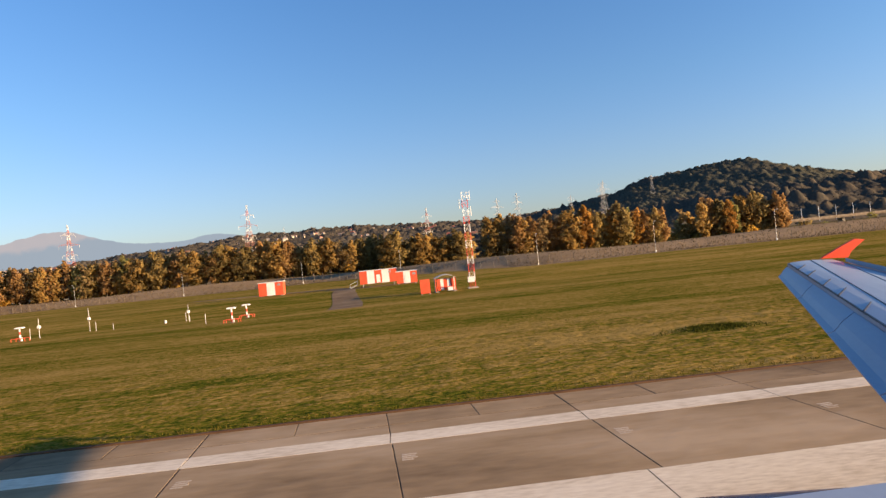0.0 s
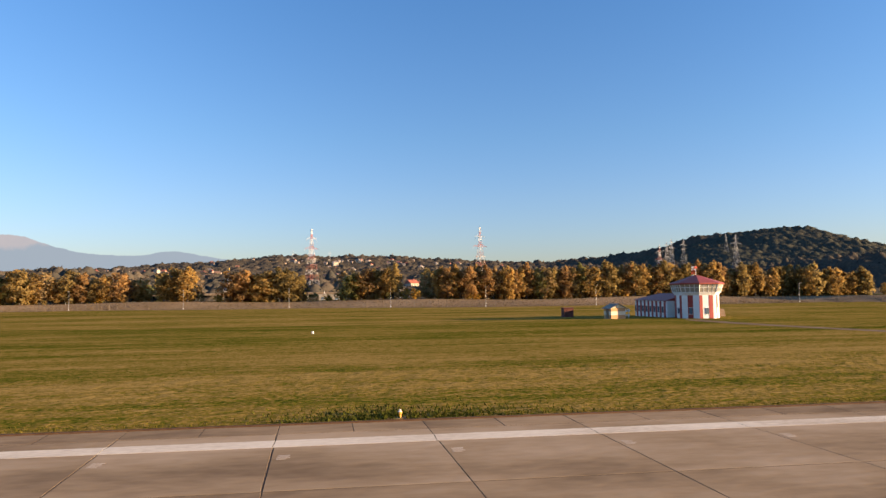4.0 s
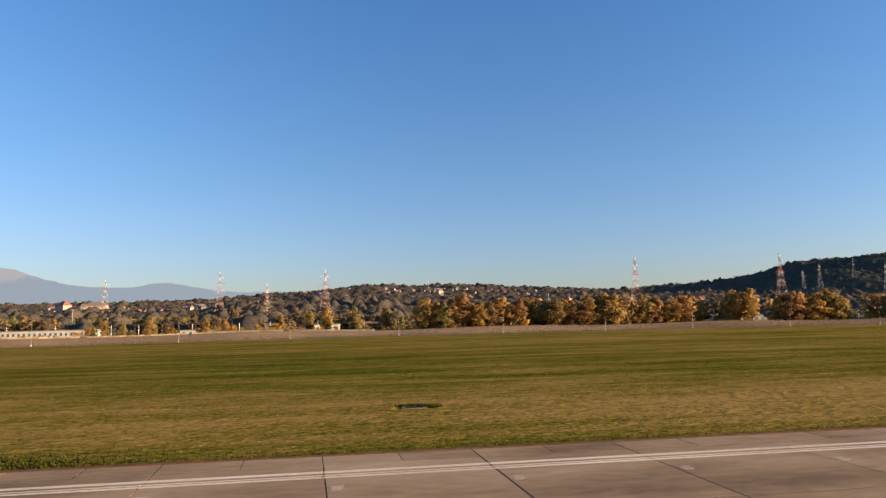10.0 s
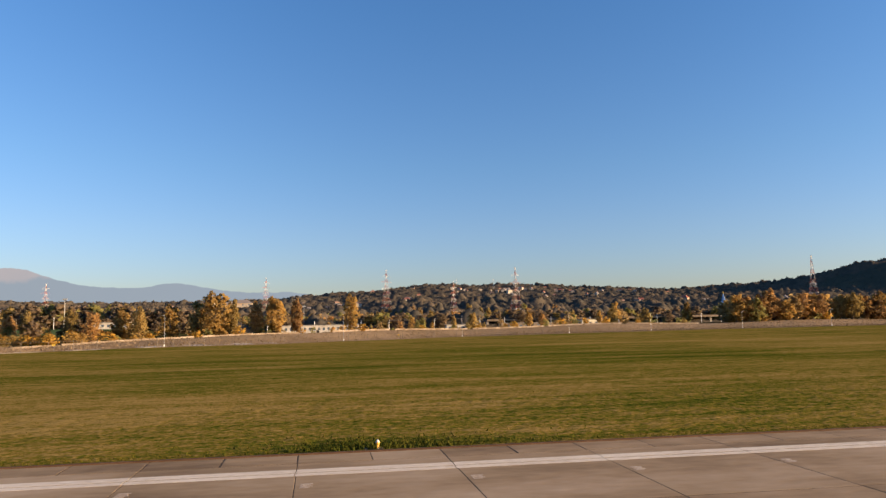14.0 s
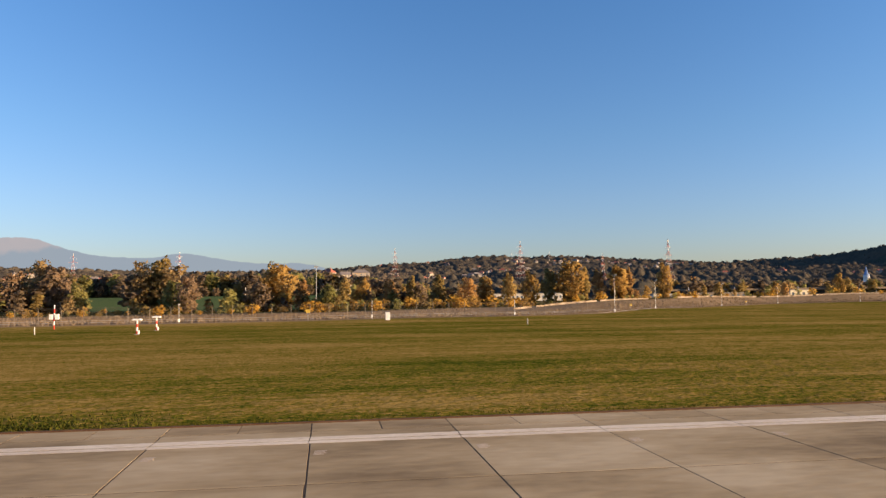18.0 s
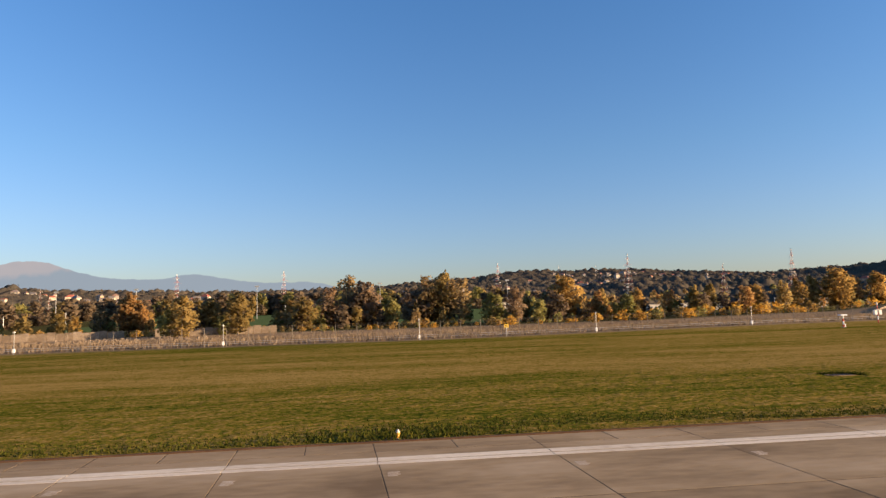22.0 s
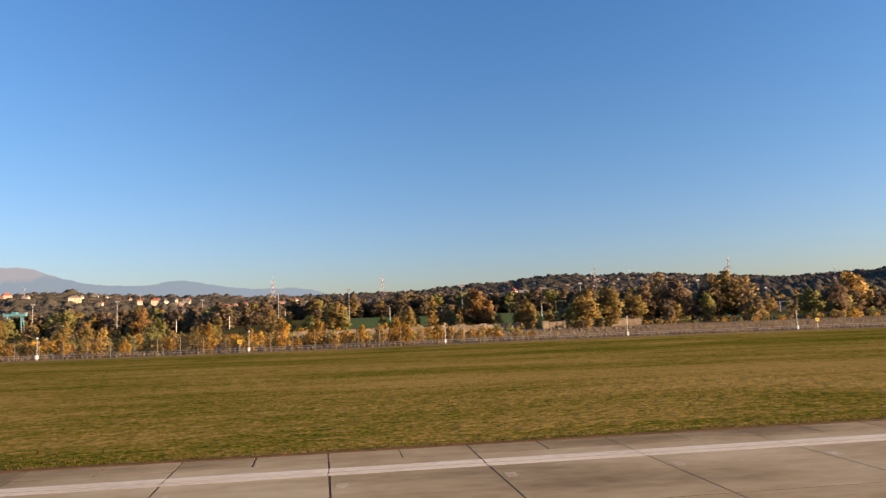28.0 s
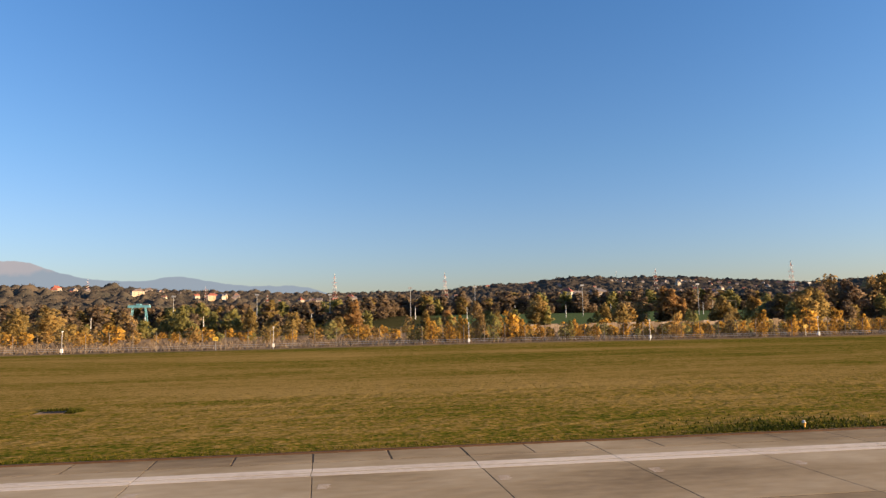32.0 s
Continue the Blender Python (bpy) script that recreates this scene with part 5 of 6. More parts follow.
for s in (-0.35, 0.35):
    stem = part("post", Geo().tube((s, 0, -0.2), (s, 0, 2.0), 0.06), PYLONWHITE, twin)
    part("box", Geo().box(s - 0.24, -0.16, 1.25, s + 0.24, 0.1, 1.75), WHITE, stem)
    part("box", Geo().box(s - 0.20, -0.16, 0.35, s + 0.20, 0.1, 0.75), WHITE, stem)


# ---------- paths and paved patches in the grass ----------
def ribbon(name, centre, widths, material, label, lift=0.03):
    g = Geo()
    pts = [Vector((*p, 0)) for p in centre]
    left, right = [], []
    for i, p in enumerate(pts):
        d = (pts[min(i + 1, len(pts) - 1)] - pts[max(i - 1, 0)]).normalized()
        n = Vector((-d.y, d.x, 0)) * widths[i] / 2
        left.append(p + n)
        right.append(p - n)
    vs = [(q.x, q.y, ground_z(q.x, q.y) + lift) for q in left + right] + [(q.x, q.y, ground_z(q.x, q.y) - 0.3) for q in left + right]
    k = len(pts)
    fs = []
    for i in range(k - 1):
        fs += [(i, k + i, k + i + 1, i + 1), (2 * k + i, i, i + 1, 2 * k + i + 1), (k + i, 3 * k + i, 3 * k + i + 1, k + i + 1)]
    g.add(vs, fs)
    return solid(name, g, material, label, "path", kind="structure")


def curve(ctrl, n):
    """Points on a smooth line through the control points."""
    out = []
    for i in range(len(ctrl) - 1):
        p0, p1, p2, p3 = ctrl[max(0, i - 1)], ctrl[i], ctrl[i + 1], ctrl[min(len(ctrl) - 1, i + 2)]
        for k in range(n):
            u = k / n
            out.append(tuple(0.5 * (2 * b + (c - a) * u + (2 * a - 5 * b + 4 * c - d) * u * u + (3 * b - a - 3 * c + d) * u ** 3) for a, b, c, d in zip(p0, p1, p2, p3)))
    return out + [tuple(ctrl[-1])]


way = curve(((-209.2, 25.3), (-207.8, 29.0), (-206.3, 33.0), (-203.7, 41.0), (-202.6, 47.0), (-202.8, 58.0), (-204.2, 78.0), (-205.6, 96.0), (-206.0, 108.0), (-204.5, 114.0)), 5)
ribbon("pavement", way, [2.9 + 0.9 * max(0, (i - 30) / 15) for i in range(len(way))], ASPHALT, "winding narrow asphalt path from the runway to the control building", 0.02)
ribbon("pavement", [(-209.3, 25.2), (-208.2, 28.0), (-206.3, 33.2)], [4.2, 3.2, 2.7], CONCRETE, "pale concrete apron where the path meets the runway", 0.045)
side = curve(((-8.5, 96), (-9.5, 112), (-12.5, 140), (-14.5, 160), (-22, 176), (-60, 190)), 5)
ribbon("pavement", side, [5.0] * len(side), ASPHALT, "grey service road to the striped shelters")
ribbon("pavement", [(-14.2, 160), (-4, 161), (4, 158)], [4, 4, 4], ASPHALT, "grey hardstanding before the striped shelters")
PATCHES = [(-179.2, 32.8, 7.4, 6.4), (-488.6, 32.0, 7.5, 6.0), (-1037.2, 29.25, 7.5, 8.1)]
STAINED = shader("stained_slab_concrete", ((0.075, 0.043, 0.020), (0.205, 0.134, 0.069), (0.37, 0.262, 0.148)), scale=0.45, rough=0.9, bump=0.4, fine=6, world_space=True, grit=0.45, spec=0.1)
for x, y, w, d in PATCHES:
    ribbon("pavement", [(x - w / 2, y), (x, y), (x + w / 2, y)], [d, d, d], STAINED, "stained square concrete slab sunk in the grass", 0.02)


def patch_rim(rng, n):
    """Taller grass along the east and far rims of the sunken slabs."""
    p = np.array(PATCHES)[rng.integers(0, len(PATCHES), n)]
    u, east = rng.uniform(-0.55, 0.55, n), rng.uniform(0, 1, n) < 0.55
    off = np.abs(rng.normal(0, 0.35, n))
    return np.where(east, p[:, 0] + p[:, 2] / 2 + off, p[:, 0] + u * p[:, 2]), np.where(east, p[:, 1] + u * p[:, 3], p[:, 1] + p[:, 3] / 2 + off)


tufts("weeds", 6000, (0, 1), lambda r, n: r.uniform(25, 26, n), 0.20, 0.04, WEED, "tall grass along the rims of the sunken slabs", 12, patch_rim)


def patch_edge(rng, n):
    """Grass creeping in over the far and side edges of the sunken slabs, ragged."""
    p = np.array(PATCHES)[rng.integers(0, len(PATCHES), n)]
    u, side = rng.uniform(-0.52, 0.52, n), rng.integers(1, 4, n)
    off = rng.normal(0.05, 0.28, n) + 0.30 * np.sin(u * 23 + side * 2 + p[:, 0])
    x = np.where(side < 2, p[:, 0] + u * p[:, 2], p[:, 0] + (side * 2 - 5) * (p[:, 2] / 2 - off))
    y = np.where(side < 2, p[:, 1] + (side * 2 - 1) * (p[:, 3] / 2 - off), p[:, 1] + u * p[:, 3])
    return x, y


tufts("rough_grass", 6000, (0, 1), lambda r, n: r.uniform(25, 26, n), 0.09, 0.045, BLADE, "ragged grass creeping over the sunken slabs", 21, patch_edge)

ribbon("ditch", [(-127.6, 101.0), (-127.2, 95.0), (-126.8, 87.0), (-126.0, 83.0)], [0.3, 0.6, 0.6, 0.3], RUST_EDGE, "short dark earthy drainage ditch in the grass", 0.02)


def ditch_rim(rng, n):
    y = rng.uniform(83, 101, n)
    return -127.2 + 0.035 * (96 - y) * (y < 96) + np.abs(rng.normal(0.5, 0.25, n)), y


tufts("weeds", 900, (0, 1), lambda r, n: r.uniform(25, 26, n), 0.26, 0.06, WEED, "dark weeds along the drainage ditch", 13, ditch_rim)

# ---------- drain pits with lush weeds ----------
pit = thing("drain_pit", "square concrete drain cover ringed by lush weeds", "drain")
part("rim", Geo().box(-0.8, -0.4, -0.5, 0.7, 0.5, 0.03), STAINED, pit)
part("grate", Geo().box(-0.55, -0.15, 0.0, 0.5, 0.4, 0.04), RUBBER, pit, "dark iron grate")
pits = [15.4, -60.4, -139.5, -217.5, -295.9, -374.2, -452.3, -529.1, -608.7, -687.5, -766.3, -844.0, -922.0, -999.1, -1077.3, -1151.8, -1228.0, -1304.5, -1381.0, -1457.0]
pit_y = [35.2, 36.7] + [38.2] * (len(pits) - 2)
for k, x in enumerate(pits):
    m = Matrix.Translation((x, pit_y[k], ground_z(x, pit_y[k])))
    if k == 0:
        pit.matrix_basis = m
    else:
        copy_thing(pit, m)["group"] = "drains"
pit["group"] = "drains"


def near_pits(rng, n):
    k = rng.integers(0, len(pits), n)
    r = rng.uniform(0.75, 1.5, n)
    a = rng.uniform(-0.5, 2.3, n)
    return np.array(pits)[k] + np.cos(a) * r * 1.1, np.array(pit_y)[k] + np.sin(a) * r * 0.8


tufts("weeds", 20000, (0, 1), lambda r, n: r.uniform(25, 26, n), 0.18, 0.03, WEED, "tall dark weeds round the drain covers", 8, near_pits)


def first_pit(rng, n):
    return 15.4 + rng.normal(0, 1.1, n), 35.1 + rng.normal(0, 0.5, n)


tufts("weeds", 2200, (0, 1), lambda r, n: r.uniform(25, 26, n), 0.14, 0.04, WEED, "dark rank weeds spread over a drain cover", 18, first_pit)



# ---------- uneven turf beside the runway ----------
def lumps(rng, xs, ys, cx, cy):
    """Smooth random relief with lumps of about cx by cy metres."""
    u, v = (xs - xs[0]) / cx, (ys - ys[0]) / cy
    grid = rng.uniform(-1, 1, (int(v[-1]) + 3, int(u[-1]) + 3))
    iu, iv = u.astype(int), v.astype(int)
    fu, fv = u - iu, v - iv
    fu, fv = (fu * fu * (3 - 2 * fu))[None, :], (fv * fv * (3 - 2 * fv))[:, None]
    a, b = grid[iv][:, iu] * (1 - fu) + grid[iv][:, iu + 1] * fu, grid[iv + 1][:, iu] * (1 - fu) + grid[iv + 1][:, iu + 1] * fu
    return a * (1 - fv) + b * fv


def turf():
    xs = np.arange(-1405, 62, 0.5)
    ys = [EDGE + 0.30]
    while ys[-1] < 54:
        ys.append(ys[-1] + 0.24 + 0.028 * (ys[-1] - 25))
    ys = np.array(ys)
    rng = np.random.default_rng(41)
    h = 0.004 * lumps(rng, xs, ys, 3.1, 1.7) + 0.007 * lumps(rng, xs, ys, 1.1, 0.8) + rng.uniform(-0.013, 0.013, (len(ys), len(xs)))
    gx, gy = np.meshgrid(xs, ys)
    gx = gx + rng.uniform(-0.15, 0.15, gx.shape)
    h = np.maximum(h, -0.02) + 0.03
    h *= 0.35 + 0.65 * smooth_step(25.2, 26.4, gy)
    clear = np.zeros(gx.shape)
    for x, y, w, d in PATCHES:
        clear = np.maximum(clear, (np.abs(gx - x) < w / 2 + 0.3) & (np.abs(gy - y) < d / 2 + 0.3))
    for x, y in zip(pits, pit_y):
        clear = np.maximum(clear, (np.abs(gx - x) < 1.1) & (np.abs(gy - y) < 0.8))
    wy = np.array([p[1] for p in way])
    clear = np.maximum(clear, np.abs(gx - np.interp(gy, wy, [p[0] for p in way])) < np.interp(gy, (25, 29, 34, 45), (2.6, 2.2, 1.9, 1.7)))
    z = land(gx, gy) + h * (1 - smooth_step(40, 52, gy)) * (1 - clear) - 0.035 * clear - 0.12 * smooth_step(50, 54, gy)
    k = len(xs)
    i = (np.arange(len(ys) - 1)[:, None] * k + np.arange(k - 1)[None, :]).ravel()
    faces = np.stack([i, i + 1, i + k + 1, i + k], 1)
    verts = np.stack([gx.ravel(), gy.ravel(), z.ravel()], 1)
    tagged(new("turf", quick_mesh("turf", verts, faces, GROUND[0], False)), "lumpy mown turf in green and straw beside the runway", "grass", kind="stuff")


turf()

# ---------- runway edge lights ----------
LIGHT0, GAP = -265.9, 60.0
lights = [LIGHT0 + GAP * k for k in range(6, -21, -1)]
fitting = thing("runway_light", "yellow elevated runway edge light on a short post", "light")
part("base_plate", Geo().tube((0, 0, -0.1), (0, 0, 0.06), 0.20, 0.20, 12), STEEL, fitting)
part("pad", Geo().box(-0.95, -0.28, -0.2, 0.5, 0.5, 0.045), STAINED, fitting, "weathered concrete pad")
part("post", Geo().tube((0, 0, 0.05), (0, 0, 0.30), 0.11, 0.09, 10), YELLOW, fitting)
part("body", Geo().loft([ring(12, 0.10, 0.28), ring(12, 0.15, 0.34), ring(12, 0.15, 0.46), ring(12, 0.12, 0.52)]), YELLOW, fitting)
part("collar", Geo().tube((0, 0, 0.47), (0, 0, 0.51), 0.158, 0.158, 12), WHITE, fitting, "white painted collar")
part("lens", Geo().loft([ring(12, 0.11, 0.52), ring(12, 0.10, 0.60), ring(12, 0.05, 0.65)]), PYLONWHITE, fitting, "pale frosted lens")
for k, x in enumerate(lights):
    m = Matrix.Translation((x, EDGE + 0.55, ground_z(x, EDGE + 0.55))) @ Matrix.Scale(0.74, 4)
    if k == 0:
        fitting.matrix_basis = m
    else:
        copy_thing(fitting, m @ Matrix.Scale(1.0, 4))["group"] = "runway edge lights"
fitting["group"] = "runway edge lights"


def near_lights(rng, n):
    k = rng.integers(0, len(lights), n)
    x, y = np.array(lights)[k] + np.abs(rng.normal(0, 3.2, n)) * rng.choice([-0.75, 1], n), EDGE + 0.3 + np.abs(rng.normal(0, 1.3, n))
    return x, np.where((x < -206.3) & (x > -215.0), 0.0, y)      # none on the path


tufts("weeds", 40000, (0, 1), lambda r, n: r.uniform(25, 26, n), 0.17, 0.055, WEED, "lush dark green weeds round the runway lights", 9, near_lights)


def weed_strip(rng, n):
    x = rng.uniform(-1205, -1060, n)
    return x, EDGE + 1.0 + np.abs(rng.normal(0.6, 1.0, n)) + 0.6 * np.sin(x * 0.21)


tufts("weeds", 25000, (0, 1), lambda r, n: r.uniform(25, 26, n), 0.12, 0.055, WEED, "long strip of dark uncut grass beside the concrete", 10, weed_strip)


def weed_bank(rng, n):
    x = rng.uniform(-1313, -1291, n)
    return x, EDGE + 1.2 + np.abs(rng.normal(1.0, 1.5, n)) + 0.5 * np.sin(x * 0.6)


tufts("weeds", 9000, (0, 1), lambda r, n: r.uniform(25, 26, n), 0.11, 0.05, WEED, "bank of dark uncut grass beside the concrete", 19, weed_bank)


# ---------- precision approach light units ----------
def approach_unit(label, frame_feet):
    t = thing("approach_light", label, "light")
    for k in range(4):
        part("post_section", Geo().tube((0, 0, 0.47 * k - 0.1 * (k == 0)), (0, 0, 0.47 * (k + 1)), 0.115, None, 10), RED if k % 2 == 0 else WHITE, t, "red post section" if k % 2 == 0 else "")
    part("housing", Geo().loft([[Vector((x, y, z)) for x, y in ((-0.55, -0.3), (0.55, -0.3), (0.55, 0.4), (-0.55, 0.4))] for z in (1.85, 1.98)] + [[Vector((x, y, 2.05)) for x, y in ((-0.42, -0.22), (0.42, -0.22), (0.42, 0.32), (-0.42, 0.32))]]), WHITE, t)
    part("base_block", Geo().box(-0.24, -0.24, -0.1, 0.24, 0.24, 0.08), WALLGREY, t)
    part("junction_box", Geo().box(0.12, -0.14, 0.1, 0.30, 0.06, 0.55), WHITE, t, "white junction box at the foot")
    if frame_feet:
        for d in (-0.6, 0.6):
            part("guard_rail", Geo().tube((-0.95, d, 0.45), (0.95, d, 0.45), 0.04, None, 5).tube((-0.95, d, -0.1), (-0.95, d, 0.45), 0.04, None, 5).tube((0.95, d, -0.1), (0.95, d, 0.45), 0.04, None, 5), ORANGE, t, "orange guard rail")
    return t


for feet, spots in ((True, ((-22.9, 90.3), (-23.3, 100.1), (-55.1, 90.5), (-55.4, 99.7))), (False, ((-1033.1, 84.6), (-1033.4, 94.3), (-1002.1, 95.9), (-1001.4, 86.1)))):
    src = approach_unit("white approach light unit on striped posts" + (" with orange guard rails" if feet else ""), feet)
    for k, (x, y) in enumerate(spots):
        m = Matrix.Translation((x, y, ground_z(x, y)))
        if k == 0:
            src.matrix_basis = m
        else:
            copy_thing(src, m)["group"] = "approach light units"
    src["group"] = "approach light units"


def small_post(name, x, y, h, r, mat, label, category="post", box=None):
    t = thing(name, label, category, Matrix.Translation((x, y, ground_z(x, y))))
    part("post", Geo().tube((0, 0, -0.2), (0, 0, h), r, None, 8), mat, t)
    if box:
        part("box", Geo().box(-box[0] / 2, -0.2, box[1], box[0] / 2, 0.2, box[2]), WHITE, t, "white instrument box")
    return t


for x, y, h in ((-50.4, 109.7, 3.7), (-49.4, 109.6, 1.4), (-34.8, 109.6, 2.7), (-27.7, 94.8, 1.4), (-35.5, 110.3, 1.4), (-34.2, 108.0, 1.0), (-55.0, 103.9, 3.0), (-56.2, 103.6, 1.6), (-63.0, 100.0, 1.0), (-46.0, 108.0, 1.0)):
    small_post("sensor_post", x, y, h, 0.04, PYLONWHITE, "thin white weather sensor post in the grass", box=(0.32, h * 0.5, h * 0.5 + 0.4) if h > 2 else None)
small_post("sensor_post", -65.6, 99.6, 2.4, 0.06, RED, "red post with a white instrument box in the grass", box=(0.5, 0.9, 1.5))
small_post("marker_post", -38.9, 110.6, 0.5, 0.2, PYLONWHITE, "short white marker block in the grass")
mast_ = thing("sensor_post", "red and white striped sensor post with two white boxes", "post", Matrix.Translation((-1019.6, 103.6, ground_z(-1019.6, 103.6))))
for k in range(6):
    part("post_section", Geo().tube((0, 0, 0.62 * k - 0.2 * (k == 0)), (0, 0, 0.62 * (k + 1)), 0.085, None, 8), RED if k % 2 == 0 else WHITE, mast_, "red post section" if k % 2 == 0 else "")
for q in (-0.42, 0.42):
    part("box", Geo().box(q - 0.26, -0.2, 1.5, q + 0.26, 0.15, 2.3), WHITE, mast_, "white instrument box")
part("bracket", Geo().box(-0.6, -0.05, 1.86, 0.6, 0.05, 1.94), STEEL, mast_)
for x, y in ((-1015.9, 90.3), (-947.2, 96.0)):
    small_post("marker_post", x, y, 1.0, 0.055, PYLONWHITE, "short white marker post in the grass")
small_post("marker_post", -273.9, 89, 0.32, 0.16, WHITE, "short white marker block in the grass")
for x, y, w in ((-968.1, 122.6, 0.85),):
    t = thing("utility_cabinet", "white metal utility cabinet beside the fence", "cabinet", Matrix.Translation((x, y - 3, ground_z(x, y - 3))))
    part("body", Geo().box(-w / 2, -0.4, -0.2, w / 2, 0.4, 1.45), WHITE, t)
    part("door", Geo().box(-w / 2 + 0.06, -0.43, 0.15, w / 2 - 0.06, -0.402, 1.3), WHITE, t)
    part("lid", Geo().box(-w / 2 - 0.06, -0.46, 1.45, w / 2 + 0.06, 0.46, 1.52), STEEL, t)


# ---------- perimeter fence ----------
def fence_section(xa, xb, posts, height, heavy):
    """A stretch of wire fence between two places on the fence line."""
    t = thing("fence", "tall steel wire security fence with angled posts" if heavy else "grey wire fence along the edge of the airfield", "fence", group="perimeter fence", kind="")
    P = []
    for i in range(posts + 1):
        x = xa + (xb - xa) * i / posts
        y = fence_y(x)
        P.append(Vector((x, y, ground_z(x, y))))
    for p in P[:-1]:
        g = Geo().tube(p - Vector((0, 0, 0.3)), p + Vector((0, 0, height)), 0.055 if heavy else 0.07, None, 6)
        g.tube(p + Vector((0, 0, height)), p + Vector((0, -0.35, height + 0.35)), 0.04, None, 4)
        part("post", g, POSTGREY, t)
    w = Geo()
    for a, b in zip(P[:-1], P[1:]):
        n = 9 if heavy else 3
        for k in range(n):
            z = Vector((0, 0, 0.15 + (height - 0.2) * k / (n - 1)))
            w.tube(a + z, b + z, 0.008 if heavy else 0.014, None, 3, False)
        m = max(3, int((b - a).length / (0.4 if heavy else 2.6)))
        for k in range(1, m):
            q = a.lerp(b, k / m)
            w.tube(q + Vector((0, 0, 0.1)), q + Vector((0, 0, height - 0.05)), 0.006 if heavy else 0.010, None, 3, False)
        for k in (0.12, 0.30):
            w.tube(a + Vector((0, -0.4, height + k)), b + Vector((0, -0.4, height + k)), 0.012, None, 3, False)
    part("wire_mesh", w, WIRE, t)
    if heavy:
        for z in (0.45, 0.75):
            part("pipe_rail", Geo().tube(P[0] + Vector((0, -0.25, z)), P[-1] + Vector((0, -0.25, z)), 0.025, None, 5, False), STEEL, t, "pale pipe running low along the fence")
    return t


x = -900.0
while x > -1560:
    fence_section(x, x - 31.0, 9, 2.7, True)
    x -= 31.0
x = 420.0
while x > -899:
    nx_ = max(x - 44.0, -900.0)
    fence_section(x, nx_, 11, 2.6, False)
    x = nx_


def lamp_pole(height, label, head):
    t = thing("perimeter_pole", label, "pole")
    part("pole", Geo().tube((0, 0, -0.3), (0, 0, height), 0.08 if head else 0.055, 0.05, 8), STEEL, t)
    part("switch_box", Geo().box(-0.15, -0.2, 0.3, 0.15, 0.15, 0.85), WHITE, t, "white switch box")
    if head:
        part("arm", Geo().tube((0, 0, height - 0.1), (0, -1.1, height + 0.15), 0.05, None, 5), STEEL, t)
        part("lamp_head", Geo().box(-0.2, -1.6, height + 0.05, 0.2, -0.9, height + 0.22), STEEL, t)
    else:
        part("camera_head", Geo().box(-0.09, -0.22, height - 0.2, 0.09, 0.18, height), PYLONWHITE, t)
    return t


short = lamp_pole(3.5, "short grey pole with a white box at the fence", False)
tall = lamp_pole(10.0, "tall grey perimeter lamp pole with a white box at its foot", True)
spots_s = [-1100.0 - 30.9 * k for k in range(15)] + [-1127 + 58.0, -1038, -1005, -971, -940]
spots_t = [-905, -870, -814, -757, -697, -645, -588, -530, -470, -416, -358, -304, -252, -205, -150, -100, -45, 0, 44, 82, 122, 165, 215]
for src, spots in ((short, spots_s), (tall, spots_t)):
    for k, x in enumerate(spots):
        y = fence_y(x) - 1.6
        m = Matrix.Translation((x, y, ground_z(x, y)))
        if k == 0:
            src.matrix_basis = m
        else:
            copy_thing(src, m)["group"] = "perimeter poles"
    src["group"] = "perimeter poles"

sign = thing("warning_sign", "yellow warning sign on the wire fence", "sign")
part("plate", Geo().box(-0.36, -0.03, 1.5, 0.36, 0.0, 2.05), SIGNYELLOW, sign)
for k in range(2):
    part("lettering", Geo().box(-0.26, -0.036, 1.62 + 0.2 * k, 0.26, -0.031, 1.70 + 0.2 * k), DARK, sign, "row of dark unreadable lettering")
part("bracket", Geo().tube((0, 0.03, -0.2), (0, 0.03, 2.0), 0.04, None, 5), STEEL, sign)
for k, x in enumerate((-983, -891, -1085, -1188, -1287, -1387, -790, -1440)):
    y = fence_y(x) - 0.5
    m = Matrix.Translation((x, y, ground_z(x, y)))
    if k == 0:
        sign.matrix_basis = m
    else:
        copy_thing(sign, m)["group"] = "warning signs"
sign["group"] = "warning signs"

# ---------- service track along the inside of the fence, old concrete wall beyond ----------
track = [(x, fence_y(x) + 6 + 2 * math.sin(x * 0.03)) for x in range(-840, -1000, -8)]
ribbon("road", track, [5.0] * len(track), shader("pale_gravel", ((0.26, 0.22, 0.17), (0.36, 0.31, 0.25)), scale=0.4, rough=0.95, bump=0.4, world_space=True), "pale gravel track beside the fence", 0.05)


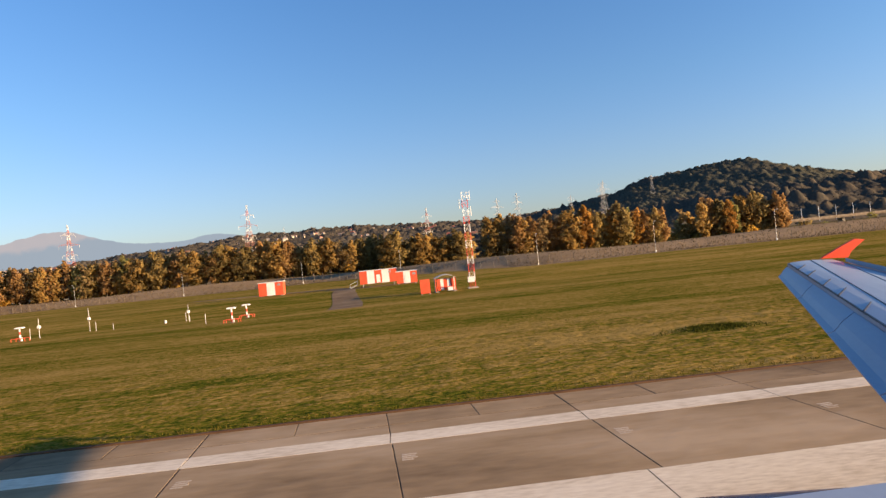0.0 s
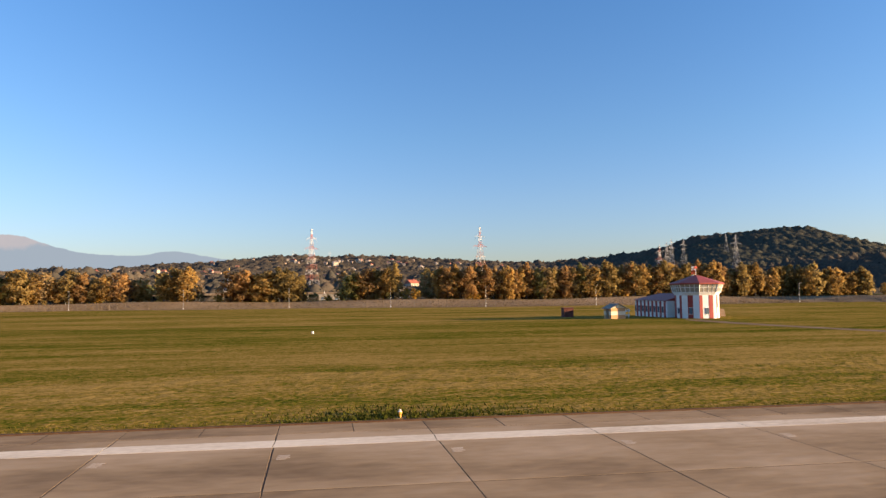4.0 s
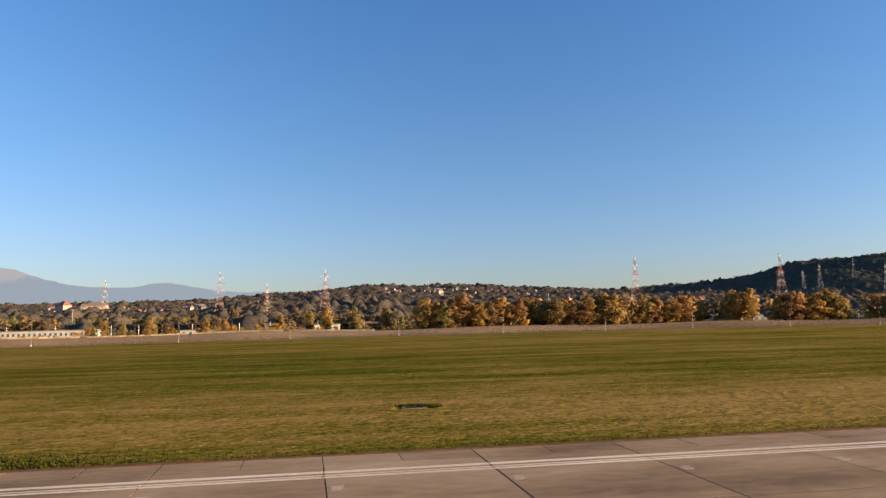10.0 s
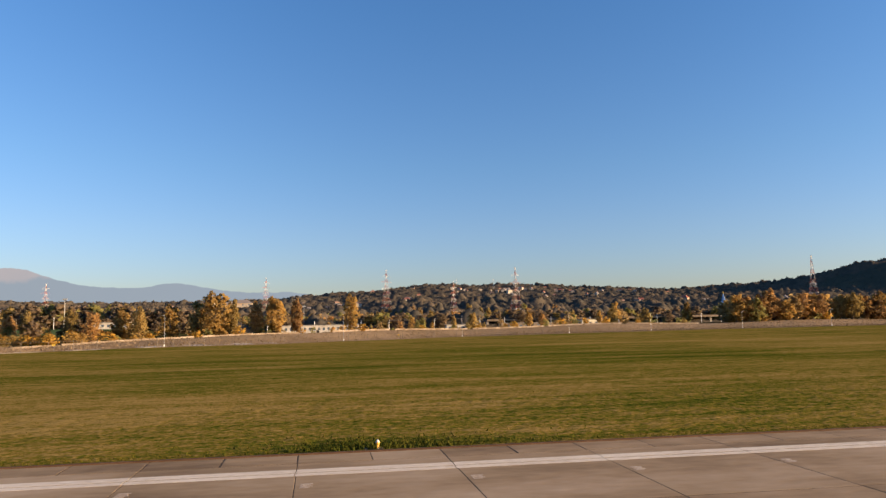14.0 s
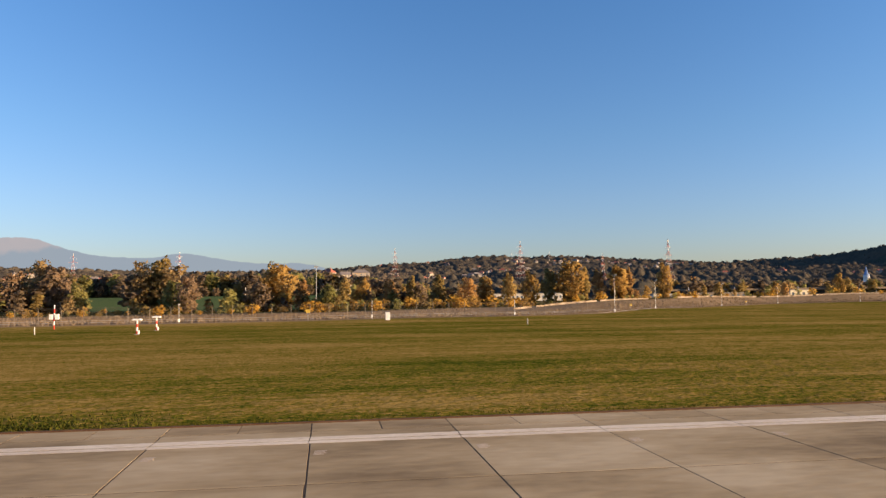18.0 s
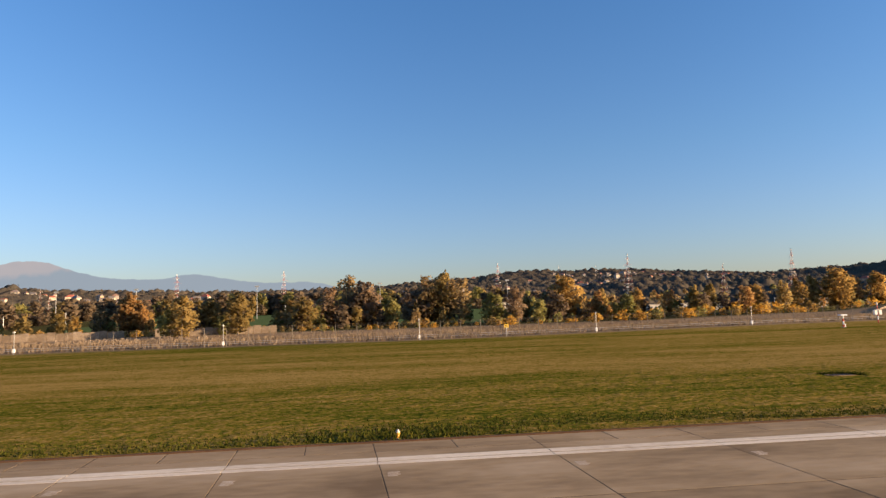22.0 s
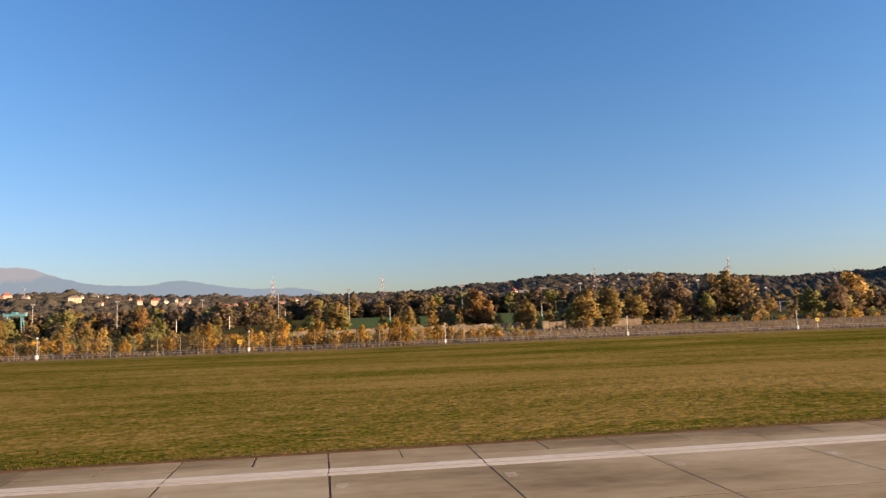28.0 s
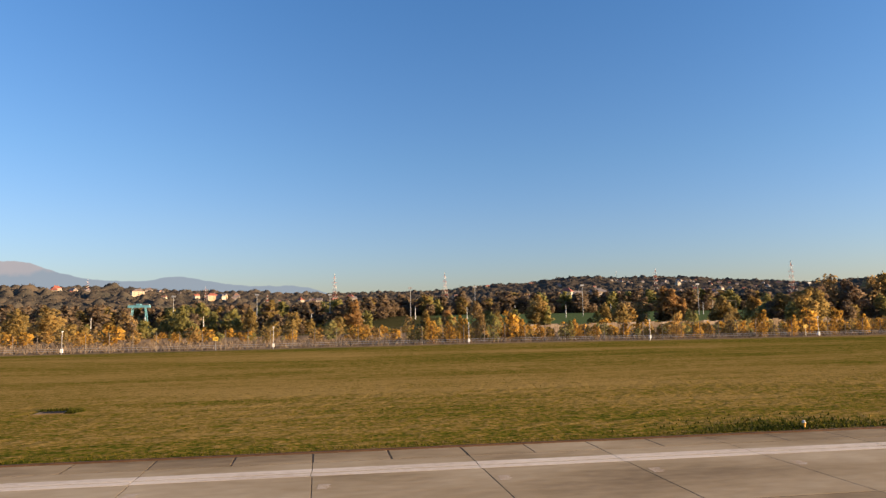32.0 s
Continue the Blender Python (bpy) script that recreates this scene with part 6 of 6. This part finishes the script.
def wall_run(points, height, label):
    t = thing("concrete_wall", label, "wall", group="old concrete walls")
    n = 0
    for (ax, ay), (bx, by) in zip(points[:-1], points[1:]):
        m = max(1, round(math.hypot(bx - ax, by - ay) / 3.0))
        for i in range(m):
            xa, ya = ax + (bx - ax) * i / m, ay + (by - ay) * i / m
            xb, yb = ax + (bx - ax) * (i + 1) / m, ay + (by - ay) * (i + 1) / m
            n += 1
            if n % 17 == 0:
                continue
            z = ground_z(xa, ya)
            h = height * (1.0 - 0.08 * (n % 3))
            d = Vector((xb - xa, yb - ya, 0)).normalized()
            nrm = Vector((-d.y, d.x, 0)) * 0.09
            g = Geo()
            vs = []
            for f, off in ((0.02, -1), (0.98, -1), (0.98, 1), (0.02, 1)):
                vs.append(Vector((xa + (xb - xa) * f, ya + (yb - ya) * f, 0)) + nrm * off)
            g.add([(v.x, v.y, z - 0.4) for v in vs] + [(v.x, v.y, z + h) for v in vs], ((0, 3, 2, 1), (4, 5, 6, 7), (0, 1, 5, 4), (1, 2, 6, 5), (2, 3, 7, 6), (3, 0, 4, 7)))
            part("wall_panel", g, OLDWALL, t)
    return t


wall_run([(-600, 372), (-690, 366), (-760, 342), (-820, 300)], 0.9, "low weathered concrete panel wall with gaps")
wall_run([(-835, 300), (-880, 262), (-920, 225)], 0.7, "low weathered concrete panel wall with gaps")
wall_run([(-1148, 268), (-1194, 262)], 3.3, "pale broken concrete wall behind the fence")
wall_run([(-1204, 258), (-1245, 252), (-1300, 243)], 3.2, "pale broken concrete wall behind the fence")
rng_r = random.Random(5)
rubble = Geo()
for k in range(160):
    x, y = rng_r.uniform(-1225, -1165), rng_r.uniform(195, 235)
    s = rng_r.uniform(0.25, 0.9)
    m = Matrix.Translation((x, y, ground_z(x, y) + s * 0.2)) @ Euler((rng_r.uniform(0, 3), rng_r.uniform(0, 3), rng_r.uniform(0, 3))).to_matrix().to_4x4()
    rubble.box(-s, -s * 0.6, -s * 0.4, s, s * 0.6, s * 0.4, m)
solid("rubble", rubble, OLDWALL, "heaped pale broken concrete rubble behind the fence", "rubble", kind="stuff")


# ---------- buildings on the flats ----------
def long_building(x0, x1, y, depth, height, mat, label, windows, roof_mat=None):
    t = thing("low_building", label, "building", Matrix.Translation((x0, y, ground_z((x0 + x1) / 2, y))))
    w = x1 - x0
    part("wall", Geo().box(0, 0, -1.5, w, depth, height), mat, t)
    part("roof", Geo().box(-0.4, -0.4, height, w + 0.4, depth + 0.4, height + 0.45), roof_mat or WALLGREY, t)
    for i in range(windows):
        a = w * (i + 0.3) / windows
        win = part("window", Geo().box(a, -0.06, height * 0.35, a + min(2.4, w / windows * 0.45), -0.003, height * 0.72), GLASS, t)
        part("window_sill", Geo().box(a - 0.1, -0.14, height * 0.31, a + min(2.4, w / windows * 0.45) + 0.1, -0.003, height * 0.34), WHITE, win)
    d = part("door", Geo().box(w * 0.5, -0.07, -0.4, w * 0.5 + 2.2, -0.003, 2.4), DARK, t)
    part("door_handle", Geo().box(w * 0.5 + 1.9, -0.12, 0.9, w * 0.5 + 2.0, -0.07, 1.05), STEEL, d)
    return t


long_building(-876, -809, 525, 14, 6.0, PALEWALL, "long white low industrial building beyond the trees", 18)
long_building(-640, -622, 470, 9, 6.5, CREAM, "cream small station house beside the line", 4)
long_building(-740, -715, 500, 9, 4.2, PALEWALL, "pale low workshop beyond the trees", 5)
long_building(-690, -640, 530, 10, 4.2, OLDWALL, "grey long platform building beside the line", 10)
long_building(-1348, -1340, 700, 8, 9.0, BRICKRED, "narrow orange-red brick house beyond the field", 3)
long_building(-1530, -1500, 600, 14, 13, WALLGREY, "pale grey industrial block among scrub", 6)
long_building(-1010, -985, 520, 12, 5, PALEWALL, "white low building beyond the field", 6)
long_building(-300, -255, 515, 10, 6, WALLGREY, "grey low building behind the trees", 8)


def viaduct(x0, x1, y, z, label):
    t = thing("viaduct", label, "bridge", Matrix.Translation((x0, y, 0)))
    w = x1 - x0
    part("deck", Geo().box(0, 0, z - 0.9, w, 9, z), OLDWALL, t)
    part("parapet", Geo().box(0, -0.25, z - 0.3, w, 0.0, z + 1.1), OLDWALL, t, "pale parapet")
    n = int(w / 24)
    for i in range(n + 1):
        part("pier", Geo().box(w * i / n - 1.0 + (1.2 if i == 0 else -1.2 if i == n else 0), 2, -6, w * i / n + 1.0 + (1.2 if i == 0 else -1.2 if i == n else 0), 7, z - 0.9), WALLGREY, t)
    return t


viaduct(-690, -240, 590, 3.4, "long pale concrete viaduct passing behind the trees")
viaduct(262, 520, 430, 1.9, "long pale concrete viaduct passing behind the trees")

post = thing("catenary_post", "slender pale railway catenary post", "post")
part("post", Geo().tube((0, 0, -1), (0, 0, 9.5), 0.22, 0.16, 6), WHITE, post)
part("bracket", Geo().tube((0, 0, 7.6), (0, -2.6, 8.0), 0.07, None, 4).tube((0, 0, 8.8), (0, -2.6, 8.0), 0.06, None, 4), STEEL, post)
spots = [(-1050 + 34 * i + 6 * math.sin(i * 2.1), 545 + 8 * (i % 2)) for i in range(28)] + [(-1060 - 38 * i, 470 + 6 * (i % 2)) for i in range(14)] + [(289 + 13 * i, 441) for i in range(6)]
for k, (x, y) in enumerate(spots):
    m = Matrix.Translation((x, y, ground_z(x, y) + (4.5 if x > 0 else 0.0)))
    if k == 0:
        post.matrix_basis = m
    else:
        copy_thing(post, m)["group"] = "catenary posts"
post["group"] = "catenary posts"
gantry = thing("gantry", "grey steel substation gantry", "gantry")
for s in (-4.5, 4.5):
    part("leg", Geo().tube((s - 0.5, 0, -1), (s, 0, 9), 0.12, 0.1, 5).tube((s + 0.5, 0, -1), (s, 0, 9), 0.12, 0.1, 5), WIRE, gantry)
part("beam", Geo().box(-5, -0.2, 8.9, 5, 0.2, 9.25), WIRE, gantry)
for k, (x, y) in enumerate(((-905, 520), (-885, 545), (-780, 540), (-765, 560), (-720, 575), (-1150, 500), (-1110, 505), (-1060, 500))):
    m = Matrix.Translation((x, y, ground_z(x, y)))
    if k == 0:
        gantry.matrix_basis = m
    else:
        copy_thing(gantry, m)["group"] = "substation gantries"
gantry["group"] = "substation gantries"
mast = thing("floodlight_mast", "tall thin grey floodlight mast beyond the field", "mast")
part("pole", Geo().tube((0, 0, -1), (0, 0, 24), 0.28, 0.16, 6), STEEL, mast)
part("lamp_frame", Geo().box(-1.4, -0.2, 23.2, 1.4, 0.2, 24.4), STEEL, mast)
for k, (x, y) in enumerate(((-1280, 480), (-1330, 470), (-1195, 480), (-1390, 500), (-1440, 470), (-1500, 480), (-1105, 470), (-860, 610), (-1010, 470))):
    m = Matrix.Translation((x, y, ground_z(x, y)))
    if k == 0:
        mast.matrix_basis = m
    else:
        copy_thing(mast, m)["group"] = "floodlight masts"
mast["group"] = "floodlight masts"

crane = thing("gantry_crane", "teal portal crane standing over scrub", "crane", Matrix.Translation((-1546, 548, ground_z(-1546, 548))))
part("bridge_beam", Geo().box(-8.5, -1.4, 17.2, 8.5, 1.4, 19.2), TEAL, crane)
for s in (-5.4, 5.4):
    for d in (-3.2, 3.2):
        part("leg", Geo().tube((s * 1.3, d, -1), (s * 0.9, d * 0.4, 17.3), 0.42, 0.36, 5), TEAL, crane)
part("trolley", Geo().box(-2, -1.8, 19.2, 1.5, 1.8, 20.3), TEAL, crane)
part("railing", Geo().tube((-8.5, -1.4, 20.1), (8.5, -1.4, 20.1), 0.08, None, 4).tube((-8.5, 1.4, 20.1), (8.5, 1.4, 20.1), 0.08, None, 4).tube((-8.4, -1.4, 19.1), (-8.4, -1.4, 20.1), 0.08, None, 4).tube((8.4, -1.4, 19.1), (8.4, -1.4, 20.1), 0.08, None, 4).tube((-8.4, 1.4, 19.1), (-8.4, 1.4, 20.1), 0.08, None, 4).tube((8.4, 1.4, 19.1), (8.4, 1.4, 20.1), 0.08, None, 4), STEEL, crane)


def church(x, y):
    t = thing("church", "small white church with a blue pointed spire", "church", Matrix.Translation((x, y, ground_z(x, y))))
    part("nave", Geo().box(-5, -4.5, -1, 5, 4.5, 9), PALEWALL, t)
    part("roof", Geo().add([(-5.4, -4.9, 9), (5.4, -4.9, 9), (5.4, 4.9, 9), (-5.4, 4.9, 9), (-5.4, 0, 12.5), (5.4, 0, 12.5)], ((0, 3, 2, 1), (0, 1, 5, 4), (2, 3, 4, 5), (1, 2, 5), (3, 0, 4))), HOUSEROOF, t)
    part("bell_tower", Geo().loft([ring(8, 3.3, 9), ring(8, 3.3, 17.5), ring(8, 3.7, 17.8), ring(8, 3.7, 18.4)]), WHITE, t)
    for k in range(8):
        m = Matrix.Rotation(math.pi / 4 * k, 4, "Z")
        part("gable", Geo().add([tuple(m @ Vector(q)) for q in ((3.1, -1.3, 18.4), (3.1, 1.3, 18.4), (3.1, 0, 21.2), (2.6, -1.3, 18.4), (2.6, 1.3, 18.4), (2.6, 0, 21.2))], ((0, 1, 2), (5, 4, 3), (0, 2, 5, 3), (1, 4, 5, 2), (0, 3, 4, 1))), WHITE, t)
    part("finial", Geo().tube((0, 0, 30.0), (0, 0, 32.6), 0.35, 0.12, 6), SIGNYELLOW, t, "gilded finial")
    part("spire", Geo().loft([ring(8, 3.0, 18.4), ring(8, 1.5, 24.5), ring(8, 0.2, 30.2)]), shader("blue_spire", ((0.10, 0.20, 0.42), (0.15, 0.28, 0.52)), scale=0.5, rough=0.4), t, "pointed blue spire")
    for k in (-3, 0, 3):
        part("window", Geo().box(k - 0.6, -4.56, 3, k + 0.6, -4.503, 7), GLASS, t)
    return t


church(-400.5, 674.7)


# ---------- village houses ----------
def house(w, d, h, storeys, label, hip):
    t = thing("house", label, "house")
    part("wall", Geo().box(-w / 2, -d / 2, -3, w / 2, d / 2, h), HOUSEWALL, t)
    o, rise = 0.6, h * 0.42 + 1.2
    if hip:
        vs = [(-w / 2 - o, -d / 2 - o, h), (w / 2 + o, -d / 2 - o, h), (w / 2 + o, d / 2 + o, h), (-w / 2 - o, d / 2 + o, h), (-w * 0.2, 0, h + rise), (w * 0.2, 0, h + rise)]
    else:
        vs = [(-w / 2 - o, -d / 2 - o, h), (w / 2 + o, -d / 2 - o, h), (w / 2 + o, d / 2 + o, h), (-w / 2 - o, d / 2 + o, h), (-w / 2 - o, 0, h + rise), (w / 2 + o, 0, h + rise)]
    part("roof", Geo().add(vs, ((0, 3, 2, 1), (0, 1, 5, 4), (1, 2, 5), (2, 3, 4, 5), (3, 0, 4))), HOUSEROOF, t)
    for s in range(storeys):
        z = 0.9 + s * (h / storeys)
        for i in range(3):
            a = -w / 2 + w * (i + 0.5) / 3
            part("window", Geo().box(a - 0.7, -d / 2 - 0.08, z, a + 0.7, -d / 2 - 0.01, z + 1.5), GLASS, t)
    part("chimney", Geo().box(w * 0.15, -0.5, h, w * 0.15 + 0.9, 0.5, h + rise + 1.2), HOUSEROOF, t)
    return t


HOUSES = [house(11, 9, 6.2, 2, "pale two-storey village house with a tiled gable roof", False), house(14, 10, 8.5, 3, "tall light village house with a hip roof", True),
          house(9, 8, 4.0, 1, "small pale cottage with a tiled roof", False), house(20, 11, 7.0, 2, "long pale village building with a hip roof", True)]
used_house = set()
for x, y, kind, scale in VILLAGE:
    src = HOUSES[kind]
    m = Matrix.Translation((x, y, ground_z(x, y) + (3.6 if x < -1340 else 2.0))) @ Matrix.Rotation(radians((x * 37 + y * 11) % 100 - 50), 4, "Z")
    if src.name not in used_house:
        used_house.add(src.name)
        ob = src
        ob.matrix_basis = m
    else:
        ob = copy_thing(src, m)
    ob.scale = (scale, scale, scale)
    ob["group"] = "village houses"


# ---------- airliner wing, where the aircraft stands at the start ----------
def airliner_wing():
    t = thing("airliner_wing", "grey swept airliner wing with red wingtip fence, slats out", "aircraft", Matrix.Translation((0, 4.04, 0)))
    A, B = 1.0, 14.5                    # stations out from the cabin window

    def station(s):
        """Leading edge place, chord and thickness at s metres out."""
        f = (s - A) / (B - A)
        return Vector((2.72 + 0.462 * (s - A), s, 2.62 + 0.092 * (s - A))), 6.3 - 4.6 * f ** 0.8, 0.80 - 0.60 * f

    def section(s, c0, c1, droop=0.0, lift=0.0):
        p, c, th = station(s)
        top, low = [], []
        for k in range(9):
            u = c0 + (c1 - c0) * k / 8
            y_t = th * (0.62 * math.sqrt(max(u, 0.0)) * (1 - u) * 1.9 + 0.02)
            top.append(p + Vector((u * c, 0, y_t + lift - droop * (c1 - u))))
            low.append(p + Vector((u * c, 0, -y_t * 0.45 + lift - droop * (c1 - u))))
        return top + low[::-1]
    n = 14
    ss = [A + (B - A) * i / n for i in range(n + 1)]
    part("wing_box", Geo().loft([section(s, 0.10, 0.76) for s in ss]), WINGGREY, t, smooth=False)
    for i in range(5):
        a, b = A + 0.6 + (B - 0.5 - A) * i / 5, A + 0.6 + (B - 0.5 - A) * (i + 1) / 5 - 0.03
        part("slat", Geo().loft([section(s, -0.05, 0.098, 1.0, -0.08) for s in (a, (a + b) / 2, b)]), WINGGREY, t)
    for i in range(3):
        a, b = A + 0.3 + 12.6 * i / 3, A + 0.3 + 12.6 * (i + 1) / 3 - 0.04
        part("flap", Geo().loft([section(s, 0.77, 1.0, -1.0, -0.12) for s in (a, b)]), WINGGREY, t)
    # dark seams on the upper skin: the slat gap and two panel joints
    def skin(s, off):
        q, c, th = station(s)
        u = off / c
        return q + Vector((off, 0, th * (0.62 * math.sqrt(u) * (1 - u) * 1.9 + 0.02) + 0.006))

    def seam(name, off, width, label):
        rows = []
        for s in ss[2:]:
            o = off(s)
            rows.append([skin(s, o), skin(s, o + width), skin(s, o + width) - Vector((0, 0, 0.02)), skin(s, o) - Vector((0, 0, 0.02))])
        part(name, Geo().loft(rows), DARK, t, label)
    seam("slat_gap", lambda s: 0.100 * station(s)[1], 0.030, "dark gap behind the slats")
    seam("panel_joint", lambda s: 0.74, 0.018, "dark joint in the wing skin")
    seam("panel_joint", lambda s: 1.40, 0.012, "dark joint in the wing skin")
    for s in (13.4, 12.5, 11.3, 10.3, 9.0, 7.6, 6.1):
        o = 0.105 * station(s)[1]
        a, b = skin(s, o), skin(s + 0.42, o + 0.26)
        part("slat_track", Geo().tube(a, b, 0.016, 0.009, 5), DARK, t, "dark slat track")
    p, c, th = station(B)
    prof = [(1.02, -0.02), (1.70, -0.06), (1.80, 0.08), (2.16, 0.33), (1.92, 0.37), (1.52, 0.21)]
    ring_a = [p + Vector((x, 0.02, z + 0.12)) for x, z in prof]
    ring_b = [q + Vector((0, 0.07, 0)) for q in ring_a]
    part("wingtip_fence", Geo().loft([ring_a, ring_b]), FENCERED, t, "bright red wingtip fence")
    part("lower_fence", Geo().loft([[p + Vector((x, 0.02, z)) for x, z in ((0.3, 0.02), (1.5, 0.0), (1.7, -0.45), (1.5, -0.5))], [p + Vector((x, 0.07, z)) for x, z in ((0.3, 0.02), (1.5, 0.0), (1.7, -0.45), (1.5, -0.5))]]), FENCERED, t)
    # engine below and ahead of the wing
    def hoop(x, r):
        return [Vector((x, 4.0 + r * math.cos(2 * math.pi * k / 28), 2.05 + r * math.sin(2 * math.pi * k / 28))) for k in range(28)]
    part("engine_cowling", Geo().loft([hoop(x, r) for x, r in ((0.25, 0.86), (0.12, 0.95), (0.28, 1.03), (0.9, 1.10), (2.0, 1.13), (3.2, 1.06), (4.3, 0.86))]), NAVY, t, "dark blue engine cowling", smooth=True)
    part("pylon_strut", Geo().box(1.6, 3.85, 2.9, 5.4, 4.15, 3.15), WINGGREY, t)
    part("fan_spinner", Geo().loft([hoop(0.24, 0.80), hoop(0.10, 0.30), hoop(-0.02, 0.05)]), DARK, t)
    # main gear carries the wing
    leg = part("landing_gear", Geo().tube((7.2, 2.2, 2.7), (7.2, 2.2, 0.56), 0.16, 0.13, 10).tube((7.2, 1.75, 0.56), (7.2, 2.65, 0.56), 0.09, None, 8), STEEL, t)
    for y in (1.72, 2.42):
        part("tyre", Geo().tube((7.2, y, 0.565), (7.2, y + 0.36, 0.565), 0.56, None, 24), RUBBER, leg)
    return t


airliner_wing()

# ---------- runway slabs, last ----------
cell = {}


SKEW = 0.068                          # the joints do not run quite square to the edge


def slab_mesh(w, d):
    key = (round(w, 3), round(d, 3))
    if key not in cell:
        a, b, e = w / 2, d / 2, 0.004
        vs = [(-a, -b, -0.3), (a, -b, -0.3), (a, b, -0.3), (-a, b, -0.3), (-a, -b, -e), (a, -b, -e), (a, b, -e), (-a, b, -e), (-a + e, -b + e, 0), (a - e, -b + e, 0), (a - e, b - e, 0), (-a + e, b - e, 0)]
        vs = [(x - SKEW * y, y, z) for x, y, z in vs]
        fs = ((0, 1, 5, 4), (1, 2, 6, 5), (2, 3, 7, 6), (3, 0, 4, 7), (4, 5, 9, 8), (5, 6, 10, 9), (6, 7, 11, 10), (7, 4, 8, 11), (8, 9, 10, 11))
        cell[key] = Geo().add(vs, fs).mesh("slab", CONCRETE)
    return cell[key]


ROWS = [(23.3, EDGE - 0.03, 2), (16.7, 23.3, 1)] + [(16.7 - 6.6 * (k + 1), 16.7 - 6.6 * k, 1) for k in range(7)]
rs = random.Random(2)
rest_v, rest_f = [], []
base = 0
for r, (y0, y1, f) in enumerate(ROWS):
    for a, b in zip(JOINTS[:-1], JOINTS[1:]):
        for h in range(f):
            w = (b - a) / f
            x = a + w * (h + 0.5) - SKEW * ((y0 + y1) / 2 - 22.2)
            gap = 0.075 if rs.random() < 0.25 else 0.032
            dz = -0.002 * rs.random()
            me = slab_mesh(w - gap, y1 - y0 - 0.045)
            if r == 1:
                ob = new("slab", me)
                ob.parent = runway
                ob.matrix_basis = Matrix.Translation((x, (y0 + y1) / 2, dz))
            else:
                co = np.empty(len(me.vertices) * 3, dtype=np.float32)
                me.vertices.foreach_get("co", co)
                rest_f.append(np.array([tuple(p.vertices) for p in me.polygons]) + base)
                rest_v.append(co.reshape(-1, 3) + np.array([x, (y0 + y1) / 2, dz]))
                base += len(me.vertices)
ob = new("slabs", quick_mesh("slabs", np.concatenate(rest_v), np.concatenate(rest_f), CONCRETE))
ob.parent = runway
tagged(ob, kind="stuff")
numbers = Geo()
for xj in JOINTS:
    x = xj + 0.14
    for dy, w in ((0.0, 0.30), (0.14, 0.40), (0.28, 0.34), (0.42, 0.38)):
        numbers.box(x + 0.18, 19.82 + dy, 0.0, x + 0.18 + w, 19.90 + dy, 0.003)
solid("slab_marks", numbers, FADED, "small faded white painted bars near the slab joints", "marking", kind="stuff")

# ---------- faint curved tyre marks ----------
rt = random.Random(8)
for cx, cy in ((-556.0, 18.6), (-1004.5, 18.0), (-553.0, 16.6), (-1000.5, 15.6), (-1290.0, 17.0)):
    marks_ = Geo()
    for k in range(5):
        off, bow = rt.uniform(-1.2, 1.2), rt.uniform(-0.030, -0.010)
        half = rt.uniform(5, 9)
        ctrl = [(cx + half * (q / 7.0 - 1), cy + off + bow * (half * (q / 7.0 - 0.6)) ** 2 * 0.6) for q in range(15)]
        for (xa, ya), (xb, yb) in zip(ctrl[:-1], ctrl[1:]):
            w2 = rt.uniform(0.03, 0.07)
            marks_.add([(xa, ya - w2, 0.003), (xb, yb - w2, 0.003), (xb, yb + w2, 0.003), (xa, ya + w2, 0.003)], ((0, 1, 2, 3),))
    solid("tyre_marks", marks_, TYREMARK, "faint curved dark tyre marks on the concrete", "marking", kind="stuff")

# ---------- the plan is drawn in full metres; the fast roll is kept to walkable steps by one common scale ----------
for ob in scene.objects:
    if ob.parent is None and ob.type in {"MESH", "EMPTY"}:
        ob.matrix_basis = Matrix.Scale(PLAN, 4) @ ob.matrix_basis
